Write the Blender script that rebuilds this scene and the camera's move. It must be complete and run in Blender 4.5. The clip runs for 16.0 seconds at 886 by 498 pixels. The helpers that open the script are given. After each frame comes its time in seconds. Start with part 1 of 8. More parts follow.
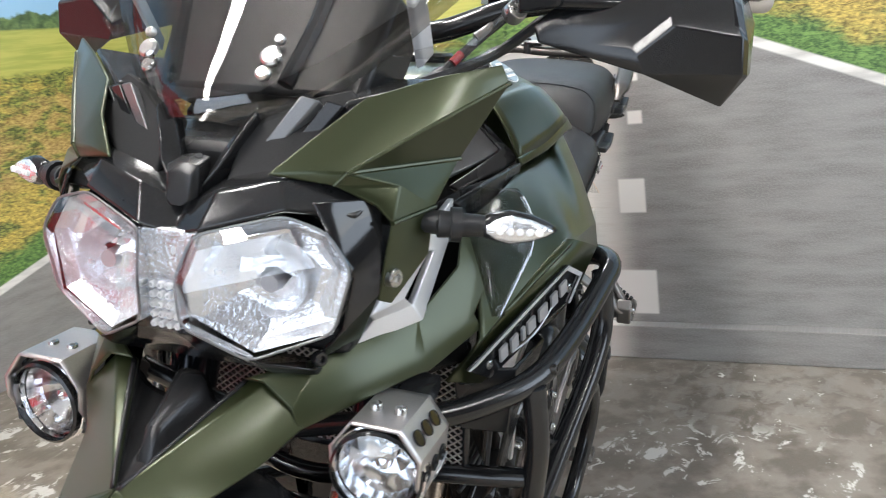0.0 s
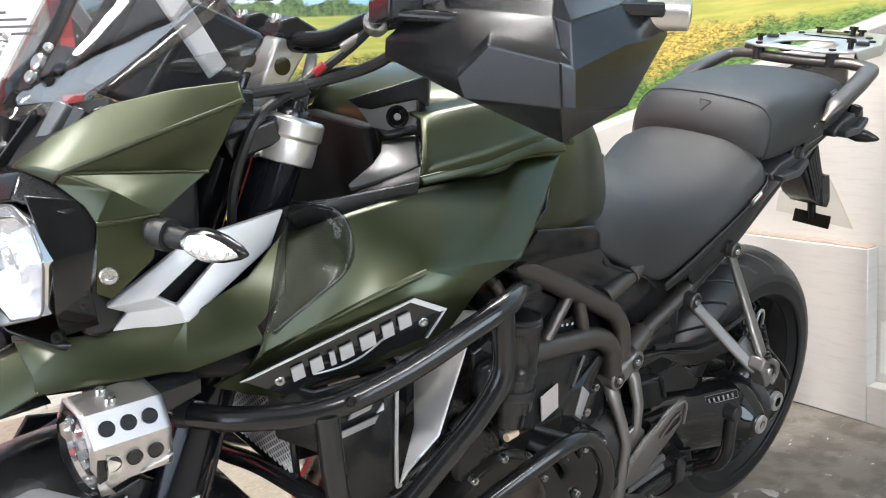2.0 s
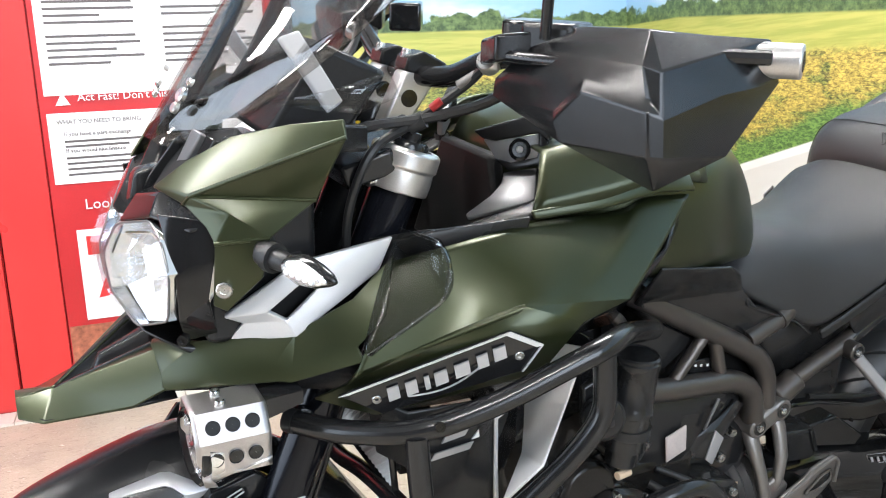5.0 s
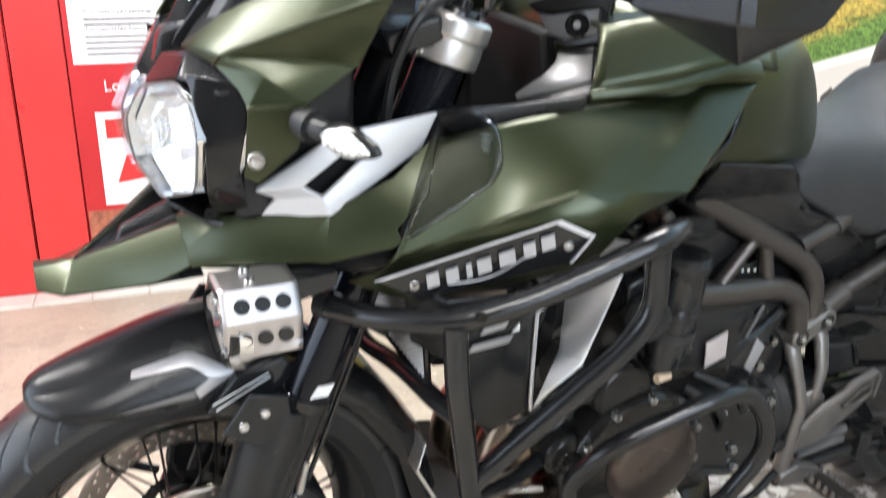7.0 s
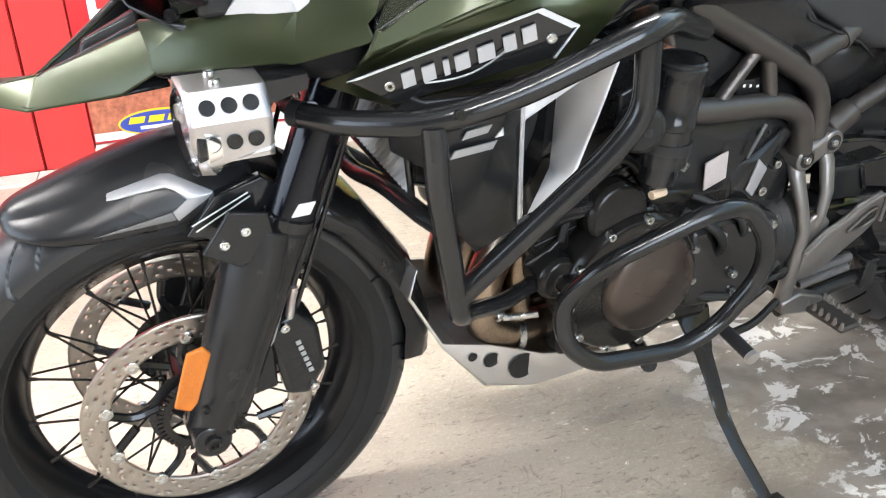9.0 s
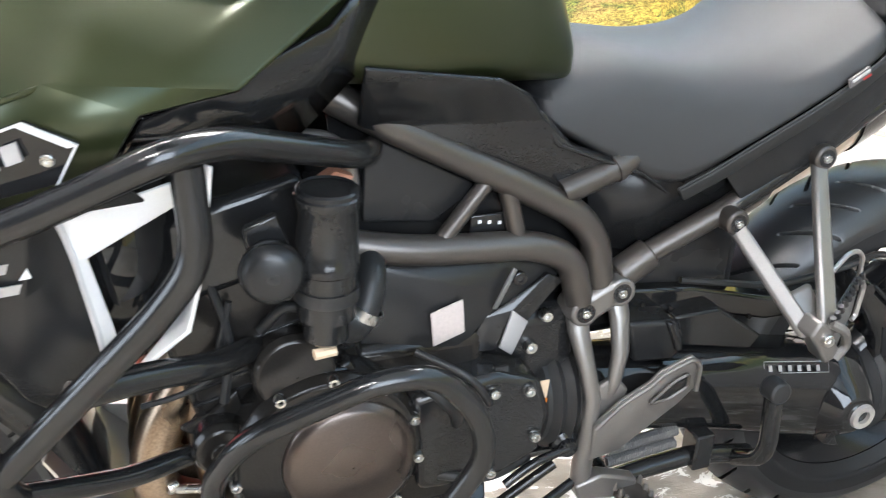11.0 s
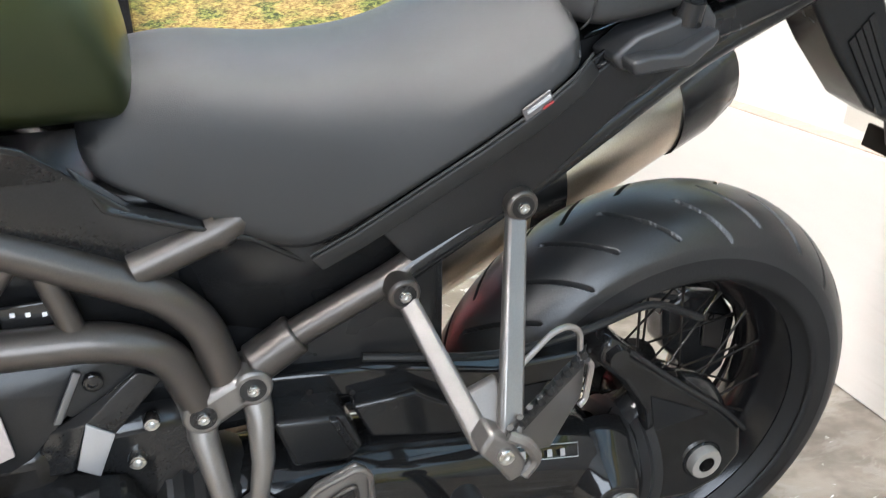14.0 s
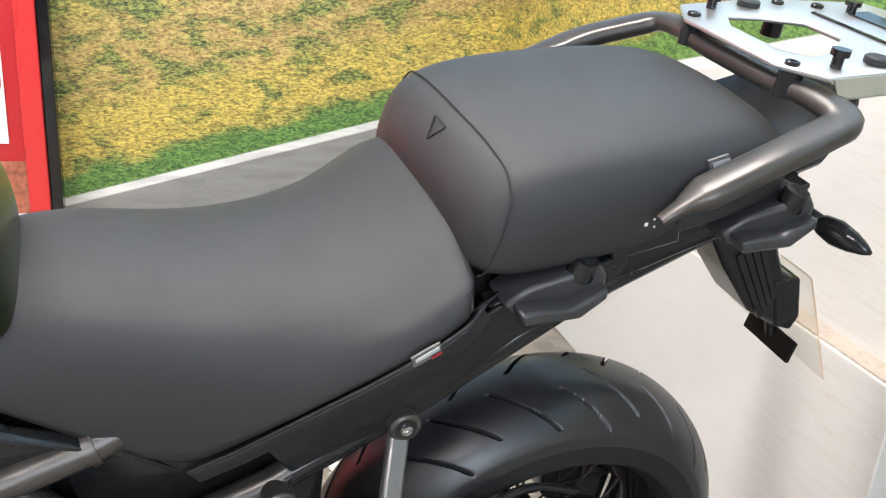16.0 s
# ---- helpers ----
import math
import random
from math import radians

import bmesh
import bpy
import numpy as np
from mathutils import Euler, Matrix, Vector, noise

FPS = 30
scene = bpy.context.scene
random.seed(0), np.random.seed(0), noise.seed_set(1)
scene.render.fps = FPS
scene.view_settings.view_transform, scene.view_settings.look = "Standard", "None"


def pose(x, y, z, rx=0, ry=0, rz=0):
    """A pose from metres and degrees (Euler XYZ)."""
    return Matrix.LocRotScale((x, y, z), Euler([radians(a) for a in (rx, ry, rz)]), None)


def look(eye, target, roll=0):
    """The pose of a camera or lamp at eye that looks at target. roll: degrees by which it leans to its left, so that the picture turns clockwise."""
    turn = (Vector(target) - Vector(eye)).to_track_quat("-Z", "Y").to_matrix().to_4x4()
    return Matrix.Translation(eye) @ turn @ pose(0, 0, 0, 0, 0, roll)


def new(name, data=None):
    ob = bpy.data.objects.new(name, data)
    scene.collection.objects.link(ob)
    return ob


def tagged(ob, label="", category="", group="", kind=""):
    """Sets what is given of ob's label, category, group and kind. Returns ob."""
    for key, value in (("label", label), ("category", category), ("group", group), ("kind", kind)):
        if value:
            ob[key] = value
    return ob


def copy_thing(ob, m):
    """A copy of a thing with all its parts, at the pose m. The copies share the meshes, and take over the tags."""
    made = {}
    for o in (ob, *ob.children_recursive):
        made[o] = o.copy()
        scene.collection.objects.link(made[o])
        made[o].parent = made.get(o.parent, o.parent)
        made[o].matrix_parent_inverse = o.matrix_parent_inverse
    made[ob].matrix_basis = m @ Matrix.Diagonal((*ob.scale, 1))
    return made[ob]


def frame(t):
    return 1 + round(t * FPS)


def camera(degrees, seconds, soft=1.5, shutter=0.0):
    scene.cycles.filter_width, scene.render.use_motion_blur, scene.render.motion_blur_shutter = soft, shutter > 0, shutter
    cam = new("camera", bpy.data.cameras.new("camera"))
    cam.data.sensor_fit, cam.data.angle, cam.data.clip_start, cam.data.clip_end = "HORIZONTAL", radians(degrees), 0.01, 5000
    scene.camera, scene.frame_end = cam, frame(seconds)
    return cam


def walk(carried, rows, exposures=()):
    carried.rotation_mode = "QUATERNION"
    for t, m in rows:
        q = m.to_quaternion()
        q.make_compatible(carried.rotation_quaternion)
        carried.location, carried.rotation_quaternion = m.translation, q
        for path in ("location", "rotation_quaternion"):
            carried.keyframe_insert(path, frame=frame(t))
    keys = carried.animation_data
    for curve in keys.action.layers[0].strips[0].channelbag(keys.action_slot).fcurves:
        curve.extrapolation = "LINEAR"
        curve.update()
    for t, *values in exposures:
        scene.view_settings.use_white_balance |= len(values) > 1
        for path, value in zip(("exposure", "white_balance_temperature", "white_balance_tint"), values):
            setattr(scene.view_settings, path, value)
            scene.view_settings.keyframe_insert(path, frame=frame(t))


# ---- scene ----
import collections

cam = camera(53.6, 16.0, soft=1.0, shutter=0.3)
PATH = [
    (0, (-0.630, -0.641, 1.096), (1.194, 0.040, 0.638), -7.1),
    (0.5, (-0.555, -0.844, 1.091), (1.132, 0.140, 0.662), -7.2),
    (1, (-0.480, -1.009, 1.092), (1.046, 0.222, 0.695), -7.0),
    (1.5, (-0.329, -1.104, 1.066), (1.051, 0.299, 0.711), -5.5),
    (2, (-0.217, -1.161, 1.060), (1.044, 0.342, 0.669), -4.5),
    (2.5, (-0.161, -1.248, 1.067), (1.003, 0.321, 0.639), -3.8),
    (3, (-0.156, -1.332, 1.082), (0.986, 0.255, 0.666), -3.5),
    (3.5, (-0.159, -1.359, 1.083), (0.941, 0.261, 0.674), -4.4),
    (4, (-0.153, -1.339, 1.082), (0.913, 0.304, 0.680), -4.3),
    (4.5, (-0.138, -1.287, 1.084), (0.830, 0.422, 0.709), -4.3),
    (4.7, (-0.133, -1.267, 1.089), (0.768, 0.483, 0.733), -4.1),
    (6.8, (-0.116, -1.166, 1.070), (0.697, 0.606, 0.626), -0.9),
    (7, (-0.130, -1.170, 1.049), (0.683, 0.570, 0.491), -1.0),
    (7.5, (-0.150, -1.191, 0.988), (0.627, 0.489, 0.231), -2.2),
    (8, (-0.168, -1.206, 0.962), (0.587, 0.442, 0.116), -3.0),
    (8.2, (-0.167, -1.211, 0.960), (0.579, 0.440, 0.112), -3.2),
    (10.3, (0.222, -1.113, 0.905), (0.912, 0.676, 0.338), -2.4),
    (10.5, (0.287, -1.132, 0.898), (0.946, 0.676, 0.353), -2.5),
    (11, (0.438, -1.154, 0.907), (1.050, 0.664, 0.343), -2.0),
    (11.5, (0.558, -1.175, 0.908), (1.130, 0.659, 0.353), -3.2),
    (12, (0.693, -1.137, 0.893), (1.354, 0.664, 0.328), -4.0),
    (12.5, (0.806, -1.076, 0.868), (1.497, 0.691, 0.238), -5.1),
    (13, (0.866, -1.049, 0.862), (1.503, 0.684, 0.094), -6.3),
    (13.5, (0.897, -1.027, 0.883), (1.482, 0.731, 0.131), -5.7),
    (14, (0.921, -1.009, 0.938), (1.520, 0.775, 0.259), -3.0),
    (14.5, (0.940, -1.003, 1.003), (1.608, 0.757, 0.328), -0.0),
    (15, (0.952, -0.990, 1.070), (1.656, 0.755, 0.391), 1.9),
    (15.5, (0.957, -0.972, 1.119), (1.689, 0.758, 0.432), 3.4),
    (16, (0.965, -0.957, 1.155), (1.737, 0.749, 0.452), 4.8),
]
walk(cam, [(t, look(eye, target, roll)) for t, eye, target, roll in PATH],
     exposures=[(0, -0.18), (0.5, -0.06), (1.0, -0.04), (1.5, -0.06), (2.2, 0.22), (3, 0.20), (4.7, 0.26), (8, 0.42), (10.5, 0.92), (11.5, 1.0), (12, 0.72), (12.4, 0.52), (13.2, 0.44), (14, 0.66), (15, 0.46), (16, 0.20)])

# ---- places: the showroom corner stands a little askew to the motorcycle ----
TAU = 2 * math.pi
ROOM = pose(2.424, 2.030, 0, 0, 0, -6.98)
LEAN = pose(0, 0, 0.0, 9.6, 0, 0)

# ---- world and lights ----
world = bpy.data.worlds.new("sky")
scene.world = world
world.use_nodes = True
wn, wl = world.node_tree.nodes, world.node_tree.links
sky = wn.new("ShaderNodeTexSky")
sky.sky_type, sky.sun_disc, sky.sun_elevation, sky.sun_rotation = "NISHITA", False, radians(40), radians(200)
wn["Background"].inputs["Strength"].default_value = 0.12
wl.new(sky.outputs[0], wn["Background"].inputs["Color"])


def area_lamp(name, m, sx, sy, power, color):
    data = bpy.data.lights.new(name, "AREA")
    data.shape, data.size, data.size_y, data.energy, data.color = "RECTANGLE", sx, sy, power, color
    ob = new(name, data)
    ob.matrix_world = m
    return ob


area_lamp("shop_window_light", ROOM @ pose(-1.2, -6.10, 1.55, 90, 0, 0), 1.9, 2.1, 75, (0.75, 0.86, 1.0))
area_lamp("entrance_light", ROOM @ pose(-5.42, -2.9, 1.45, 0, -90, 0), 2.3, 3.4, 84, (0.76, 0.86, 1.0))

# ---- materials ----


def grid(mat):
    return mat.node_tree.nodes, mat.node_tree.links


def material(name, color, rough=0.5, metal=0.0, var=0.12, scale=6.0, grain=140.0, bump=0.05, coat=0.0, spec=0.5, dust=0.0):
    """A surface with broad and fine variation of colour and gloss."""
    mat = bpy.data.materials.new(name)
    mat.use_nodes = True
    nodes, links = grid(mat)
    bsdf = nodes["Principled BSDF"]
    coord = nodes.new("ShaderNodeTexCoord")
    broad, fine = nodes.new("ShaderNodeTexNoise"), nodes.new("ShaderNodeTexNoise")
    for n, s, d in ((broad, scale, 4.0), (fine, grain, 2.0)):
        n.inputs["Scale"].default_value, n.inputs["Detail"].default_value = s, d
        links.new(coord.outputs["Object"], n.inputs["Vector"])
    both = nodes.new("ShaderNodeMath")
    both.operation = "ADD"
    links.new(broad.outputs["Fac"], both.inputs[0])
    links.new(fine.outputs["Fac"], both.inputs[1])
    tone = nodes.new("ShaderNodeMapRange")
    tone.inputs["From Min"].default_value, tone.inputs["From Max"].default_value = 0.6, 1.4
    tone.inputs["To Min"].default_value, tone.inputs["To Max"].default_value = 1 - var, 1 + var
    links.new(both.outputs[0], tone.inputs["Value"])
    mul = nodes.new("ShaderNodeMix")
    mul.data_type, mul.blend_type = "RGBA", "MULTIPLY"
    mul.inputs["Factor"].default_value = 1.0
    mul.inputs["A"].default_value = (*color, 1)
    links.new(tone.outputs[0], mul.inputs["B"])
    links.new(mul.outputs["Result"], bsdf.inputs["Base Color"])
    gloss = nodes.new("ShaderNodeMapRange")
    gloss.inputs["From Min"].default_value, gloss.inputs["From Max"].default_value = 0.3, 0.7
    gloss.inputs["To Min"].default_value, gloss.inputs["To Max"].default_value = rough * 0.88, min(1.0, rough * 1.15)
    links.new(broad.outputs["Fac"], gloss.inputs["Value"])
    links.new(gloss.outputs[0], bsdf.inputs["Roughness"])
    bsdf.inputs["Metallic"].default_value = metal
    bsdf.inputs["Coat Weight"].default_value = coat
    bsdf.inputs["Coat Roughness"].default_value = 0.08
    bsdf.inputs["Specular IOR Level"].default_value = spec
    if bump:
        b = nodes.new("ShaderNodeBump")
        b.inputs["Strength"].default_value, b.inputs["Distance"].default_value = bump, 0.002
        links.new(fine.outputs["Fac"], b.inputs["Height"])
        links.new(b.outputs[0], bsdf.inputs["Normal"])
    return mat


def glass(name, color=(1, 1, 1), rough=0.02, clear=0.0):
    """Clear plastic or glass; clear: the share that lets light straight through."""
    mat = bpy.data.materials.new(name)
    mat.use_nodes = True
    nodes, links = grid(mat)
    bsdf = nodes["Principled BSDF"]
    bsdf.inputs["Base Color"].default_value = (*color, 1)
    bsdf.inputs["Roughness"].default_value = rough
    bsdf.inputs["Transmission Weight"].default_value = 1.0
    bsdf.inputs["IOR"].default_value = 1.45
    if clear:
        thin, mix = nodes.new("ShaderNodeBsdfTransparent"), nodes.new("ShaderNodeMixShader")
        thin.inputs[0].default_value = (*color, 1)
        shine = nodes.new("ShaderNodeBsdfGlossy")
        shine.inputs["Roughness"].default_value = rough
        mix.inputs[0].default_value = 1 - clear
        links.new(thin.outputs[0], mix.inputs[1])
        links.new(shine.outputs[0], mix.inputs[2])
        links.new(mix.outputs[0], nodes["Material Output"].inputs[0])
    return mat


GREEN = material("khaki_paint", (0.034, 0.042, 0.0165), 0.34, 0.62, 0.06, 3, 900, 0.02, 0.35)
GREEN.node_tree.nodes["Principled BSDF"].inputs["Coat Roughness"].default_value = 0.20
BLACK = material("black_plastic", (0.016, 0.016, 0.0165), 0.25, 0, 0.2, 8, 700, 0.08, 0.0, 0.32)
SATIN = material("satin_black_plastic", (0.014, 0.014, 0.0145), 0.12, 0, 0.2, 8, 500, 0.04, 0.0, 0.42)
GLOSS = material("gloss_black", (0.010, 0.010, 0.0105), 0.07, 0, 0.2, 5, 400, 0.01)
TUBEBLK = material("powder_coated_black", (0.012, 0.012, 0.0125), 0.17, 0, 0.2, 9, 900, 0.05)
FRAME = material("grey_frame_paint", (0.090, 0.080, 0.073), 0.32, 0.65, 0.12, 6, 700, 0.06)
DARKMET = material("dark_engine_metal", (0.020, 0.018, 0.0165), 0.16, 0.25, 0.25, 9, 300, 0.10, 0.0, 0.35)
COVER = material("bronze_black_cover", (0.100, 0.080, 0.070), 0.28, 0.8, 0.15, 6, 500, 0.05)
ALU = material("brushed_aluminium", (0.62, 0.60, 0.58), 0.34, 0.9, 0.10, 9, 600, 0.06)
SILVER = material("silver_paint", (0.62, 0.62, 0.63), 0.34, 0.35, 0.06, 6, 900, 0.03)
WHITE = material("white_panel_paint", (0.84, 0.83, 0.83), 0.35, 0.1, 0.04, 5, 500, 0.02)
STEEL = material("steel_bolt", (0.60, 0.59, 0.57), 0.28, 1.0, 0.15, 20, 600, 0.05)
DISC = material("brake_disc_steel", (0.40, 0.36, 0.315), 0.33, 0.9, 0.15, 12, 500, 0.05)
CHROME = material("reflector_chrome", (0.88, 0.89, 0.90), 0.11, 1.0, 0.05, 12, 200, 0.02)
RUBBER = material("tyre_rubber", (0.019, 0.019, 0.0195), 0.42, 0, 0.2, 14, 500, 0.15, 0.0, 0.35)
TYRE = material("tyre_tread_rubber", (0.019, 0.0192, 0.020), 0.34, 0, 0.25, 9, 400, 0.12, 0.0, 0.6)
SIDEWALL = material("tyre_sidewall_rubber", (0.016, 0.016, 0.0165), 0.45, 0, 0.25, 9, 400, 0.15, 0.0, 0.25)
GUARD = material("guard_aluminium", (0.50, 0.475, 0.465), 0.36, 0.9, 0.10, 9, 600, 0.06)
SEAT = material("seat_vinyl", (0.018, 0.018, 0.0185), 0.46, 0, 0.10, 6, 1500, 0.35)
SEATPIPE = material("seat_stitching", (0.012, 0.012, 0.012), 0.6)
RIMBLK = material("black_rim", (0.008, 0.008, 0.009), 0.18, 0.3, 0.2, 8, 500, 0.03)
FORKBLK = material("anodised_black_fork", (0.010, 0.011, 0.015), 0.12, 0.5, 0.1, 8, 500, 0.01)
HEADER = material("heat_stained_steel", (0.30, 0.23, 0.17), 0.30, 1.0, 0.35, 9, 300, 0.05)
MUFFLER = material("brushed_silencer", (0.50, 0.44, 0.36), 0.32, 1.0, 0.15, 6, 500, 0.04)
REFLECT = material("lamp_reflector", (0.86, 0.87, 0.89), 0.24, 0.75, 0.12, 40, 260, 0.5)
GREYPL = material("grey_plastic", (0.17, 0.17, 0.172), 0.32, 0.5, 0.10, 6, 700, 0.04)
GREYMET = material("grey_metallic_insert", (0.42, 0.42, 0.43), 0.34, 0.5, 0.06, 6, 900, 0.03)
HANDBLK = material("hand_guard_black", (0.012, 0.012, 0.0125), 0.20, 0, 0.2, 8, 900, 0.06)
STICKER = material("blue_grey_sticker", (0.22, 0.28, 0.32), 0.35)
DULL = material("dull_black_plastic", (0.014, 0.014, 0.0145), 0.6, 0, 0.2, 8, 500, 0.05, 0.0, 0.15)
HANGER = material("cast_grey_hanger", (0.20, 0.187, 0.177), 0.34, 0.7, 0.12, 6, 700, 0.06)
TAN = material("dark_brown_plastic", (0.016, 0.013, 0.010), 0.8, 0, 0.1, 6, 100, 0.05, 0.0, 0.1)
AMBER = material("amber_reflector", (0.55, 0.15, 0.008), 0.22, 0, 0.15, 30, 400, 0.3, 0.5)
MOUNT = material("dark_grey_casting", (0.048, 0.048, 0.050), 0.34, 0.1, 0.15, 8, 600, 0.06)
CAPMET = material("bright_cap_metal", (0.72, 0.70, 0.67), 0.30, 0.8, 0.12, 12, 600, 0.05)
MUTED = material("faded_decal", (0.46, 0.40, 0.38), 0.5, 0, 0.1, 9, 300, 0.02)
COPPER = material("copper_terminal", (0.55, 0.26, 0.17), 0.45, 0.2, 0.2, 20, 200, 0.05)
CREAM = material("cream_plastic", (0.62, 0.47, 0.33), 0.5)
REDPL = material("red_plastic", (0.26, 0.010, 0.012), 0.3, 0, 0.1)
LABEL = material("white_print", (0.75, 0.75, 0.74), 0.5, 0, 0.05)
LENS = glass("clear_lens", (0.97, 0.98, 1.0), 0.015, 0.86)
SMOKE = glass("lightly_smoked_screen", (0.70, 0.69, 0.68), 0.03, 0.90)
# clear plastic whose grey tint puts in the dark gap behind the deflector
SHADETINT = glass("shade_tinted_deflector", (0.62, 0.62, 0.61), 0.12, 0.978)
CLEARPLATE = glass("clear_plate_plastic", (0.93, 0.93, 0.91), 0.05, 0.965)
CLEAR = glass("clear_plastic", (0.88, 0.88, 0.87), 0.06, 0.955)

# ---- mesh helpers ----


def link(name, bm, mat, parent=None, label="", sharp=38, bevel=0.0, solid=0.0, seg=2):
    """One mesh object from a bmesh, which it frees."""
    bmesh.ops.remove_doubles(bm, verts=bm.verts, dist=1e-5)
    if not solid:
        bmesh.ops.recalc_face_normals(bm, faces=bm.faces)
    me = bpy.data.meshes.new(name)
    bm.to_mesh(me)
    bm.free()
    me.materials.append(mat)
    me.shade_smooth()
    me.set_sharp_from_angle(angle=radians(sharp))
    ob = new(name, me)
    if parent:
        ob.parent = parent
    if label:
        ob["label"] = label
    if solid:
        mod = ob.modifiers.new("thickness", "SOLIDIFY")
        mod.thickness, mod.offset, mod.use_even_offset = solid, -1, False
    if bevel:
        mod = ob.modifiers.new("edge", "BEVEL")
        mod.width, mod.segments, mod.limit_method, mod.angle_limit = bevel, seg, "ANGLE", radians(24)
    return ob


def part(name, bm, mat, parent, label="", **kw):
    return link(name, bm, mat, parent, label, **kw)


def faces(verts, polys, bm=None):
    bm = bm or bmesh.new()
    vs = [bm.verts.new(v) for v in verts]
    for p in polys:
        bm.faces.new([vs[i] for i in p])
    return bm


def flip(pts):
    return [(x, -y, z) for x, y, z in pts]


def sided(pts, s):
    """Points of the left side, or mirrored to the right side for s = 1."""
    return flip(pts) if s > 0 else list(pts)


def panel(name, verts, polys, mat, parent, s=-1, thick=0.004, bevel=0.003, out=None, label="", sharp=30):
    """A thin moulded panel: faces that look outwards, with thickness behind."""
    bm = faces(sided(verts, s), polys)
    bmesh.ops.recalc_face_normals(bm, faces=bm.faces)
    want = Vector(out) if out else Vector((0, -1, 0.3))
    if s > 0:
        want.y = -want.y
    if sum((f.normal * f.calc_area() for f in bm.faces), Vector()).dot(want) < 0:
        bmesh.ops.reverse_faces(bm, faces=bm.faces)
    return link(name, bm, mat, parent, label, sharp=sharp, bevel=bevel, solid=thick, seg=3)


def soften(ob, pairs=(), levels=2, hold=0.9):
    """Rounds a panel's faces into one another, but for the creases named and its outline."""
    me = ob.data
    crease = me.attributes.new("crease_edge", "FLOAT", "EDGE")
    keep = {tuple(sorted(p)) for p in pairs}
    uses = collections.Counter(k for f in me.polygons for k in f.edge_keys)
    for e in me.edges:
        k = tuple(sorted(e.vertices))
        crease.data[e.index].value = 1.0 if k in keep else (hold if uses[k] == 1 else 0.0)
    mod = ob.modifiers.new("soft", "SUBSURF")
    mod.levels = mod.render_levels = levels
    ob.modifiers.move(len(ob.modifiers) - 1, 0)
    return ob


def prism(outline, vec, bm=None):
    """A plate: an outline in space pushed along vec."""
    bm = bm or bmesh.new()
    vec = Vector(vec)
    a = [bm.verts.new(p) for p in outline]
    b = [bm.verts.new(Vector(p) + vec) for p in outline]
    n = len(a)
    bm.faces.new(a)
    bm.faces.new(b[::-1])
    for i in range(n):
        bm.faces.new((a[i], b[i], b[(i + 1) % n], a[(i + 1) % n]))
    return bm


def axes_of(d):
    d = Vector(d).normalized()
    u = d.cross(Vector((0, 0, 1)))
    if u.length < 1e-3:
        u = d.cross(Vector((1, 0, 0)))
    u.normalize()
    return d, u, d.cross(u)


def rod(p0, p1, r0, r1=None, seg=16, bm=None, caps=True):
    bm = bm or bmesh.new()
    r1 = r0 if r1 is None else r1
    p0, p1 = Vector(p0), Vector(p1)
    d, u, v = axes_of(p1 - p0)
    rings = []
    for p, r in ((p0, r0), (p1, r1)):
        rings.append([bm.verts.new(p + r * (math.cos(TAU * i / seg) * u + math.sin(TAU * i / seg) * v)) for i in range(seg)])
    for i in range(seg):
        j = (i + 1) % seg
        bm.faces.new((rings[0][i], rings[0][j], rings[1][j], rings[1][i]))
    if caps:
        bm.faces.new(rings[0][::-1])
        bm.faces.new(rings[1])
    return bm


def lathe(profile, origin, axis, seg=32, bm=None, caps=False):
    """Turns (radius, along) pairs round an axis."""
    bm = bm or bmesh.new()
    o = Vector(origin)
    d, u, v = axes_of(axis)
    rings = []
    for r, h in profile:
        rings.append([bm.verts.new(o + h * d + r * (math.cos(TAU * i / seg) * u + math.sin(TAU * i / seg) * v)) for i in range(seg)])
    for a, b in zip(rings, rings[1:]):
        for i in range(seg):
            j = (i + 1) % seg
            bm.faces.new((a[i], a[j], b[j], b[i]))
    if caps:
        bm.faces.new(rings[0])
        bm.faces.new(rings[-1])
    return bm


def rounded(points, r, n=5, closed=False):
    """A polyline with its corners rounded."""
    pts = [Vector(p) for p in points]
    out = []
    m = len(pts)
    for i, p in enumerate(pts):
        if not closed and i in (0, m - 1):
            out.append(p)
            continue
        a, b = pts[i - 1] - p, pts[(i + 1) % m] - p
        k = min(r, a.length * 0.45, b.length * 0.45)
        s, e = p + a.normalized() * k, p + b.normalized() * k
        for j in range(n + 1):
            q = j / n
            out.append((1 - q) ** 2 * s + 2 * q * (1 - q) * p + q * q * e)
    return out


def tube(points, r, fillet=0.03, seg=12, bm=None, closed=False, n=5):
    """A bent round tube along a polyline."""
    bm = bm or bmesh.new()
    pts = rounded(points, fillet, n, closed) if fillet else [Vector(p) for p in points]
    m = len(pts)
    d, u, v = axes_of(pts[1] - pts[0])
    rings = []
    for i, p in enumerate(pts):
        nxt, prv = pts[(i + 1) % m] if closed or i < m - 1 else p, pts[i - 1] if closed or i else p
        t = (nxt - prv).normalized()
        u = (u - t * u.dot(t)).normalized()
        v = t.cross(u)
        rings.append([bm.verts.new(p + r * (math.cos(TAU * k / seg) * u + math.sin(TAU * k / seg) * v)) for k in range(seg)])
    for a, b in list(zip(rings, rings[1:])) + ([(rings[-1], rings[0])] if closed else []):
        for k in range(seg):
            j = (k + 1) % seg
            bm.faces.new((a[k], a[j], b[j], b[k]))
    if not closed:
        bm.faces.new(rings[0][::-1])
        bm.faces.new(rings[-1])
    return bm


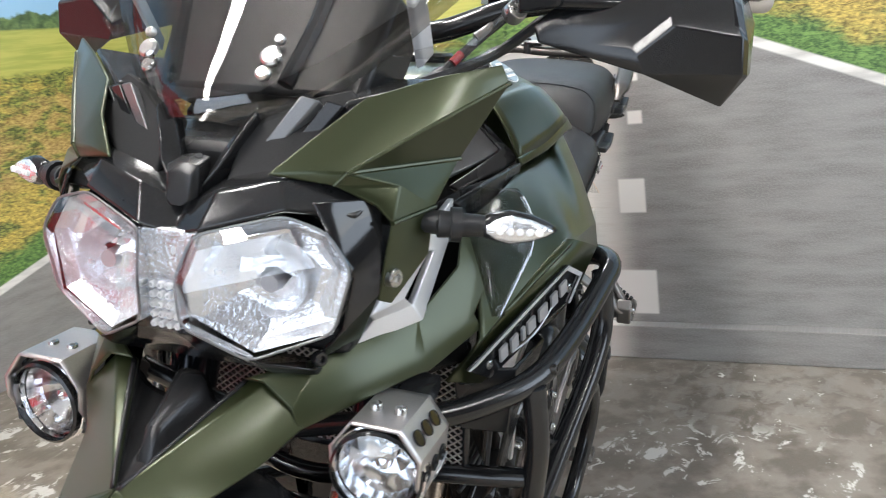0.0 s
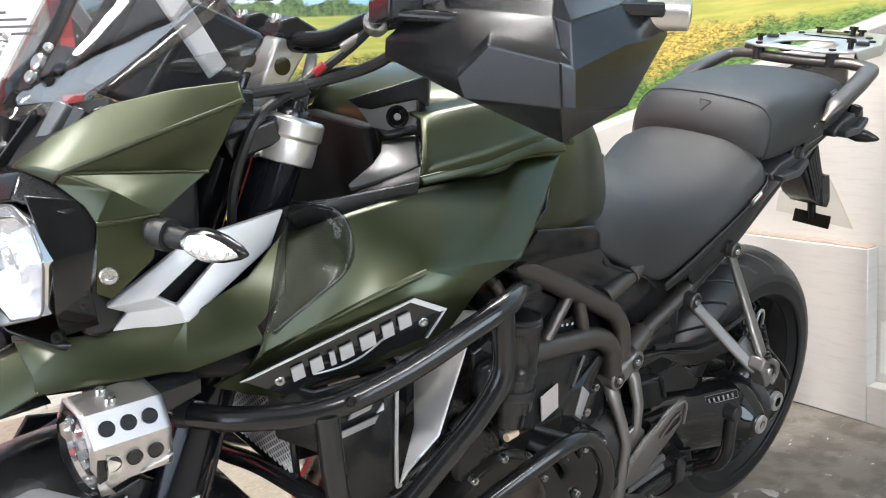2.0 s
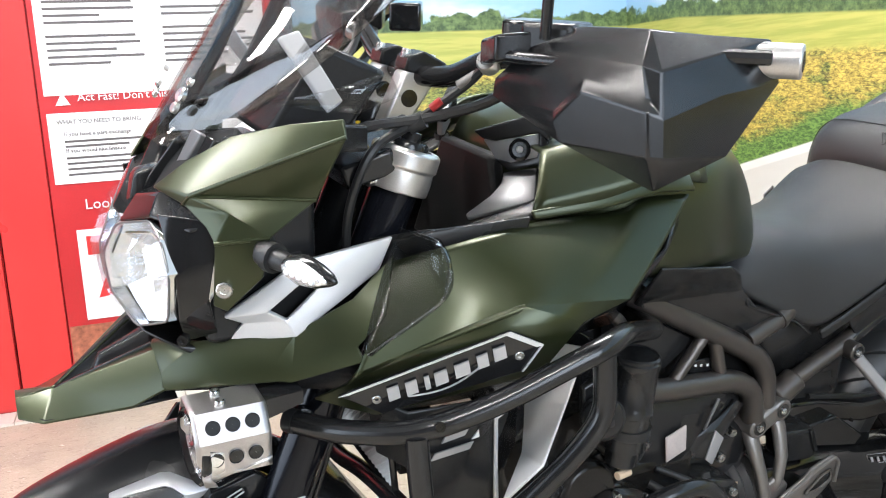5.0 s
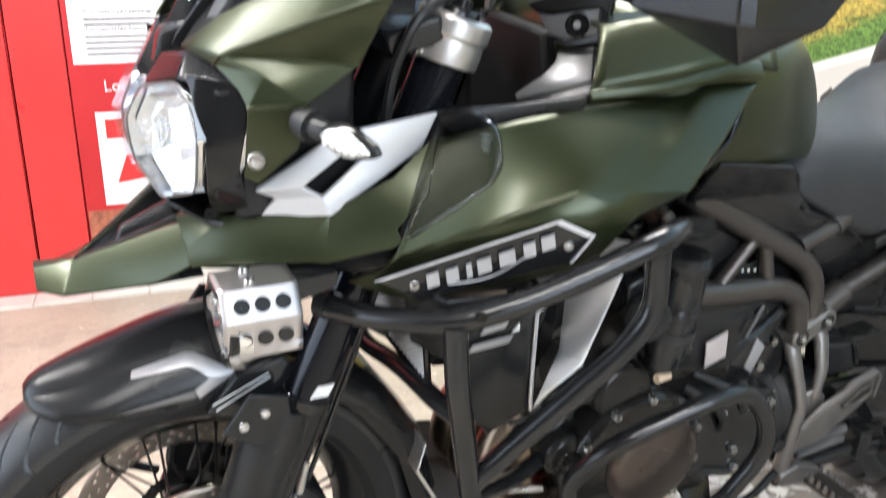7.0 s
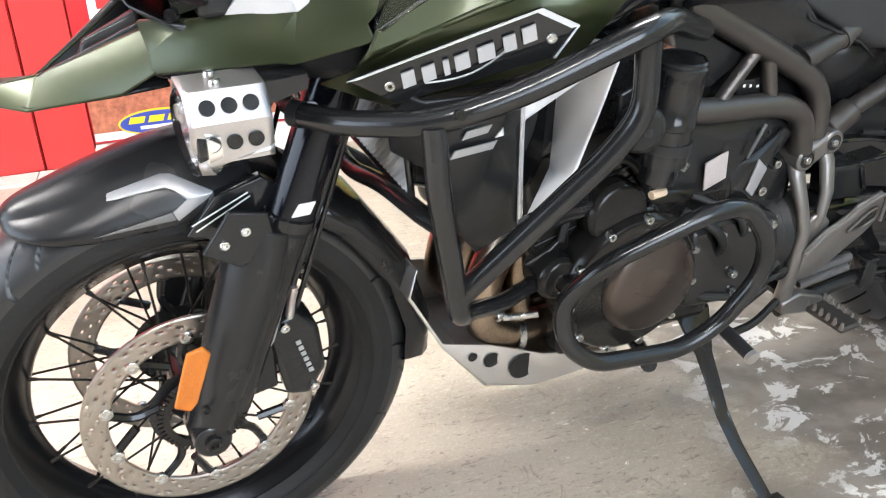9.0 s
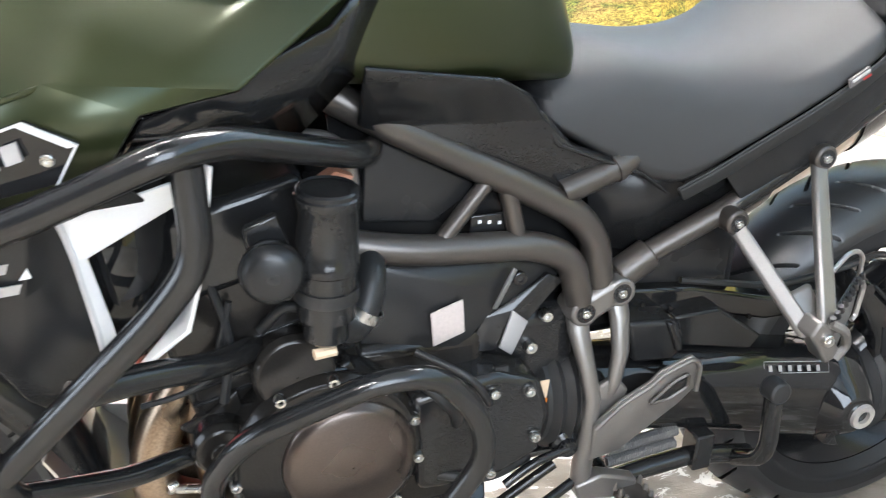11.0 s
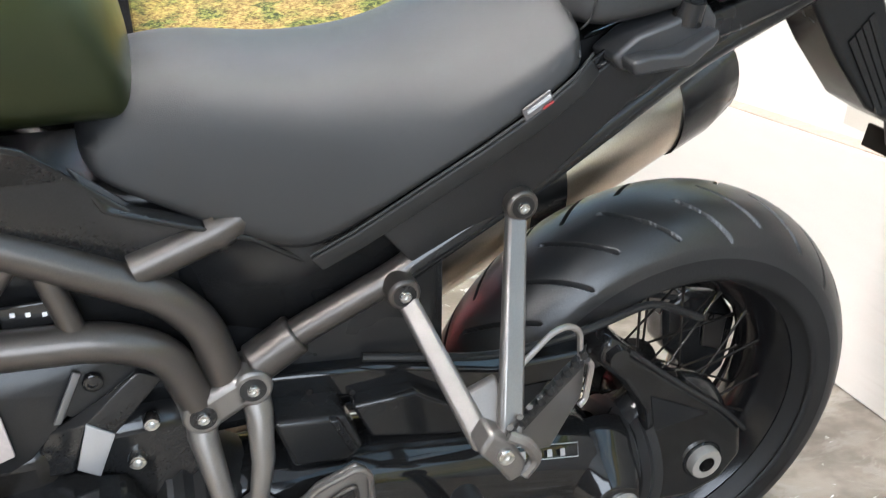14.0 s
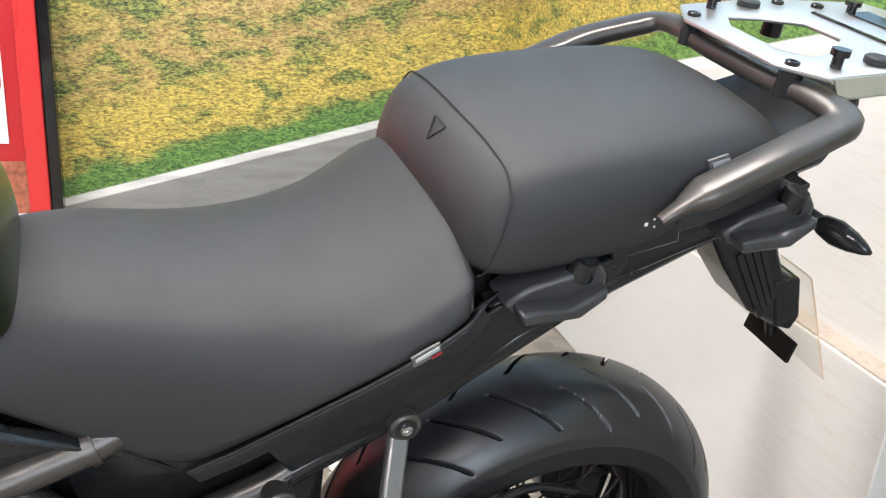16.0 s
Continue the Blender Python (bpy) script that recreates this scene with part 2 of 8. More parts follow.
def loft(sections, closed=True, caps=True, bm=None):
    """A skin over sections that have the same number of points."""
    bm = bm or bmesh.new()
    rings = [[bm.verts.new(p) for p in s] for s in sections]
    n = len(rings[0])
    for a, b in zip(rings, rings[1:]):
        for i in range(n if closed else n - 1):
            j = (i + 1) % n
            bm.faces.new((a[i], a[j], b[j], b[i]))
    if caps and closed:
        bm.faces.new(rings[0][::-1])
        bm.faces.new(rings[-1])
    return bm


def block(c, s, m=None, bm=None):
    """A box of full size s round c."""
    bm = bm or bmesh.new()
    hx, hy, hz = s[0] / 2, s[1] / 2, s[2] / 2
    pts = [Vector((x, y, z)) for x in (-hx, hx) for y in (-hy, hy) for z in (-hz, hz)]
    if m:
        pts = [m @ p for p in pts]
    pts = [p + Vector(c) for p in pts]
    return faces(pts, [(0, 1, 3, 2), (4, 6, 7, 5), (0, 4, 5, 1), (2, 3, 7, 6), (0, 2, 6, 4), (1, 5, 7, 3)], bm)


def half_loft(rows, shape):
    """Sections symmetric about the middle plane: rows of (x, *sizes); shape gives the half profile from the top middle to the lower edge."""
    out = []
    for row in rows:
        half = shape(*row)
        out.append([(x, -y, z) for x, y, z in half] + [(x, y, z) for x, y, z in half[::-1] if y > 1e-6])
    return out


BOLTS = {}


def bolt(parent, at, toward, r=0.007, h=0.006, mat=None, name="bolt", label=""):
    """A socket-head bolt; alike bolts share one mesh."""
    mat = mat or STEEL
    key = (round(r, 4), round(h, 4), mat.name, name)
    if key not in BOLTS:
        bm = lathe([(r, -0.004), (r, h * 0.7), (r * 0.85, h), (r * 0.5, h), (r * 0.45, h * 0.35), (0.0005, h * 0.35)], (0, 0, 0), (0, 0, 1), 12)
        BOLTS[key] = bm_mesh(name, bm, mat)
    ob = new(name, BOLTS[key])
    ob.parent = parent
    ob.matrix_local = Matrix.Translation(at) @ Vector(toward).to_track_quat("Z", "Y").to_matrix().to_4x4()
    if label:
        ob["label"] = label
    return ob


def bm_mesh(name, bm, mat, sharp=38):
    bmesh.ops.remove_doubles(bm, verts=bm.verts, dist=1e-5)
    bmesh.ops.recalc_face_normals(bm, faces=bm.faces)
    me = bpy.data.meshes.new(name)
    bm.to_mesh(me)
    bm.free()
    me.materials.append(mat)
    me.shade_smooth()
    me.set_sharp_from_angle(angle=radians(sharp))
    return me


# ---- printed and painted surfaces of the room ----


class Net:
    """Short names for shader nodes."""

    def __init__(self, mat):
        self.n, self.l = grid(mat)

    def put(self, sock, v):
        if isinstance(v, (int, float)):
            sock.default_value = v
        elif isinstance(v, tuple):
            sock.default_value = (*v, 1) if len(v) == 3 and sock.type == "RGBA" else v
        else:
            self.l.new(v, sock)

    def m(self, op, a, b=0.0):
        n = self.n.new("ShaderNodeMath")
        n.operation = op
        self.put(n.inputs[0], a)
        self.put(n.inputs[1], b)
        return n.outputs[0]

    def step(self, x, lo, hi):
        """0 below lo, 1 above hi."""
        n = self.n.new("ShaderNodeMapRange")
        n.interpolation_type = "SMOOTHSTEP"
        for k, v in (("Value", x), ("From Min", lo), ("From Max", hi)):
            self.put(n.inputs[k], v)
        return n.outputs[0]

    def mix(self, f, a, b):
        n = self.n.new("ShaderNodeMix")
        n.data_type = "RGBA"
        self.put(n.inputs["Factor"], f)
        self.put(n.inputs["A"], a)
        self.put(n.inputs["B"], b)
        return n.outputs["Result"]

    def noise(self, vec, scale, detail=3.0, rough=0.55, distort=0.0):
        n = self.n.new("ShaderNodeTexNoise")
        self.l.new(vec, n.inputs["Vector"])
        for k, v in (("Scale", scale), ("Detail", detail), ("Roughness", rough), ("Distortion", distort)):
            n.inputs[k].default_value = v
        return n.outputs["Fac"]

    def stretch(self, vec, sx, sy, sz=1.0):
        n = self.n.new("ShaderNodeMapping")
        self.l.new(vec, n.inputs["Vector"])
        n.inputs["Scale"].default_value = (sx, sy, sz)
        return n.outputs[0]

    def box(self, s, z, s0, s1, z0, z1, soft=0.004):
        """1 inside a rectangle."""
        a = self.m("MULTIPLY", self.step(s, s0 - soft, s0 + soft), self.m("SUBTRACT", 1.0, self.step(s, s1 - soft, s1 + soft)))
        b = self.m("MULTIPLY", self.step(z, z0 - soft, z0 + soft), self.m("SUBTRACT", 1.0, self.step(z, z1 - soft, z1 + soft)))
        return self.m("MULTIPLY", a, b)


def mural_material():
    """A printed landscape: sky, hedge, field, wild flowers, verge and a road."""
    mat = bpy.data.materials.new("printed_mural")
    mat.use_nodes = True
    w = Net(mat)
    bsdf = w.n["Principled BSDF"]
    uv = w.n.new("ShaderNodeUVMap")
    uv.uv_map = "UVMap"
    uv = uv.outputs[0]
    sep = w.n.new("ShaderNodeSeparateXYZ")
    w.l.new(uv, sep.inputs[0])
    s, z = sep.outputs[0], sep.outputs[1]
    left = w.m("ADD", w.m("MULTIPLY", s, 0.268), 0.545)
    right = w.m("SUBTRACT", 2.131, w.m("MULTIPLY", s, 0.42))
    edge = w.m("MINIMUM", left, right)
    over = w.m("SUBTRACT", z, edge)
    # vegetation
    clump = w.noise(w.stretch(uv, 1.0, 2.2), 7.0, 5.0, 0.65, 0.4)
    blade = w.noise(w.stretch(uv, 1.0, 2.4), 34.0, 4.0, 0.65, 1.4)
    fleck = w.noise(w.stretch(uv, 1.0, 1.8), 60.0, 5.0, 0.75)
    leaf = w.m("ADD", w.m("MULTIPLY", blade, 0.5), w.m("MULTIPLY", fleck, 0.5))
    patch = w.noise(w.stretch(uv, 1.0, 2.6), 3.4, 3.0)
    straw = w.mix(w.step(leaf, 0.38, 0.62), (0.17, 0.12, 0.022), (0.74, 0.56, 0.13))
    bush = w.mix(w.step(leaf, 0.42, 0.62), (0.030, 0.048, 0.012), (0.36, 0.38, 0.085))
    rust = w.mix(w.step(leaf, 0.38, 0.62), (0.20, 0.11, 0.030), (0.60, 0.43, 0.16))
    wild = w.mix(w.step(clump, 0.44, 0.62), bush, straw)
    band = w.m("MULTIPLY", w.step(over, 0.22, 0.34), w.m("SUBTRACT", 1.0, w.step(over, 0.50, 0.66)))
    wild = w.mix(w.m("MULTIPLY", band, w.step(clump, 0.40, 0.60)), wild, rust)
    wild = w.mix(w.m("MULTIPLY", w.step(patch, 0.54, 0.68), 0.6), wild, rust)
    lowband = w.m("MULTIPLY", w.step(over, 0.08, 0.14), w.m("SUBTRACT", 1.0, w.step(over, 0.24, 0.36)))
    wild = w.mix(w.m("MULTIPLY", lowband, w.step(clump, 0.36, 0.50)), wild, straw)
    verge = w.mix(w.step(leaf, 0.40, 0.62), (0.028, 0.085, 0.018), (0.19, 0.34, 0.075))
    wav = w.m("MULTIPLY", w.m("SUBTRACT", clump, 0.5), 0.10)
    veg = w.mix(w.step(w.m("ADD", over, wav), 0.06, 0.11), verge, wild)
    # field, hedge and sky
    streak = w.noise(w.stretch(uv, 0.6, 7.0), 6.0, 3.0)
    field = w.mix(w.step(streak, 0.35, 0.65), (0.34, 0.36, 0.075), (0.48, 0.46, 0.115))
    far = w.m("ADD", w.m("MULTIPLY", w.m("SUBTRACT", clump, 0.5), 0.11), w.m("MULTIPLY", w.m("MAXIMUM", w.m("SUBTRACT", s, 0.9), 0.0), 0.02))
    land = w.mix(w.step(w.m("ADD", z, far), 1.145, 1.185), veg, field)
    hedge = w.mix(w.step(w.noise(uv, 30.0, 5.0, 0.7), 0.36, 0.66), (0.035, 0.07, 0.022), (0.15, 0.22, 0.07))
    low = w.m("SUBTRACT", 1.338, w.m("MULTIPLY", w.m("MAXIMUM", w.m("SUBTRACT", s, 0.4), 0.0), 0.075))
    land = w.mix(w.step(w.m("SUBTRACT", z, low), -0.006, 0.006), land, hedge)
    tops = w.m("ADD", low, w.m("ADD", 0.062, w.m("MULTIPLY", w.m("SUBTRACT", w.noise(uv, 9.0, 4.0), 0.5), 0.16)))
    cloud = w.noise(w.stretch(uv, 1.0, 2.5), 1.6, 4.0)
    air = w.mix(w.step(cloud, 0.45, 0.7), (0.30, 0.50, 0.68), (0.74, 0.80, 0.83))
    scene_up = w.mix(w.step(w.m("SUBTRACT", z, tops), -0.008, 0.008), land, air)
    # road
    wear = w.noise(w.stretch(uv, 1.0, 5.0), 5.0, 4.0)
    speck = w.noise(uv, 220.0, 2.0)
    tar = w.mix(w.step(wear, 0.3, 0.7), (0.19, 0.182, 0.175), (0.27, 0.26, 0.25))
    tar = w.mix(w.m("MULTIPLY", w.step(speck, 0.45, 0.62), 0.3), tar, (0.40, 0.39, 0.37))
    strip = w.box(s, z, 0.10, 2.26, -1.0, 1.02, 0.06)
    worn = w.box(s, z, 1.86, 2.26, -1.0, 1.02, 0.05)
    flake = w.step(w.noise(w.stretch(uv, 0.45, 5.0), 20.0, 6.0, 0.68, 0.4), 0.46, 0.72)
    tar = w.mix(w.m("MULTIPLY", strip, 0.80), tar, (0.68, 0.655, 0.605))
    tar = w.mix(w.m("MULTIPLY", w.m("MULTIPLY", worn, flake), 0.55), tar, (0.50, 0.46, 0.41))
    dash = w.box(s, z, 2.255, 2.340, 0.484, 0.595)
    for b in ((2.300, 2.346, 0.771, 0.812), (2.312, 2.340, 0.905, 0.928), (2.316, 2.334, 0.985, 1.0), (2.18, 2.36, 0.14, 0.29)):
        dash = w.m("MAXIMUM", dash, w.box(s, z, *b))
    tar = w.mix(dash, tar, (0.74, 0.72, 0.68))
    line = w.m("MULTIPLY", w.step(over, -0.034, -0.026), w.m("ADD", 0.55, w.m("MULTIPLY", w.step(wear, 0.3, 0.6), 0.4)))
    road = w.mix(line, tar, (0.80, 0.78, 0.74))
    full = w.mix(w.step(over, -0.004, 0.004), road, scene_up)
    lift = w.n.new("ShaderNodeBrightContrast")
    w.l.new(full, lift.inputs[0])
    lift.inputs[1].default_value = 0.01
    w.l.new(lift.outputs[0], bsdf.inputs["Base Color"])
    bsdf.inputs["Roughness"].default_value = 0.42
    bump = w.n.new("ShaderNodeBump")
    bump.inputs["Strength"].default_value, bump.inputs["Distance"].default_value = 0.25, 0.002
    w.l.new(w.noise(uv, 3.0, 4.0), bump.inputs["Height"])
    w.l.new(bump.outputs[0], bsdf.inputs["Normal"])
    return mat


def floor_material():
    """Worn painted concrete: pale with dark flecks, bare grey patches and flakes."""
    mat = bpy.data.materials.new("worn_flecked_floor")
    mat.use_nodes = True
    w = Net(mat)
    bsdf = w.n["Principled BSDF"]
    co = w.n.new("ShaderNodeTexCoord").outputs["Object"]
    broad = w.noise(co, 1.3, 4.0)
    stain = w.noise(co, 4.5, 5.0, 0.6)
    fleck = w.noise(w.stretch(co, 1.0, 3.2), 34.0, 3.0, 0.6, 1.2)
    fine = w.noise(co, 160.0, 3.0)
    base = w.mix(w.step(broad, 0.35, 0.65), (0.30, 0.258, 0.200), (0.42, 0.365, 0.290))
    base = w.mix(w.m("MULTIPLY", w.step(stain, 0.55, 0.75), 0.5), base, (0.24, 0.20, 0.165))
    base = w.mix(w.m("MULTIPLY", w.step(fleck, 0.60, 0.66), 0.75), base, (0.17, 0.145, 0.12))
    base = w.mix(w.m("MULTIPLY", w.step(fleck, 0.40, 0.33), 0.35), base, (0.60, 0.55, 0.49))
    base = w.mix(w.m("MULTIPLY", w.step(fine, 0.52, 0.66), 0.3), base, (0.55, 0.50, 0.45))
    sep = w.n.new("ShaderNodeSeparateXYZ")
    w.l.new(co, sep.inputs[0])
    # bare wet-looking concrete towards the road wall, its colour darkened for the shade there
    bare = w.step(w.m("ADD", sep.outputs[0], w.m("MULTIPLY", w.m("SUBTRACT", stain, 0.5), 0.9)), -1.35, -1.15)
    grey = w.mix(w.step(w.noise(co, 9.0, 4.0), 0.38, 0.62), (0.15, 0.128, 0.104), (0.26, 0.227, 0.192))
    # peeling paint: ragged pale islands and small loose flakes, with dark scars between
    peel = w.noise(w.stretch(co, 1.0, 1.4), 11.0, 9.0, 0.68, 0.7)
    spread = w.noise(co, 2.1, 3.0, 0.6)
    worn = w.m("ADD", peel, w.m("MULTIPLY", w.m("SUBTRACT", spread, 0.5), 0.45))
    near = w.m("SUBTRACT", 1.0, w.step(w.m("ADD", sep.outputs[0], w.m("MULTIPLY", w.m("SUBTRACT", stain, 0.5), 0.6)), -0.62, -0.42))
    chips = w.step(worn, 0.572, 0.584)
    flakes = w.step(w.noise(w.stretch(co, 1.0, 1.7), 23.0, 7.0, 0.62, 0.9), 0.672, 0.682)
    scars = w.step(w.noise(w.stretch(co, 2.4, 1.0), 17.0, 8.0, 0.66, 1.3), 0.615, 0.640)
    base = w.mix(w.m("MULTIPLY", scars, 0.55), base, (0.22, 0.185, 0.145))
    base = w.mix(w.m("MULTIPLY", flakes, 0.9), base, (0.70, 0.67, 0.61))
    grey = w.mix(w.m("MULTIPLY", w.step(worn, 0.535, 0.60), 0.5), grey, (0.30, 0.275, 0.245))
    grey = w.mix(w.m("MULTIPLY", chips, near), grey, (0.60, 0.58, 0.55))
    grey = w.mix(w.m("MULTIPLY", flakes, 0.9), grey, (0.72, 0.71, 0.68))
    base = w.mix(bare, base, grey)
    w.l.new(base, bsdf.inputs["Base Color"])
    w.put(bsdf.inputs["Roughness"], w.m("ADD", 0.30, w.m("MULTIPLY", stain, 0.35)))
    bump = w.n.new("ShaderNodeBump")
    bump.inputs["Strength"].default_value, bump.inputs["Distance"].default_value = 0.35, 0.003
    w.l.new(w.m("ADD", fleck, w.m("MULTIPLY", fine, 0.4)), bump.inputs["Height"])
    w.l.new(bump.outputs[0], bsdf.inputs["Normal"])
    return mat


MURAL = mural_material()
FLOOR = floor_material()
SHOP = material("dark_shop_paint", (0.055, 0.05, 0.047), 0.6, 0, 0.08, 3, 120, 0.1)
CEIL = material("ceiling_paint", (0.60, 0.60, 0.59), 0.8, 0, 0.04, 3, 100, 0.1)
RED = material("red_laminate", (0.60, 0.035, 0.035), 0.30, 0, 0.05, 2, 300, 0.02)
REDDARK = material("dark_red_print", (0.46, 0.02, 0.025), 0.35, 0, 0.10, 3, 200, 0.02)
PAPER = material("white_poster_print", (0.80, 0.79, 0.80), 0.4, 0, 0.03, 3, 200, 0.02)
INK = material("grey_ink", (0.10, 0.09, 0.09), 0.5)
TILE = material("pale_floor_tile", (0.58, 0.55, 0.50), 0.35, 0, 0.08, 5, 90, 0.05)
LEDGE = material("dusty_ledge", (0.46, 0.38, 0.31), 0.6, 0, 0.2, 6, 90, 0.1)
BLUEOV = material("blue_oval_print", (0.03, 0.06, 0.33), 0.35)
YELLOW = material("yellow_print", (0.80, 0.55, 0.02), 0.4)
MAPLE = material("autumn_leaf_print", (0.36, 0.12, 0.07), 0.4, 0, 0.6, 16, 60, 0.02)
ASPHALT = material("street_asphalt", (0.06, 0.06, 0.06), 0.8, 0, 0.2, 2, 60, 0.2)

# ---- the room ----


def wall_sheet(name, pts, uvs, mat, thick, label):
    """An upright sheet with its print's coordinates in metres and real thickness behind it."""
    bm = faces(pts, [(0, 1, 2, 3)])
    layer = bm.loops.layers.uv.new("UVMap")
    for f in bm.faces:
        for loop, c in zip(f.loops, uvs):
            loop[layer].uv = c
    me = bpy.data.meshes.new(name)
    bm.to_mesh(me)
    bm.free()
    me.materials.append(mat)
    ob = new(name, me)
    ob.matrix_world = ROOM
    mod = ob.modifiers.new("thickness", "SOLIDIFY")
    mod.thickness, mod.offset = thick, -1
    return tagged(ob, label, "wall", kind="structure")


H = 2.9
wall_sheet("wall_north", [(-5.5, 0, 0), (0.05, 0, 0), (0.05, 0, H), (-5.5, 0, H)], [(-5.5, 0), (0.05, 0), (0.05, H), (-5.5, H)], MURAL, 0.15,
           "showroom wall covered with a printed country road mural")
wall_sheet("wall_east", [(0.05, 0.0, 0), (0.05, -6.2, 0), (0.05, -6.2, H), (0.05, 0.0, H)], [(0, 0), (6.2, 0), (6.2, H), (0, H)], MURAL, 0.15,
           "showroom wall with a printed asphalt road and grass mural")


def room_block(name, c, s, mat, label, category="", kind="structure", bevel=0.0):
    ob = link(name, block(c, s), mat, None, "", bevel=bevel)
    ob.matrix_world = ROOM
    return tagged(ob, label, category or name.replace("_", " "), kind=kind)


room_block("floor", (-2.4, -3.05, -0.05), (6.2, 6.5, 0.10), FLOOR, "worn pale concrete floor with flecks and flaking paint", "floor")
room_block("ceiling", (-2.4, -3.05, H + 0.05), (6.2, 6.5, 0.10), CEIL, "plain white ceiling of the showroom", "ceiling")
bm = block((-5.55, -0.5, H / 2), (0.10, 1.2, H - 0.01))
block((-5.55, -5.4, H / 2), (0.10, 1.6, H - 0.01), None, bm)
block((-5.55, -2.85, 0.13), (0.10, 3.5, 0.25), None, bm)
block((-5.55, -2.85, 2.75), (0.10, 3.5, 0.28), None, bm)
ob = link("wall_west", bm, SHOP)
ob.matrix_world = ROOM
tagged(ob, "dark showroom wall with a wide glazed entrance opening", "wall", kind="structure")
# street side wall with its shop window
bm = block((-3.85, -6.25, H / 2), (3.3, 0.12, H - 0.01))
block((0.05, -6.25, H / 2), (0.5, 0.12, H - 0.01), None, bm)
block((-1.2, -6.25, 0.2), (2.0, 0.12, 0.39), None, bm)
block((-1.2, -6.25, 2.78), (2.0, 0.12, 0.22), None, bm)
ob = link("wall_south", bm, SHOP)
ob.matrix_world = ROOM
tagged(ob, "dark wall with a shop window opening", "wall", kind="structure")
bm = tube([(-2.18, -6.2, 0.42), (-0.22, -6.2, 0.42), (-0.22, -6.2, 2.65), (-2.18, -6.2, 2.65)], 0.03, 0, 4, closed=True)
ob = link("window_1", bm, ALU)
ob.matrix_world = ROOM
tagged(ob, "aluminium frame of the wide shop window", "window", kind="structure")
ob = link("ground", block((0, 0, -0.30), (400, 400, 0.1)), ASPHALT)
tagged(ob, "grey street ground outside the shop", "ground", kind="structure")
# boxed-in lower part of the road wall, and its skirting
bm = block((0.024, -1.085, 0.2525), (0.052, 2.17, 0.501))
ob = link("trim", bm, MURAL, bevel=0.003)
me = ob.data
layer = me.uv_layers.new(name="UVMap")
for lp in me.loops:
    v = me.vertices[lp.vertex_index].co
    layer.data[lp.index].uv = (-v.y, v.z)
ob.matrix_world = ROOM
tagged(ob, "low boxed-in panel along the wall covered with road print", "wall panel", kind="structure")
room_block("ledge_trim", (0.026, -1.084, 0.505), (0.046, 2.16, 0.004), LEDGE, "dusty top edge of the boxed-in wall panel", "ledge")
bm = block((0.026, -4.185, 0.056), (0.050, 4.03, 0.112))
ob = link("baseboard", bm, MURAL, bevel=0.003)
layer = ob.data.uv_layers.new(name="UVMap")
for lp in ob.data.loops:
    v = ob.data.vertices[lp.vertex_index].co
    layer.data[lp.index].uv = (-v.y, v.z + 0.02)
ob.matrix_world = ROOM
tagged(ob, "grey skirting board below the road mural", "skirting", kind="structure")


def ceiling_lamp():
    root = new("ceiling_light")
    part("frame", block((0, 0, 0.02), (1.24, 0.24, 0.05)), SILVER, root)
    glow = bpy.data.materials.new("light_diffuser")
    glow.use_nodes = True
    b = glow.node_tree.nodes["Principled BSDF"]
    b.inputs["Emission Color"].default_value = (1.0, 0.98, 0.96, 1)
    b.inputs["Emission Strength"].default_value = 78.0
    part("diffuser", block((0, 0, -0.008), (1.2, 0.2, 0.006)), glow, root)
    return tagged(root, "long white ceiling light with a bright diffuser", "ceiling light", "ceiling lights")


lamp = ceiling_lamp()
lamp.matrix_world = ROOM @ pose(-0.9, -2.0, H - 0.06, 0, 0, 0)
for lx, ly in ((-2.6, -2.0), (-4.3, -2.0), (-2.6, -4.9)):
    copy_thing(lamp, ROOM @ pose(lx, ly, H - 0.06, 0, 0, 0))


def text_mesh(name, body, size, mat, m, parent=None, depth=0.001):
    """Flat raised lettering in the built-in font, as a mesh."""
    cu = bpy.data.curves.new(name, "FONT")
    cu.body, cu.size, cu.extrude, cu.resolution_u = body, size, depth, 2
    tmp = bpy.data.objects.new("tmp", cu)
    scene.collection.objects.link(tmp)
    me = bpy.data.meshes.new_from_object(tmp.evaluated_get(bpy.context.evaluated_depsgraph_get()))
    bpy.data.objects.remove(tmp)
    me.materials.clear()
    me.materials.append(mat)
    ob = new(name, me)
    if parent:
        ob.parent = parent
    ob.matrix_local = m
    return ob


def locker():
    """One red laminated cabinet door unit."""
    root = new("red_cabinet")
    part("body", block((0, 0.035, 1.05), (0.80, 0.05, 2.10)), REDDARK, root, bevel=0.002)
    part("door", block((0.0, 0.0, 1.055), (0.794, 0.02, 2.09)), RED, root, bevel=0.002)
    return tagged(root, "tall flat red laminate cabinet with a plain door", "cabinet", "red cabinets")


cab = locker()
cab.matrix_world = ROOM @ pose(-3.002, -0.075, 0)
for dx in (-3.804, -4.606):
    copy_thing(cab, ROOM @ pose(dx, -0.075, 0))
slim = new("red_cabinet")
part("body", block((0, 0.035, 1.05), (0.182, 0.05, 2.10)), REDDARK, slim, bevel=0.002)
part("door", block((0, 0.0, 1.055), (0.176, 0.02, 2.09)), RED, slim, bevel=0.002)
slim.matrix_world = ROOM @ pose(-2.508, -0.075, 0)
tagged(slim, "narrow flat red laminate filler cabinet beside the notice board", "cabinet", "red cabinets")


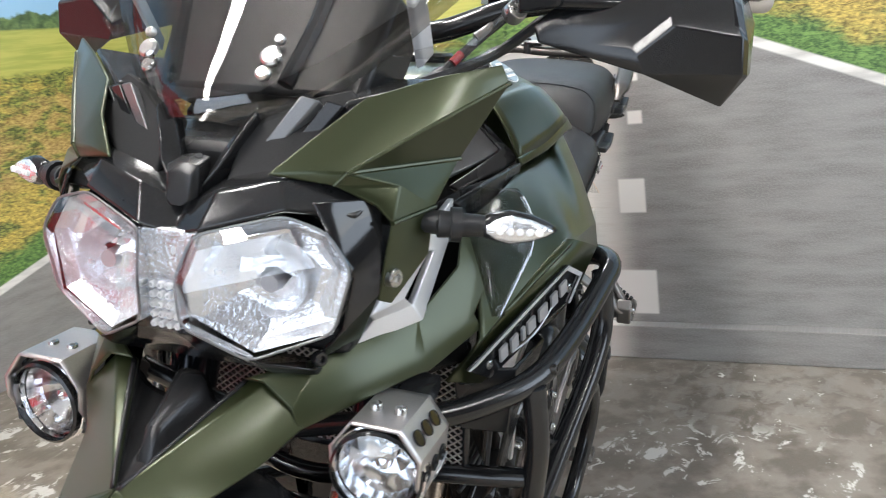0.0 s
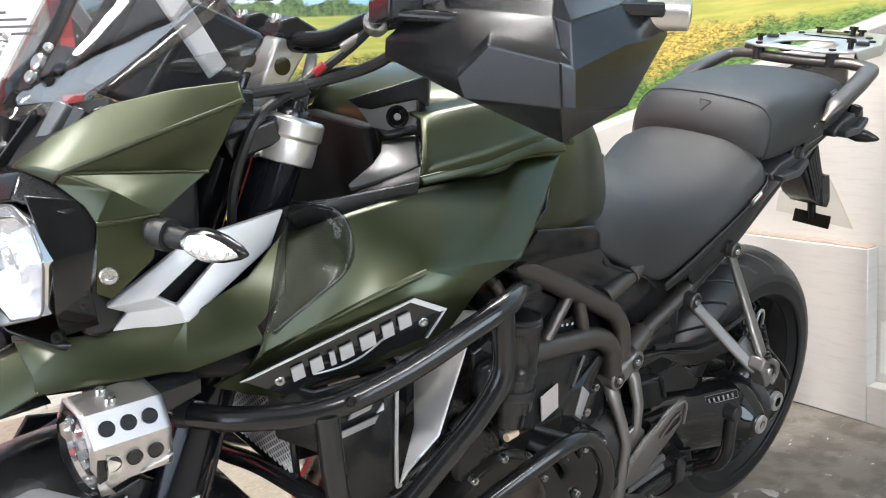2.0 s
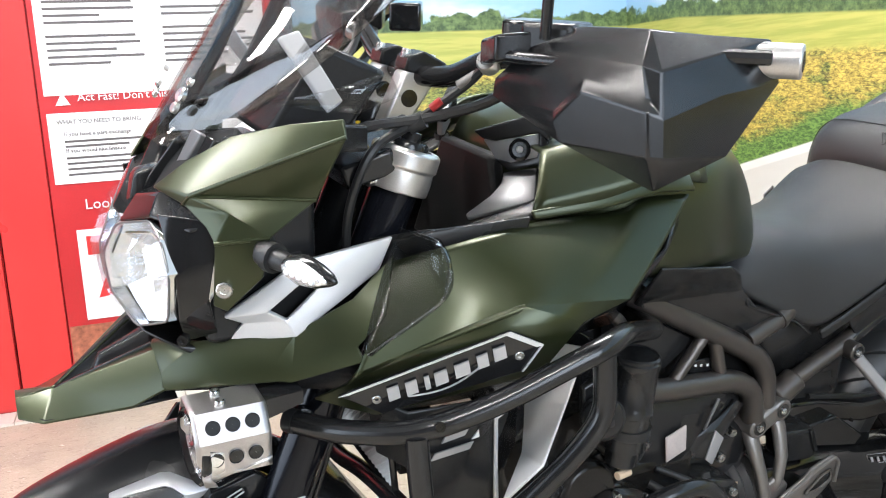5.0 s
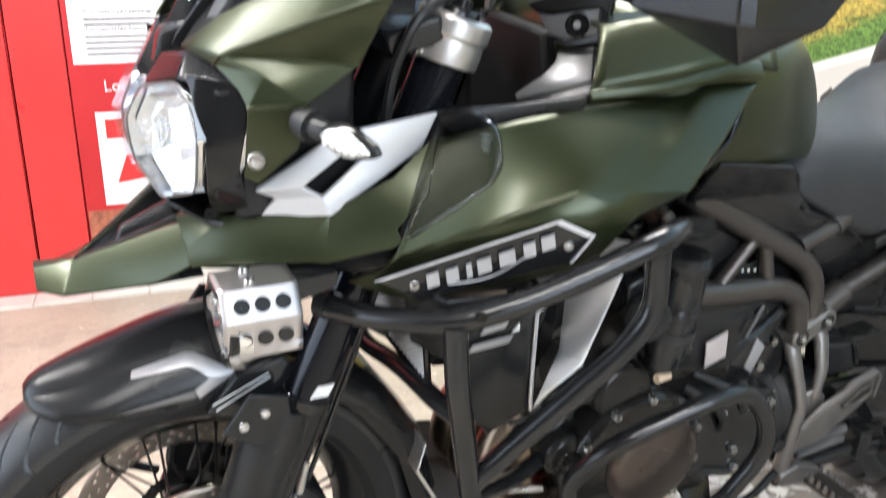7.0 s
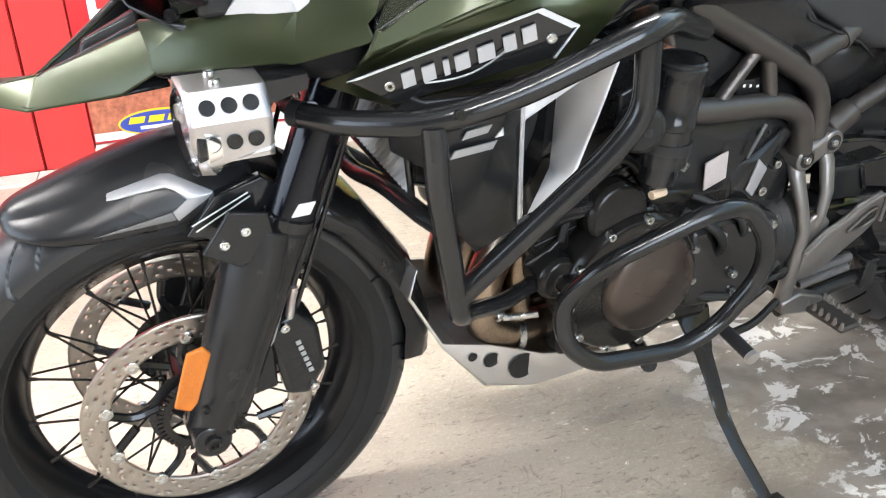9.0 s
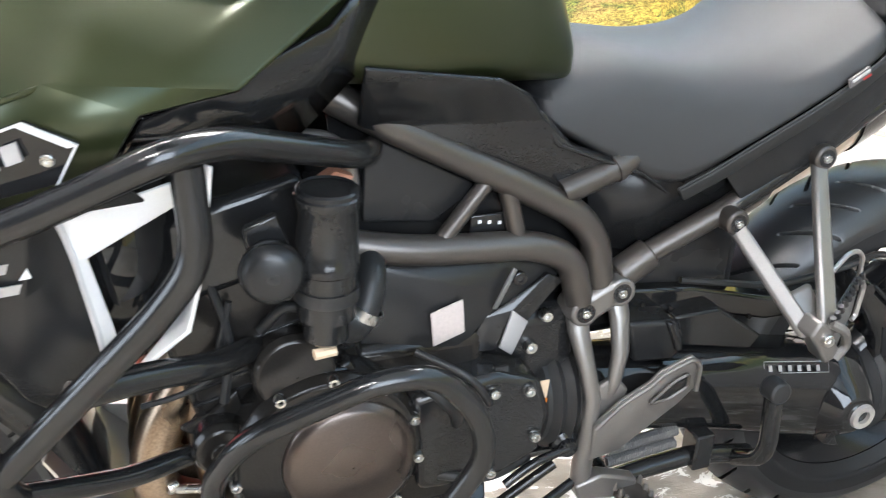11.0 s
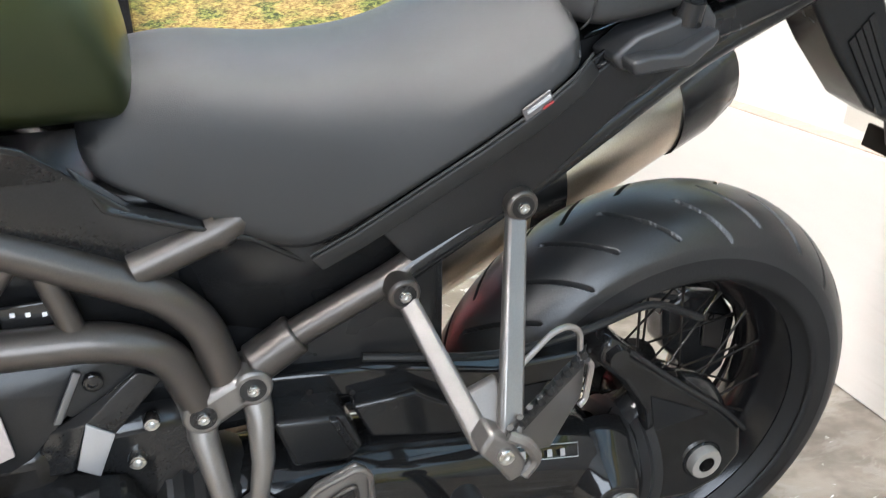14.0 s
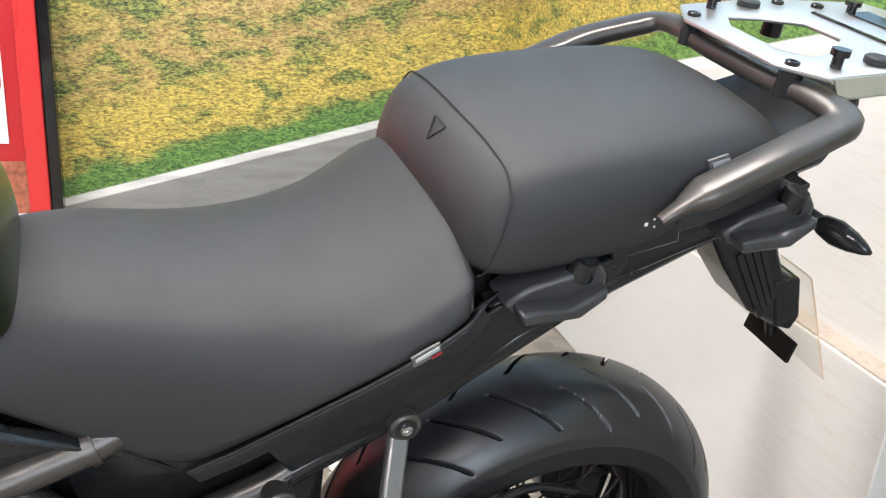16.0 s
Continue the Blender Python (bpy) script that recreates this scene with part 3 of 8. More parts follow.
def notice_board():
    """Tall red notice board with white printed sheets; x from its left edge, y towards the wall."""
    root = new("notice_board")
    part("panel", block((0.435, 0.02, 1.05), (0.87, 0.03, 1.94)), REDDARK, root, bevel=0.002)
    part("side_frame", block((0.86, 0.005, 1.05), (0.065, 0.05, 1.94)), RED, root, bevel=0.004)
    part("edge_strip", block((0.912, 0.02, 1.05), (0.036, 0.06, 1.96)), GLOSS, root, "black edge strip", bevel=0.003)
    part("base", block((0.45, 0.0, 0.04), (0.90, 0.09, 0.075)), TILE, root, "pale plinth", bevel=0.004)
    part("sheet", block((0.42, 0.002, 0.96), (0.80, 0.004, 0.255)), PAPER, root, "white sheet with lines of text")
    part("sheet", block((0.42, 0.002, 1.53), (0.80, 0.004, 0.76)), PAPER, root, "white sheet with lines of text")
    part("sheet", block((0.30, 0.002, 0.49), (0.46, 0.004, 0.34)), PAPER, root, "white card with red mark")
    part("picture", block((0.42, 0.003, 0.21), (0.83, 0.004, 0.18)), MAPLE, root, "autumn leaf picture strip")
    part("picture", block((0.42, 0.003, 0.12), (0.83, 0.003, 0.06)), PAPER, root, "pale road picture strip")
    text_mesh("lettering", "Act Fast! Don't miss out!", 0.040, PAPER, pose(0.13, -0.002, 1.128, 90, 0, 0) @ pose(0, 0, 0), root)
    text_mesh("lettering", "Look", 0.055, PAPER, pose(0.11, -0.0, 0.735, 90, 0, 0), root)
    text_mesh("lettering", "WHAT YOU NEED TO BRING", 0.022, INK, pose(0.05, -0.002, 1.048, 90, 0, 0), root)
    text_mesh("lettering", "If you have a part exchange", 0.021, INK, pose(0.07, -0.002, 1.005, 90, 0, 0), root)
    text_mesh("lettering", "If you would like finance", 0.021, INK, pose(0.07, -0.002, 0.945, 90, 0, 0), root)
    tri_pts = [(0.055, -0.001, 1.115), (0.105, -0.001, 1.115), (0.08, -0.001, 1.16)]
    part("warning_sign", prism(tri_pts, (0, 0.003, 0)), PAPER, root)
    rng = random.Random(5)
    for row in range(26):
        z = 1.86 - row * 0.024
        for k in range(2):
            if rng.random() < 0.82:
                x0 = 0.05 + 0.40 * k
                wdt = rng.uniform(0.18, 0.34)
                part("text_line", block((x0 + wdt / 2, -0.0005, z), (wdt, 0.002, 0.009)), INK, root)
    for z, wdt in ((0.985, 0.27), (0.967, 0.22), (0.925, 0.24), (0.905, 0.30), (0.885, 0.28), (0.865, 0.2)):
        part("text_line", block((0.07 + wdt / 2, -0.0005, z), (wdt, 0.002, 0.008)), INK, root)
    part("sheet", block((0.70, 0.002, 0.53), (0.16, 0.004, 0.34)), PAPER, root, "white card with red panel")
    part("card_mark", block((0.70, -0.001, 0.61), (0.145, 0.003, 0.13)), RED, root)
    text_mesh("lettering", "card", 0.045, PAPER, pose(0.655, -0.0, 0.722, 90, 0, 0), root)
    part("card_mark", block((0.30, -0.001, 0.60), (0.40, 0.003, 0.07)), RED, root)
    part("card_mark", prism([(0.12, -0.002, 0.40), (0.46, -0.002, 0.44), (0.40, -0.002, 0.52), (0.16, -0.002, 0.50)], (0, 0.003, 0)), RED, root)
    oval = [(0.24 + 0.14 * math.cos(TAU * i / 40), -0.002, 0.142 + 0.042 * math.sin(TAU * i / 40)) for i in range(40)]
    rim = [(0.24 + 0.147 * math.cos(TAU * i / 40), -0.001, 0.142 + 0.049 * math.sin(TAU * i / 40)) for i in range(40)]
    part("sticker", prism(rim, (0, 0.002, 0)), YELLOW, root)
    part("sticker", prism(oval, (0, 0.002, 0)), BLUEOV, root, "blue oval sticker with yellow shapes")
    for x0 in (0.13, 0.20, 0.27):
        part("sticker_shape", prism([(x0, -0.003, 0.142), (x0 + 0.055, -0.003, 0.142), (x0 + 0.065, -0.003, 0.166), (x0 + 0.01, -0.003, 0.166)], (0, 0.001, 0)), YELLOW, root)
    part("sticker_shape", block((0.24, -0.0027, 0.124), (0.14, 0.001, 0.012)), LABEL, root)
    return tagged(root, "tall red notice board with white printed sheets against the mural", "notice board")


board = notice_board()
board.matrix_world = ROOM @ pose(-2.415, -0.085, 0)
strip = tagged(new("tile_strip"), "row of pale tiles along the cabinets", "floor tile", kind="structure")
strip.matrix_world = ROOM
tile = bm_mesh("tile", block((0, 0, 0.004), (0.194, 0.128, 0.012)), TILE)
for k in range(18):
    ob = new("tile", tile)
    ob.parent = strip
    ob.matrix_local = Matrix.Translation((-4.90 + 0.198 * k, -0.155, 0))


# ---- the motorcycle: x from the front axle backwards, y to its right, z up, before it leans on its stand ----
bike = tagged(new("motorcycle"), "khaki green adventure motorcycle leaning on its side stand", "motorcycle")
bike.matrix_world = LEAN


def tread(r, half, ang, y, rear):
    """Depth of the tread grooves at an angle and across the crown."""
    n = 42 if not rear else 27
    q = abs(y) / half
    p = ang * n / TAU + (0.5 if y > 0 else 0.0) - q * (1.9 if not rear else -1.1) + (0.25 * q * q if rear else 0.0)
    k, ph = int(math.floor(p)) % 3, p % 1.0
    lo, hi = (((0.05, 0.80), (0.34, 0.97), (0.12, 0.90)) if rear else ((0.10, 0.985), (0.45, 1.10), (0.25, 0.90)))[k]
    along = min(1.0, max(0.0, (q - lo) / 0.05)) * min(1.0, max(0.0, (hi - q) / 0.05))
    across = min(1.0, max(0.0, ((0.050 if not rear else 0.046) - abs(ph - 0.25)) / (0.020 if not rear else 0.016)))
    return 0.011 * along * across


def tyre_mesh(radius, half, bead, rear):
    """A tyre with grooved tread, turned about the y axis."""
    prof = []
    for i in range(105):
        a = -1 + 2 * i / 104
        y = half * a
        prof.append((radius - half * 0.95 * (1 - math.sqrt(1 - (0.92 * a) ** 2)), y, True))
    side = [(radius - 0.74 * half, 1.025), (radius - 0.98 * half, 1.03), (radius - 1.04 * half, 1.045), (radius - 1.10 * half, 1.02), (bead + 0.35 * (radius - 0.95 * half - bead), 1.0), (bead + 0.016, 0.93), (bead + 0.012, 0.95), (bead + 0.008, 0.90), (bead + 0.004, 0.84), (bead - 0.004, 0.72)]
    prof = [(r, -half * k, False) for r, k in side[::-1]] + prof + [(r, half * k, False) for r, k in side]
    seg = 1440
    bm = bmesh.new()
    rings = []
    for i in range(seg):
        a = TAU * i / seg
        c, s = math.cos(a), math.sin(a)
        ring = []
        for r, y, crown in prof:
            if crown:
                r -= tread(r, half, a, y, rear)
            ring.append(bm.verts.new((r * c, y, r * s)))
        rings.append(ring)
    for i in range(seg):
        p, q = rings[i], rings[(i + 1) % seg]
        for k in range(len(prof) - 1):
            bm.faces.new((p[k], p[k + 1], q[k + 1], q[k]))
    return bm


def wheel(name, c, radius, half, bead, rear):
    """A spoked wheel: the rim carries tyre, hub and spokes."""
    lip = bead + 0.012
    w = half * 0.66
    prof = [(lip, -w - 0.004), (lip, -w + 0.004), (bead - 0.004, -w + 0.010), (bead - 0.012, -w * 0.5), (bead - 0.022, 0), (bead - 0.012, w * 0.5), (bead - 0.004, w - 0.010),
            (lip, w - 0.004), (lip, w + 0.004), (bead - 0.006, w + 0.004), (bead - 0.030, w * 0.62), (bead - 0.040, 0), (bead - 0.030, -w * 0.62), (bead - 0.006, -w - 0.004)]
    rim = part(name, lathe(prof + prof[:1], (0, 0, 0), (0, 1, 0), 96), RIMBLK, bike, "black spoked rim")
    rim.matrix_local = Matrix.Translation(c)
    t = part("tyre", tyre_mesh(radius, half, bead, rear), TYRE, rim, "black grooved road tyre", sharp=42)
    t.data.materials.append(SIDEWALL)
    crown = radius - 0.66 * half
    for f in t.data.polygons:
        if math.hypot(f.center.x, f.center.z) < crown:
            f.material_index = 1
    hub_r = 0.045 if not rear else 0.06
    part("hub", lathe([(0.012, -0.06), (hub_r * 0.8, -0.058), (hub_r, -0.045), (hub_r * 0.7, -0.03), (hub_r * 0.7, 0.03), (hub_r, 0.045), (hub_r * 0.8, 0.058), (0.012, 0.06)], (0, 0, 0), (0, 1, 0), 28), DARKMET, rim)
    me = bm_mesh("spoke", rod((0, 0, 0), (0, 0, 1), 0.0019, None, 6), DARKMET)
    nip = bm_mesh("nipple", rod((0, 0, -0.010), (0, 0, 0.004), 0.0026, 0.0032, 6), DARKMET)
    for i in range(36):
        s = 1 if i % 2 else -1
        a = TAU * (i // 2) / 18 + (0.1 if s > 0 else 0)
        b = a + (0.50 if (i // 2) % 2 else -0.50)
        p0 = Vector((hub_r * 0.92 * math.cos(b), 0.043 * s, hub_r * 0.92 * math.sin(b)))
        p1 = Vector(((bead - 0.034) * math.cos(a), w * 0.45 * s, (bead - 0.034) * math.sin(a)))
        d = p1 - p0
        ob = new("spoke", me)
        ob.parent = rim
        ob.matrix_local = Matrix.Translation(p0) @ d.to_track_quat("Z", "Y").to_matrix().to_4x4() @ Matrix.Diagonal((1, 1, d.length, 1))
        ob = new("nipple", nip)
        ob.parent = rim
        ob.matrix_local = Matrix.Translation(p1) @ d.to_track_quat("Z", "Y").to_matrix().to_4x4()
    return rim


def drilled_disc(r0, r1, y, seg=144):
    """A brake disc with rows of drilled holes and cut-outs."""
    bm = bmesh.new()
    nr = 9
    rings = [[bm.verts.new(((r0 + (r1 - r0) * k / nr) * math.cos(TAU * i / seg), y, (r0 + (r1 - r0) * k / nr) * math.sin(TAU * i / seg))) for i in range(seg)] for k in range(nr + 1)]
    for k in range(nr):
        for i in range(seg):
            hole = (k, i % 8) in ((1, 1), (3, 3), (5, 5), (7, 7), (2, 6), (6, 1))
            if not hole:
                j = (i + 1) % seg
                bm.faces.new((rings[k][i], rings[k][j], rings[k + 1][j], rings[k + 1][i]))
    return bm


front = wheel("front_wheel", (0, 0, 0.325), 0.325, 0.060, 0.243, False)
for s in (-1, 1):
    d = part("brake_disc", drilled_disc(0.118, 0.1525, 0.075 * s), DISC, front, "drilled steel brake disc", solid=0.005)
    bm = lathe([(0.052, 0.070 * s), (0.062, 0.071 * s), (0.068, 0.073 * s), (0.052, 0.074 * s)], (0, 0, 0), (0, 1, 0), 30)
    for i in range(5):
        a = TAU * i / 5 + 0.3
        tube([(0.055 * math.cos(a), 0.072 * s, 0.055 * math.sin(a)), (0.085 * math.cos(a + 0.22), 0.073 * s, 0.085 * math.sin(a + 0.22)), (0.120 * math.cos(a + 0.1), 0.075 * s, 0.120 * math.sin(a + 0.1))], 0.006, 0.02, 6, bm)
        tube([(0.120 * math.cos(a + 0.63), 0.075 * s, 0.120 * math.sin(a + 0.63)), (0.085 * math.cos(a + 0.40), 0.073 * s, 0.085 * math.sin(a + 0.40))], 0.006, 0, 6, bm)
    part("disc_carrier", bm, SATIN, front)
    for i in range(10):
        a = TAU * i / 10 + 0.35
        bolt(front, (0.122 * math.cos(a), (0.079 if s > 0 else -0.079), 0.122 * math.sin(a)), (0, s, 0), 0.009, 0.003, STEEL, "disc_bobbin")
bm = bmesh.new()
for i in range(48):
    a = TAU * i / 48
    block((0.056 * math.cos(a), -0.088, 0.056 * math.sin(a)), (0.008, 0.003, 0.0045), Matrix.Rotation(-a, 4, "Y"), bm)
lathe([(0.044, -0.0895), (0.053, -0.0895), (0.053, -0.0865), (0.044, -0.0865), (0.044, -0.0895)], (0, 0, 0), (0, 1, 0), 48, bm)
part("sensor_ring", bm, DARKMET, front)

# ---- fork ----
FY = 0.118


def fork_at(z):
    return 0.130 + (z - 0.614) * 0.386


for s in (-1, 1):
    y = FY * s
    leg = part("fork_leg", rod((fork_at(0.60), y, 0.60), (fork_at(1.045), y, 1.045), 0.029, 0.029, 28), FORKBLK, bike, "glossy black upside-down fork leg")
    part("fork_slider", rod((fork_at(0.36), y, 0.36), (fork_at(0.605), y, 0.605), 0.027, 0.0275, 24), SATIN, leg)
    part("fork_seal", lathe([(0.0295, 0), (0.0315, 0.002), (0.0315, 0.016), (0.0295, 0.018)], (fork_at(0.603), y, 0.603), (0.315, 0, 0.949), 28), GLOSS, leg)
    part("fork_mark", prism([(fork_at(0.63) - 0.012, y + 0.0285 * s, 0.628), (fork_at(0.63) + 0.010, y + 0.0285 * s, 0.628), (fork_at(0.645) + 0.012, y + 0.0285 * s, 0.643), (fork_at(0.645) - 0.008, y + 0.0285 * s, 0.643)], (0, 0.002 * s, 0)), LABEL, leg)
    # lower casting with the axle clamp and guard plate
    out = y + 0.022 * s
    ring = lambda x, z, w, d: [(x - 0.30 * 0 + w * math.cos(math.pi * k / 10), y - 0.012 * s + d * s * math.sin(math.pi * k / 10), z - 0.36 * w * math.cos(math.pi * k / 10)) for k in range(11)]
    part("fork_guard", loft([ring(*r) for r in ((0.002, 0.304, 0.018, 0.034), (0.004, 0.325, 0.030, 0.042), (0.026, 0.390, 0.034, 0.046), (0.058, 0.480, 0.038, 0.050), (0.090, 0.570, 0.040, 0.050), (0.104, 0.612, 0.036, 0.044))], caps=True), BLACK, leg, "black plastic fork guard", bevel=0.002, sharp=50)
    part("guard_plate", prism([(0.020, out, 0.602), (0.060, out, 0.576), (0.105, out, 0.590), (0.098, out, 0.640), (0.055, out, 0.650)], (0, 0.008 * s, 0)), BLACK, leg, bevel=0.002)
    part("guard_stripe", prism([(0.088, y + 0.010 * s, 0.440), (0.094, y + 0.008 * s, 0.445), (0.125, y + 0.006 * s, 0.535), (0.126, y + 0.008 * s, 0.560), (0.116, y + 0.014 * s, 0.540)], (0, 0.003 * s, 0)), GREYMET, leg)
    part("axle_clamp", rod((0.0, y - 0.03 * s, 0.325), (0.0, y + 0.030 * s, 0.325), 0.028, 0.024, 24), SATIN, leg, bevel=0.003)
    bolt(leg, (0, y + 0.030 * s, 0.325), (0, s, 0), 0.011, 0.006, DARKMET)
    bolt(leg, (0.045, out + 0.008 * s, 0.611), (0, s, 0.1), 0.0062, 0.005)
    bolt(leg, (0.070, out + 0.008 * s, 0.624), (0, s, 0.1), 0.0062, 0.005)
    refl = [(-0.040, out + 0.012 * s, 0.405), (-0.022, out + 0.012 * s, 0.394), (-0.012, out + 0.012 * s, 0.404), (0.012, out + 0.012 * s, 0.472), (0.004, out + 0.012 * s, 0.484), (-0.016, out + 0.012 * s, 0.480)]
    part("reflector", prism(refl, (0, 0.006 * s, 0)), AMBER, leg, "amber side reflector", bevel=0.002)
    bolt(leg, (-0.004, out + 0.012 * s, 0.385), (0, s, 0), 0.006, 0.004, DARKMET)
    # radial caliper
    cal = [(0.088, 0.455), (0.128, 0.470), (0.158, 0.440), (0.165, 0.370), (0.140, 0.330), (0.108, 0.338), (0.098, 0.400)]
    cp = part("brake_caliper", prism([(x, 0.052 * s, z) for x, z in cal], (0, 0.062 * s, 0)), SATIN, leg, "black four-piston brake caliper", bevel=0.008, seg=3)
    for k in range(6):
        mx, mz = 0.124 + 0.0028 * k, 0.426 - 0.0098 * k
        part("caliper_mark", prism([(mx, 0.1155 * s, mz), (mx + 0.0065, 0.1155 * s, mz + 0.0015), (mx + 0.0083, 0.1155 * s, mz - 0.0050), (mx + 0.0018, 0.1155 * s, mz - 0.0065)], (0, 0.0008 * s, 0)), GREYMET, cp)
    for x, z in ((0.112, 0.452), (0.145, 0.345)):
        bolt(cp, (x, 0.114 * s, z), (0, s, 0), 0.007, 0.005)
    part("caliper_bracket", prism([(0.03, 0.088 * s, 0.34), (0.10, 0.088 * s, 0.35), (0.10, 0.088 * s, 0.46), (0.06, 0.088 * s, 0.45)], (0, 0.016 * s, 0)), SATIN, leg, bevel=0.004)
    part("brake_hose", tube([(0.125, 0.10 * s, 0.465), (0.128, 0.115 * s, 0.52), (0.178, 0.125 * s, 0.66), (0.225, 0.13 * s, 0.80), (0.25, 0.10 * s, 0.95)], 0.0045, 0.05, 8), RUBBER, leg)
    part("brake_hose", tube([(0.132, 0.10 * s, 0.465), (0.145, 0.112 * s, 0.52), (0.190, 0.118 * s, 0.66), (0.236, 0.115 * s, 0.80), (0.26, 0.09 * s, 0.95)], 0.0035, 0.05, 8), SATIN, leg)
    part("hose_fitting", rod((0.121, 0.108 * s, 0.462), (0.128, 0.116 * s, 0.512), 0.006, 0.005, 10), ALU, leg)
    # clamps at the top
    part("fork_clamp", lathe([(0.030, -0.022), (0.039, -0.022), (0.040, -0.006), (0.039, 0.006), (0.042, 0.008), (0.042, 0.026), (0.038, 0.030), (0.030, 0.030)], (fork_at(1.034), y, 1.034), (0.315, 0, 0.949), 32), ALU, leg, "machined silver fork clamp", bevel=0.0015)
    bolt(leg, (fork_at(1.03) - 0.042, y + 0.014 * s, 1.03), (-1, 0.4 * s, 0), 0.007, 0.006)
    part("fork_cap", lathe([(0.024, 0), (0.024, 0.014), (0.021, 0.018), (0.012, 0.018), (0.012, 0.028), (0.001, 0.029)], (fork_at(1.053), y, 1.053), (0.315, 0, 0.949), 20), SATIN, leg)
part("front_axle", rod((0, -0.11, 0.325), (0, 0.11, 0.325), 0.012, None, 16), STEEL, bike)
part("top_yoke", prism([(0.22, -0.135, 1.020), (0.275, -0.150, 1.040), (0.335, -0.06, 1.062), (0.335, 0.06, 1.062), (0.275, 0.150, 1.040), (0.22, 0.135, 1.020)], (-0.009, 0, 0.028)), SATIN, bike, bevel=0.004)
part("lower_yoke", prism([(0.14, -0.14, 0.83), (0.24, -0.14, 0.865), (0.26, 0, 0.875), (0.24, 0.14, 0.865), (0.14, 0.14, 0.83)], (-0.012, 0, 0.036)), SATIN, bike, bevel=0.004)
part("steering_stem", rod((0.20, 0, 0.82), (0.30, 0, 1.06), 0.030, None, 20), SATIN, bike)

# ---- front mudguard ----


def guard_section(x, z, cy, cz, ly, lz):
    """Half profile of the mudguard: flat crown, crease, bulging side, rolled lower edge."""
    return [(x, 0.0, z), (x, cy * 0.45, z - (z - cz) * 0.16), (x, cy * 0.82, z - (z - cz) * 0.60), (x, cy, cz), (x, cy + 0.55 * (ly - cy) + 0.0015, cz - 0.28 * (cz - lz)), (x, ly + 0.0015, cz - 0.66 * (cz - lz)), (x, ly, lz + 0.004), (x, ly - 0.006, lz)]


rows = [(-0.1765, 0.622, 0.008, 0.619, 0.012, 0.606), (-0.171, 0.631, 0.020, 0.622, 0.032, 0.606), (-0.154, 0.640, 0.030, 0.625, 0.052, 0.605), (-0.122, 0.651, 0.041, 0.633, 0.070, 0.603), (-0.080, 0.665, 0.047, 0.645, 0.076, 0.603),
        (-0.030, 0.680, 0.051, 0.658, 0.078, 0.605), (0.010, 0.689, 0.055, 0.666, 0.080, 0.610), (0.060, 0.694, 0.058, 0.662, 0.082, 0.620), (0.100, 0.690, 0.058, 0.656, 0.082, 0.630)]
secs = []
for r in rows:
    half = guard_section(*r)
    secs.append([(x, -y, z) for x, y, z in half[::-1]] + [(x, y, z) for x, y, z in half[1:]])
mud = part("front_mudguard", loft(secs, closed=False), BLACK, bike, "black plastic front mudguard with silver insert", solid=0.004, sharp=50)
soften(mud, [(15 * i + c, 15 * i + 15 + c) for i in range(8) for c in (1, 4, 10, 13)], 2, 0.8)
for s in (-1, 1):
    pts = [(-0.136, -0.043, 0.6305), (-0.002, -0.0600, 0.669), (0.009, -0.0625, 0.668), (0.054, -0.085, 0.645), (0.008, -0.0865, 0.617), (0.003, -0.0870, 0.629), (0.021, -0.0840, 0.642), (0.008, -0.0780, 0.654), (-0.001, -0.0750, 0.658)]
    panel("mudguard_insert", pts, [(0, 1, 8), (1, 2, 7, 8), (2, 3, 6, 7), (3, 4, 5, 6)], GREYMET, mud, s, 0.005, 0.0008, label="silver mudguard insert")
    panel("insert_sliver", [(0.002, -0.0850, 0.628), (0.006, -0.0850, 0.618), (-0.086, -0.0800, 0.612)], [(0, 1, 2)], GREYPL, mud, s, 0.003, 0.0006)
    pl = [(0.012, -0.100, 0.602), (0.050, -0.102, 0.648), (0.104, -0.104, 0.664), (0.135, -0.106, 0.640), (0.050, -0.106, 0.590)]
    panel("mudguard_bracket", pl, [(0, 1, 2, 3, 4)], SATIN, mud, s, 0.020, 0.002)
    for k in (0.0, 0.010):
        part("bracket_stripe", prism(sided([(0.018 + k * 0.4, -0.108, 0.620 - k * 0.8), (0.085 + k * 0.2, -0.109, 0.651 - k * 0.5), (0.0858 + k * 0.2, -0.109, 0.6498 - k * 0.5), (0.0188 + k * 0.4, -0.108, 0.6188 - k * 0.8)], s), (0, 0.0015 * s, 0)), LABEL, mud)


def rear_guard(a, w):
    """Section of the rear mudguard flap at an angle round the wheel."""
    r = 0.344
    c, q = math.cos(a), math.sin(a)
    half = [(0.87, 1.0), (0.95, 0.98), (0.985, 0.80), (1.0, 0.45), (1.0, 0.0)]
    return [(r * k * c, -w * v, 0.325 + r * k * q) for k, v in half] + [(r * k * c, w * v, 0.325 + r * k * q) for k, v in half[-2::-1]]


part("mudguard_flap", loft([rear_guard(radians(a), w) for a, w in ((66, 0.070), (45, 0.073), (25, 0.074), (8, 0.073), (-4, 0.062), (-9, 0.030), (-11, 0.012))], closed=False), SATIN, mud, "black rear mudguard flap", solid=0.004, sharp=50)

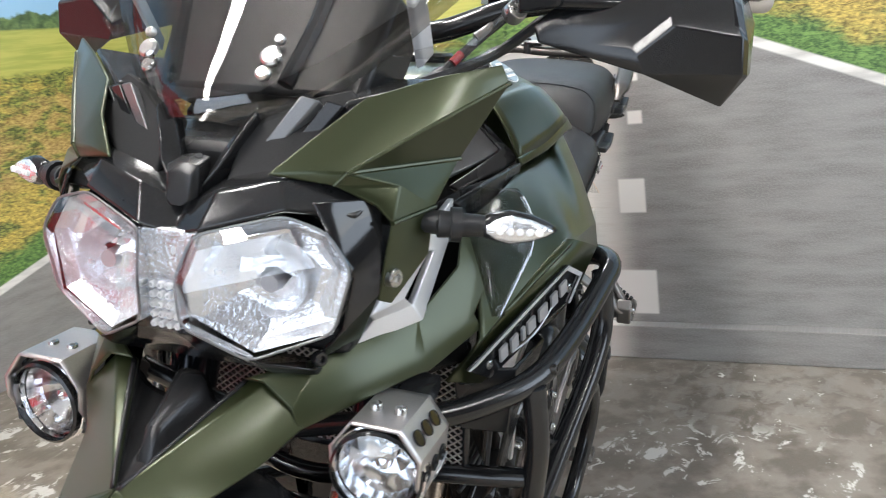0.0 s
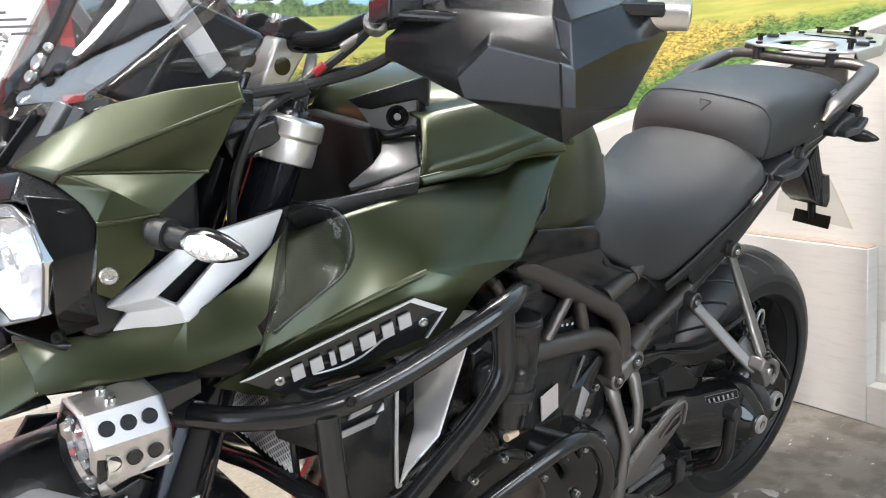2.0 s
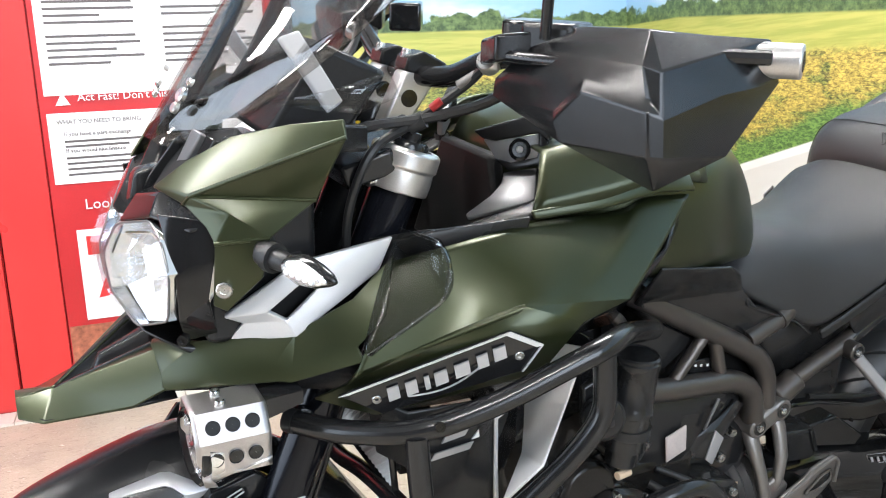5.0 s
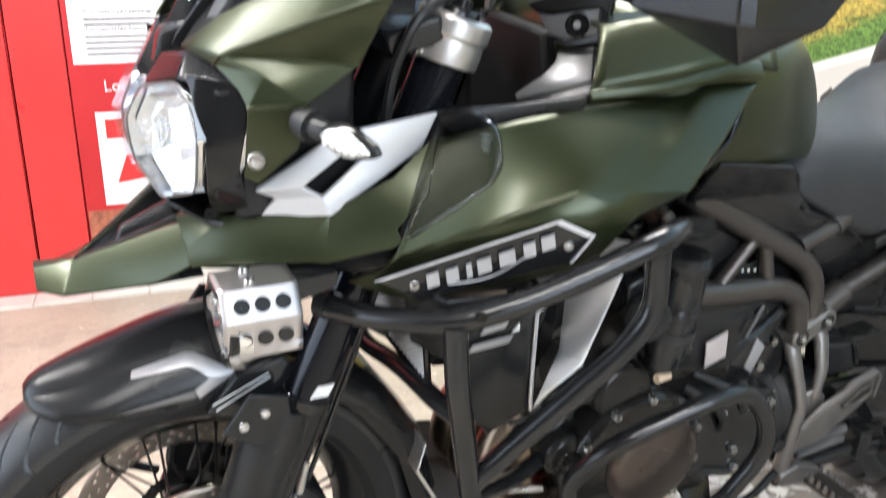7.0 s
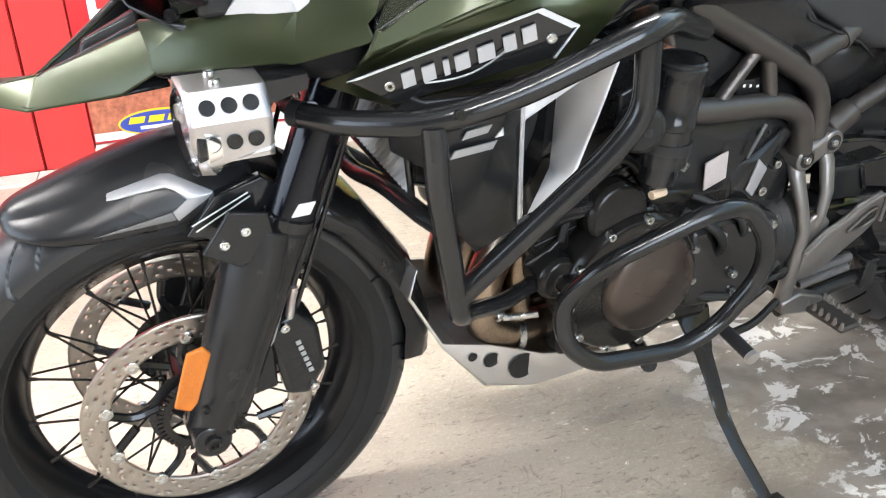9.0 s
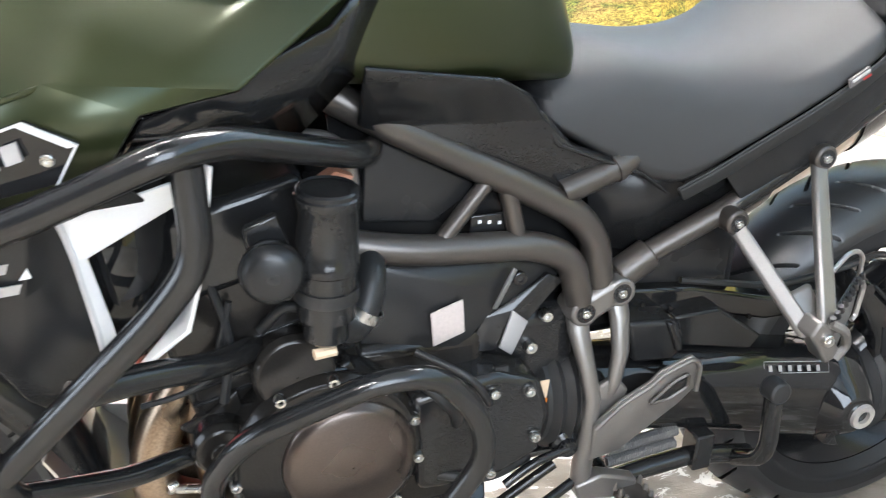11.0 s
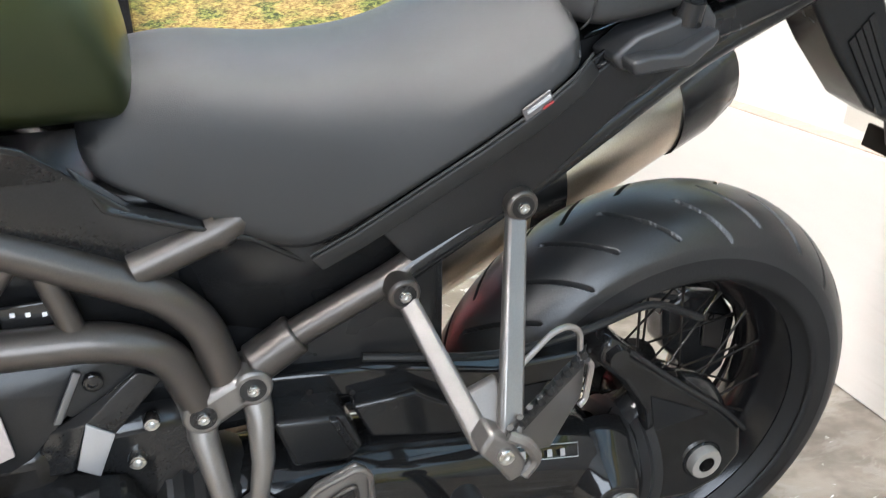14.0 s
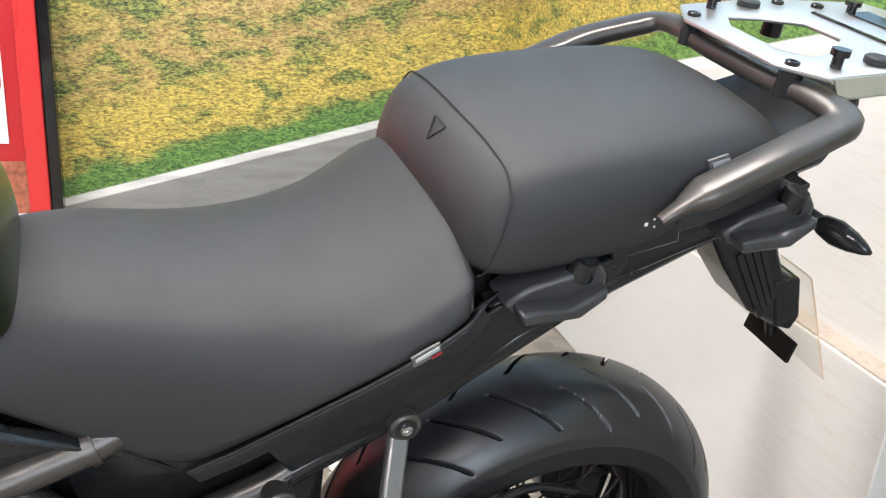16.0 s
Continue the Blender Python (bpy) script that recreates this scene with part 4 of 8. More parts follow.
# ---- nose: beak, headlamps, cowls ----
for s in (-1, 1):
    beak = [(-0.148, -0.012, 0.779), (-0.148, -0.030, 0.762), (-0.123, -0.050, 0.760), (-0.030, -0.091, 0.780), (0.004, -0.118, 0.808), (0.008, -0.082, 0.845), (0.010, -0.059, 0.843), (-0.106, -0.001, 0.780)]
    panel("beak_side", beak, [(0, 1, 2, 7), (7, 2, 3, 5), (3, 4, 5), (7, 5, 6)], GREEN, bike, s, 0.004, 0.0025, (0, -1, 0.6), "khaki green beak panel", 20)
    wing = [(0.002, -0.060, 0.847), (0.045, -0.116, 0.860), (0.090, -0.148, 0.868), (0.139, -0.174, 0.876), (0.200, -0.196, 0.915), (0.255, -0.183, 0.955), (0.002, -0.108, 0.824), (0.114, -0.181, 0.847), (0.131, -0.187, 0.841), (0.197, -0.217, 0.866),
            (0.228, -0.224, 0.900), (0.001, -0.115, 0.805), (0.116, -0.187, 0.826), (0.127, -0.193, 0.825), (0.203, -0.224, 0.849), (-0.002, -0.082, 0.849)]
    panel("beak_wing", wing, [(0, 1, 6, 15), (1, 2, 7, 6), (2, 3, 7), (3, 8, 7), (3, 4, 9, 8), (4, 5, 10, 9), (6, 7, 12, 11), (7, 8, 13, 12), (8, 9, 14, 13)], GREEN, bike, s, 0.004, 0.0025, (0, -1, 0.3), "khaki green side wing", 20)
    # silver blade with a slot
    o = [(0.066, -0.154, 0.898), (0.146, -0.173, 0.958), (0.190, -0.175, 0.964), (0.261, -0.169, 0.971), (0.242, -0.173, 0.934), (0.139, -0.181, 0.873), (0.072, -0.134, 0.860), (0.088, -0.150, 0.886)]
    i = [(0.111, -0.172, 0.904), (0.131, -0.172, 0.891), (0.178, -0.177, 0.934), (0.155, -0.180, 0.941)]
    panel("silver_blade", o + i, [(0, 1, 11, 8), (1, 2, 10, 11), (2, 3, 10), (3, 4, 10), (4, 5, 9, 10), (5, 6, 7, 9), (7, 8, 9), (7, 0, 8)], SILVER, bike, s, 0.008, 0.002, label="silver plastic blade with a slot", sharp=20)
    part("slot_floor", prism(sided([(0.100, -0.150, 0.910), (0.135, -0.148, 0.880), (0.185, -0.155, 0.930), (0.155, -0.158, 0.950)], s), (0, -0.004 * s, 0)), DULL, bike)
    # upper cowl
    c = [(0.014, -0.080, 1.033), (0.046, -0.112, 1.066), (0.089, -0.137, 1.094), (0.135, -0.190, 1.113), (0.176, -0.238, 1.124), (0.176, -0.246, 1.107), (0.041, -0.142, 1.035), (0.158, -0.206, 1.035), (0.036, -0.132, 1.024),
         (0.073, -0.178, 1.022), (0.051, -0.166, 1.007), (0.056, -0.179, 0.992), (0.109, -0.199, 0.998), (0.053, -0.168, 0.920), (0.066, -0.176, 0.914), (0.100, -0.198, 0.955), (0.028, -0.112, 1.036), (0.107, -0.194, 1.0715)]
    cw = panel("cowl", c, [(0, 16, 1), (1, 16, 6, 2), (2, 6, 17), (2, 17, 3), (3, 17, 5, 4), (0, 8, 6, 16), (6, 7, 5, 17), (6, 9, 12, 7), (6, 8, 9), (8, 10, 11, 9), (9, 11, 12), (11, 13, 14, 15, 12)], GREEN, bike, s, 0.004, 0.003, (-0.3, -1, 0.4), "khaki green headlamp cowl", 16)
    bolt(bike, sided([(0.064, -0.177, 0.940)], s)[0], (-0.3, s, 0.1), 0.009, 0.005, STEEL)
    # pressed ridges where the cowl's facets meet
    for k, ids in enumerate(((6, 17, 5), (6, 7), (11, 12), (8, 6))):
        part("cowl_ridge", tube(sided([c[j] for j in ids], s), 0.0024 if k < 3 else 0.0018, 0, 8), GREEN, cw)
    # black inner cheek beside the lamp
    ck = [(0.010, -0.125, 1.015), (0.062, -0.166, 1.012), (0.060, -0.168, 0.985), (0.048, -0.172, 0.930), (0.060, -0.150, 0.880), (0.030, -0.118, 0.862), (0.020, -0.150, 0.900), (0.018, -0.160, 0.950)]
    panel("lamp_cheek", ck, [(0, 1, 2, 7), (7, 2, 3, 6), (6, 3, 4, 5)], GLOSS, bike, s, 0.004, 0.002, (-0.5, -1, 0), "gloss black lamp cheek")
    bolt(bike, sided([(0.028, -0.122, 0.866)], s)[0], (-0.6, s, 0.2), 0.007, 0.005, GLOSS)
    # lower black keel under the wing
    kl = [(0.004, -0.106, 0.800), (0.117, -0.172, 0.824), (0.200, -0.206, 0.842), (0.240, -0.205, 0.795), (0.120, -0.140, 0.795), (0.020, -0.080, 0.785)]
    panel("inner_fairing", kl, [(0, 1, 4, 5), (1, 2, 3, 4)], BLACK, bike, s, 0.004, 0.002)
# black middle of the beak
def trough_row(q):
    """One section across the black trough of the beak, from the lamps (0) to its tip (1)."""
    edge = Vector((0.006, -0.060, 0.846)).lerp(Vector((-0.105, -0.002, 0.781)), q)
    deep, rise = 0.034 * (1 - q) ** 0.6, 0.030 * max(0.0, min(1.0, (0.68 - q) / 0.10))
    out = []
    for k in range(-10, 11):
        v = k / 10
        out.append((edge.x + 0.004 * (1 - v * v), -edge.y * v, edge.z - deep * (1 - abs(v) ** 5) + rise * max(0.0, 1 - (abs(v) / 0.42) ** 4) * (1 - 0.3 * q)))
    return out


part("beak_recess", loft([trough_row(k / 16) for k in range(17)], closed=False), BLACK, bike, "black plastic beak centre with a raised tongue", solid=0.003, sharp=40)
panel("beak_under", [(-0.140, -0.03, 0.762), (-0.120, -0.048, 0.758), (-0.030, -0.087, 0.776), (0.02, -0.10, 0.785), (0.02, 0.10, 0.785), (-0.030, 0.087, 0.776), (-0.120, 0.048, 0.758), (-0.140, 0.03, 0.762)], [(0, 1, 6, 7), (1, 2, 5, 6), (2, 3, 4, 5)], BLACK, bike, -1, 0.004, 0.0, (0, 0, -1))
panel("beak_ridge", [(-0.148, -0.012, 0.779), (-0.106, 0.0, 0.7802), (-0.148, 0.012, 0.779), (-0.148, -0.030, 0.762), (-0.148, 0.030, 0.762)], [(0, 1, 2), (0, 2, 4, 3)], GREEN, bike, -1, 0.004, 0.002, (-0.3, 0, 1))


def headlamp(s):
    """One lobe of the twin headlamp: housing, bowls, bulbs and clear lens."""
    o = sided([(-0.020, -0.027, 0.981), (0.006, -0.100, 1.001), (0.010, -0.138, 0.990), (0.012, -0.160, 0.958), (0.010, -0.144, 0.900), (-0.014, -0.075, 0.872), (-0.033, -0.020, 0.902), (-0.037, -0.018, 0.945)], s)
    back = [(x + 0.075, y * 0.9, z) for x, y, z in o]
    shell = bmesh.new()
    a, b = [shell.verts.new(p) for p in o], [shell.verts.new(p) for p in back]
    for k in range(8):
        shell.faces.new((a[k], a[(k + 1) % 8], b[(k + 1) % 8], b[k]))
    shell.faces.new(b)
    house = part("headlamp", shell, CHROME, bike, "twin headlamp lobe with clear lens", sharp=25)
    mid = Vector((-0.030, 0, 0)) + sum((Vector(p) for p in o), Vector()) / 8
    lens = bmesh.new()
    vs, inn = [lens.verts.new(p) for p in o], [lens.verts.new(mid + (Vector(p) - mid) * 0.78 + Vector((-0.008, 0, 0))) for p in o]
    for k in range(8):
        lens.faces.new((vs[k], vs[(k + 1) % 8], inn[(k + 1) % 8], inn[k]))
    lens.faces.new(inn)
    clear_lens = part("lens", lens, LENS, house, "clear faceted lens", sharp=20, solid=0.0)
    clear_lens.visible_shadow = False
    part("lens_rim", tube([Vector(p) for p in o], 0.0014, 0.012, 6, closed=True), GREYPL, house)
    y = 0.092 * s
    rng = random.Random(7)
    n = 7
    facet = bmesh.new()
    hub_ = mid + Vector((0.052, 0, 0))
    grid_ = [[hub_ + (Vector(p) - mid) * (0.16 + 0.80 * k / n) + Vector((-0.040 * (k / n) ** 2 + rng.uniform(-0.006, 0.006), rng.uniform(-0.003, 0.003), rng.uniform(-0.003, 0.003))) for p in o] for k in range(n + 1)]
    vs = [[facet.verts.new(p) for p in row] for row in grid_]
    for k in range(n):
        for j in range(8):
            facet.faces.new((vs[k][j], vs[k][(j + 1) % 8], vs[k + 1][(j + 1) % 8], vs[k + 1][j]))
    part("reflector", facet, REFLECT, house, "bright faceted reflector", sharp=4)
    for cx, cy, cz, r in ((0.010, 0.084, 0.938, 0.032),):
        part("reflector_bowl", lathe([(r, 0.0), (r * 0.92, 0.014), (r * 0.70, 0.028), (r * 0.30, 0.036), (0.003, 0.037)], (cx, cy * s, cz), (1, 0.25 * s, 0), 14), REFLECT, house, sharp=4)
        part("bulb_shield", rod((cx - 0.002, cy * s, cz), (cx + 0.026, cy * s, cz), r * 0.26, r * 0.32, 14), GREYMET, house)
    part("brow_reflector", prism(sided([(-0.014, -0.050, 0.974), (0.006, -0.105, 0.988), (0.026, -0.108, 0.958), (0.016, -0.055, 0.955)], s), (0, 0, 0.004)), CHROME, house, bevel=0.001)
    return house


for s in (-1, 1):
    headlamp(s)
part("led_strip", prism([(-0.026, -0.026, 0.979), (-0.026, 0.026, 0.979), (-0.042, 0.020, 0.940), (-0.038, 0.019, 0.900), (-0.026, 0.030, 0.882), (-0.026, -0.030, 0.882), (-0.038, -0.019, 0.900), (-0.042, -0.020, 0.940)], (0.02, 0, 0)), LENS, bike, "clear centre lamp strip")
part("led_backing", prism([(-0.012, -0.030, 0.982), (-0.012, 0.030, 0.982), (-0.020, 0.020, 0.940), (-0.018, 0.020, 0.900), (-0.010, 0.036, 0.878), (-0.010, -0.036, 0.878), (-0.018, -0.020, 0.900), (-0.020, -0.020, 0.940)], (0.01, 0, 0)), REFLECT, bike, bevel=0.002)
for r in range(5):
    for c in range(4):
        bolt(bike, (-0.0235, -0.012 + 0.008 * c, 0.898 + 0.009 * r), (-1, 0, 0), 0.0032, 0.003, LABEL, "led")
half = [(-0.010, 0.0, 0.976), (-0.017, -0.030, 0.985), (0.006, -0.100, 1.005), (0.036, -0.154, 1.000), (0.014, 0.0, 1.000), (0.002, -0.038, 1.016), (0.018, -0.092, 1.028), (0.064, -0.160, 1.010), (0.045, 0.0, 1.012), (0.045, -0.045, 1.034), (0.060, -0.095, 1.046), (0.090, -0.150, 1.040)]
both = half + [(x, -y, z) for x, y, z in half]
quads = [(0, 1, 5, 4), (1, 2, 6, 5), (2, 3, 7, 6), (4, 5, 9, 8), (5, 6, 10, 9), (6, 7, 11, 10)]
panel("lamp_brow", both, quads + [tuple(v + 12 for v in q) for q in quads], SATIN, bike, -1, 0.006, 0.003, (-0.6, 0, 1), "satin black lamp brow", 28)
part("lamp_keel", prism([(-0.028, -0.03, 0.895), (-0.010, -0.085, 0.868), (0.020, -0.118, 0.858), (0.06, -0.12, 0.85), (0.06, 0.12, 0.85), (0.020, 0.118, 0.858), (-0.010, 0.085, 0.868), (-0.028, 0.03, 0.895)], (0.02, 0, -0.016)), SATIN, bike, bevel=0.003)
part("nose_core", block((0.115, 0, 0.955), (0.13, 0.28, 0.19)), BLACK, bike, bevel=0.01)
# sensor nose above the lamps, with arms to the screen
ns = part("screen_mount", loft([[(x, -w, z - h), (x - 0.004, -w * 0.5, z - h * 1.3), (x - 0.004, w * 0.5, z - h * 1.3), (x, w, z - h), (x + 0.004, w, z + h), (x + 0.006, 0, z + h * 1.2), (x + 0.004, -w, z + h)] for x, w, z, h in ((0.000, 0.012, 1.016, 0.012), (0.006, 0.016, 1.020, 0.014), (0.030, 0.014, 1.028, 0.011))]), BLACK, bike, "black plastic screen mount", bevel=0.002)
for s in (-1, 1):
    part("mount_arm", prism(sided([(0.010, -0.012, 1.012), (0.018, -0.030, 1.034), (0.046, -0.052, 1.078), (0.060, -0.046, 1.088), (0.040, -0.022, 1.045), (0.030, -0.010, 1.020)], s), (0.016, 0, -0.012)), SATIN, ns, bevel=0.003)
    for k in range(3):
        d = Vector((0.010 * k, -0.020 * k, -0.004 * k))
        slat = [Vector((0.040, -0.050, 1.040)) + d, Vector((0.046, -0.064, 1.040)) + d, Vector((0.066, -0.104, 1.092)) + d, Vector((0.060, -0.088, 1.096)) + d]
        part("mount_slat", prism(sided(slat, s), (0.012, 0, -0.008)), GREYPL if k == 0 else SATIN, ns, bevel=0.002)
    part("mount_plate", prism(sided([(0.020, -0.035, 1.020), (0.034, -0.090, 1.034), (0.085, -0.150, 1.075), (0.100, -0.120, 1.100), (0.060, -0.040, 1.080)], s), (0.02, 0, -0.02)), DULL, ns, bevel=0.003)

# ---- screen ----


def screen_row(v):
    """One level of the screen, from its foot (0) to its top (1)."""
    x0, z = 0.018 + 0.235 * v, 1.072 + 0.33 * v
    w = 0.055 + 0.172 * min(1.0, v * 2.2) ** 0.75 - 0.06 * max(0.0, v - 0.6)
    return [(x0 + (0.045 + 0.10 * v) * (k / 8) ** 2 + 0.006 * (1 - (k / 8) ** 2), w * k / 8 * 0.95, z - 0.012 * (k / 8) ** 2) for k in range(-8, 9)]


scr = part("windscreen", loft([screen_row(i / 12) for i in range(13)], closed=False), SMOKE, bike, "clear lightly smoked windscreen", solid=0.003, sharp=60)
scr.visible_shadow = False
for s in (-1, 1):
    for p, r in (((0.058, 0.062 * s, 1.126), 1.0), ((0.051, 0.058 * s, 1.112), 0.72), ((0.068, 0.066 * s, 1.140), 0.5)):
        part("screen_bolt", lathe([(0.004 * r, 0), (0.0095 * r, 0), (0.0095 * r, 0.004), (0.007 * r, 0.006), (0.001, 0.006)], p, (-0.8, 0.1 * s, 0.5), 18), STEEL, scr)
    part("screen_arm", tube([(0.085, 0.06 * s, 1.10), (0.130, 0.075 * s, 1.16), (0.170, 0.08 * s, 1.24)], 0.008, 0.03, 8), SATIN, scr)
    part("screen_strut", prism(sided([(0.138, -0.150, 1.192), (0.158, -0.156, 1.199), (0.206, -0.152, 1.124), (0.192, -0.146, 1.112)], s), (0, 0.008 * s, 0.004)), SILVER, bike, "silver screen strut", bevel=0.002)
    df = sided([(0.120, -0.150, 1.128), (0.170, -0.205, 1.145), (0.232, -0.225, 1.165), (0.245, -0.222, 1.140), (0.200, -0.215, 1.122)], s)
    ob = panel("deflector", sided(df, -1) if s < 0 else flip(df), [(0, 1, 4), (1, 2, 3, 4)], CLEAR, bike, s, 0.003, 0.0, label="small clear wind deflector")
    ob.visible_shadow = False
# dash behind the screen
part("dash", prism([(0.13, -0.115, 1.085), (0.20, -0.125, 1.185), (0.20, 0.125, 1.185), (0.13, 0.115, 1.085)], (0.075, 0, -0.035)), BLACK, bike, "black instrument dash", bevel=0.008)
part("dash_display", prism([(0.206, -0.10, 1.180), (0.272, -0.10, 1.148), (0.272, 0.10, 1.148), (0.206, 0.10, 1.180)], (0.001, 0, 0.003)), GLOSS, bike)
for s in (-1, 1):
    part("inner_cowl", prism(sided([(0.08, -0.12, 1.09), (0.17, -0.215, 1.115), (0.235, -0.16, 1.10), (0.20, -0.10, 1.10)], s), (0, 0, -0.03)), BLACK, bike, bevel=0.004)

# ---- indicators ----


def indicator(base, tip, parent=bike, lens=LENS):
    base, tip = Vector(base), Vector(tip)
    d = (tip - base).normalized()
    st = part("indicator", rod(base, base + d * 0.045, 0.013, 0.010, 14), RUBBER, parent, "black stalk indicator with clear lens", bevel=0.002)
    part("stalk_ring", rod(base + d * 0.012, base + d * 0.022, 0.016, None, 14), RUBBER, st)
    ahead = Vector((-1, 0, 0)) if lens is LENS else Vector((1, 0, 0))
    side = (ahead - d * d.dot(ahead)).normalized()
    up = d.cross(side)
    row = lambda h, a, b, off: [base + d * h + side * (off + a * math.cos(TAU * k / 16)) + up * b * math.sin(TAU * k / 16) for k in range(16)]
    prof = [(0.038, 0.009, 0.007), (0.048, 0.012, 0.013), (0.066, 0.013, 0.0165), (0.086, 0.011, 0.013), (0.102, 0.007, 0.007), (0.110, 0.002, 0.002)]
    part("body", loft([row(h, a, b, 0) for h, a, b in prof]), SATIN, st, sharp=60)
    inner = [(0.044, 0.004, 0.004), (0.052, 0.007, 0.0095), (0.066, 0.008, 0.013), (0.084, 0.007, 0.010), (0.098, 0.004, 0.005), (0.105, 0.001, 0.001)]
    part("lens", loft([row(h, a, b, 0.008) for h, a, b in inner]), REFLECT, st, "bright clear indicator lens", sharp=18)
    for k in range(5):
        part("led", rod(base + d * (0.056 + 0.009 * k) + side * 0.014, base + d * (0.056 + 0.009 * k) + side * 0.0172, 0.0038, 0.003, 10), LABEL if lens is LENS else AMBER, st)
    return st


for s in (-1, 1):
    part("stalk_mount", rod((0.115, 0.150 * s, 0.985), (0.100, 0.210 * s, 0.985), 0.012, 0.011, 12), RUBBER, bike)
    indicator((0.098, 0.205 * s, 0.985), (0.145, 0.315 * s, 0.981))

# ---- spot lamps with pierced guards ----


def spot_lamp(s):
    c = Vector((0.028, 0.182 * s, 0.768))
    d = Vector((-1, 0.10 * s, -0.02)).normalized()
    body = part("spot_lamp", lathe([(0.002, 0.06), (0.026, 0.058), (0.040, 0.03), (0.044, 0.0), (0.044, -0.012), (0.041, -0.014)], c, -d, 36), SATIN, bike, "round chrome spot lamp in a pierced guard")
    part("bezel", lathe([(0.039, -0.010), (0.0455, -0.010), (0.0455, 0.004), (0.041, 0.006), (0.039, -0.010)], c, d, 40), CHROME, body)
    part("bowl", lathe([(0.039, 0.0), (0.034, -0.016), (0.022, -0.030), (0.008, -0.036), (0.001, -0.037)], c, d, 24), CHROME, body, sharp=14)
    part("bulb", lathe([(0.008, -0.034), (0.009, -0.014), (0.006, -0.008), (0.001, -0.006)], c, d, 14), CHROME, body)
    clear_lens = part("lens", lathe([(0.001, 0.010), (0.020, 0.008), (0.040, 0.001)], c, d, 28), LENS, body)
    clear_lens.visible_shadow = False
    # guard: folded plate with two rows of black discs for holes over the top and outer side
    bm = bmesh.new()
    cross = [(-0.041, -0.030), (-0.044, 0.022), (-0.024, 0.049), (0.024, 0.049), (0.044, 0.022), (0.041, -0.030)]
    nx = 12
    pts = []
    for (ya, za), (yb, zb) in zip(cross, cross[1:]):
        for k in range(5):
            q = k / 5
            pts.append((ya + (yb - ya) * q, za + (zb - za) * q))
    pts.append(cross[-1])
    rings = [[bm.verts.new((c.x - 0.014 + 0.020 * max(0.0, -z) / 0.03 * (1 if i == 0 else 0) + 0.080 * i / nx, c.y - y * s, c.z + z + (0.022 * i / nx if z < -0.02 else 0.0))) for y, z in pts] for i in range(nx + 1)]
    for i in range(nx):
        for k in range(len(pts) - 1):
            bm.faces.new((rings[i][k], rings[i + 1][k], rings[i + 1][k + 1], rings[i][k + 1]))
    part("lamp_guard", bm, GUARD, body, "brushed aluminium lamp guard with black discs for drilled holes", solid=0.003, sharp=25)
    # each disc puts the dark of a drilled hole into gloss black
    hole = bm_mesh("guard_black_disc", lathe([(0.0002, 0.0), (0.0072, 0.0), (0.0080, 0.0012), (0.0080, -0.004)], (0, 0, 0), (0, 0, 1), 16), GLOSS)
    for i in range(3):
        for y, z, n in ((0.0345, 0.0350, (0, s, 0.74)), (0.0432, 0.002, (0, s, -0.06))):
            ob = new("guard_black_disc", hole)
            ob.parent = body
            nv = Vector(n).normalized()
            ob.matrix_local = Matrix.Translation(Vector((c.x + 0.006 + 0.021 * i, c.y + y * s, c.z + z)) + nv * 0.0012) @ nv.to_track_quat("Z", "Y").to_matrix().to_4x4()
    for dy in (-0.012, 0.012):
        bolt(body, (c.x + 0.020, c.y + dy, c.z + 0.050), (0, 0, 1), 0.006, 0.005)
    part("lamp_bracket", prism([(c.x + 0.03, c.y - 0.02, c.z + 0.02), (c.x + 0.055, c.y - 0.02, c.z + 0.02), (c.x + 0.11, c.y - 0.02 * 1, c.z + 0.035), (c.x + 0.11, c.y - 0.02, c.z + 0.05), (c.x + 0.03, c.y - 0.02, c.z + 0.045)], (0, 0.03, 0)), SATIN, body)


for s in (-1, 1):
    spot_lamp(s)


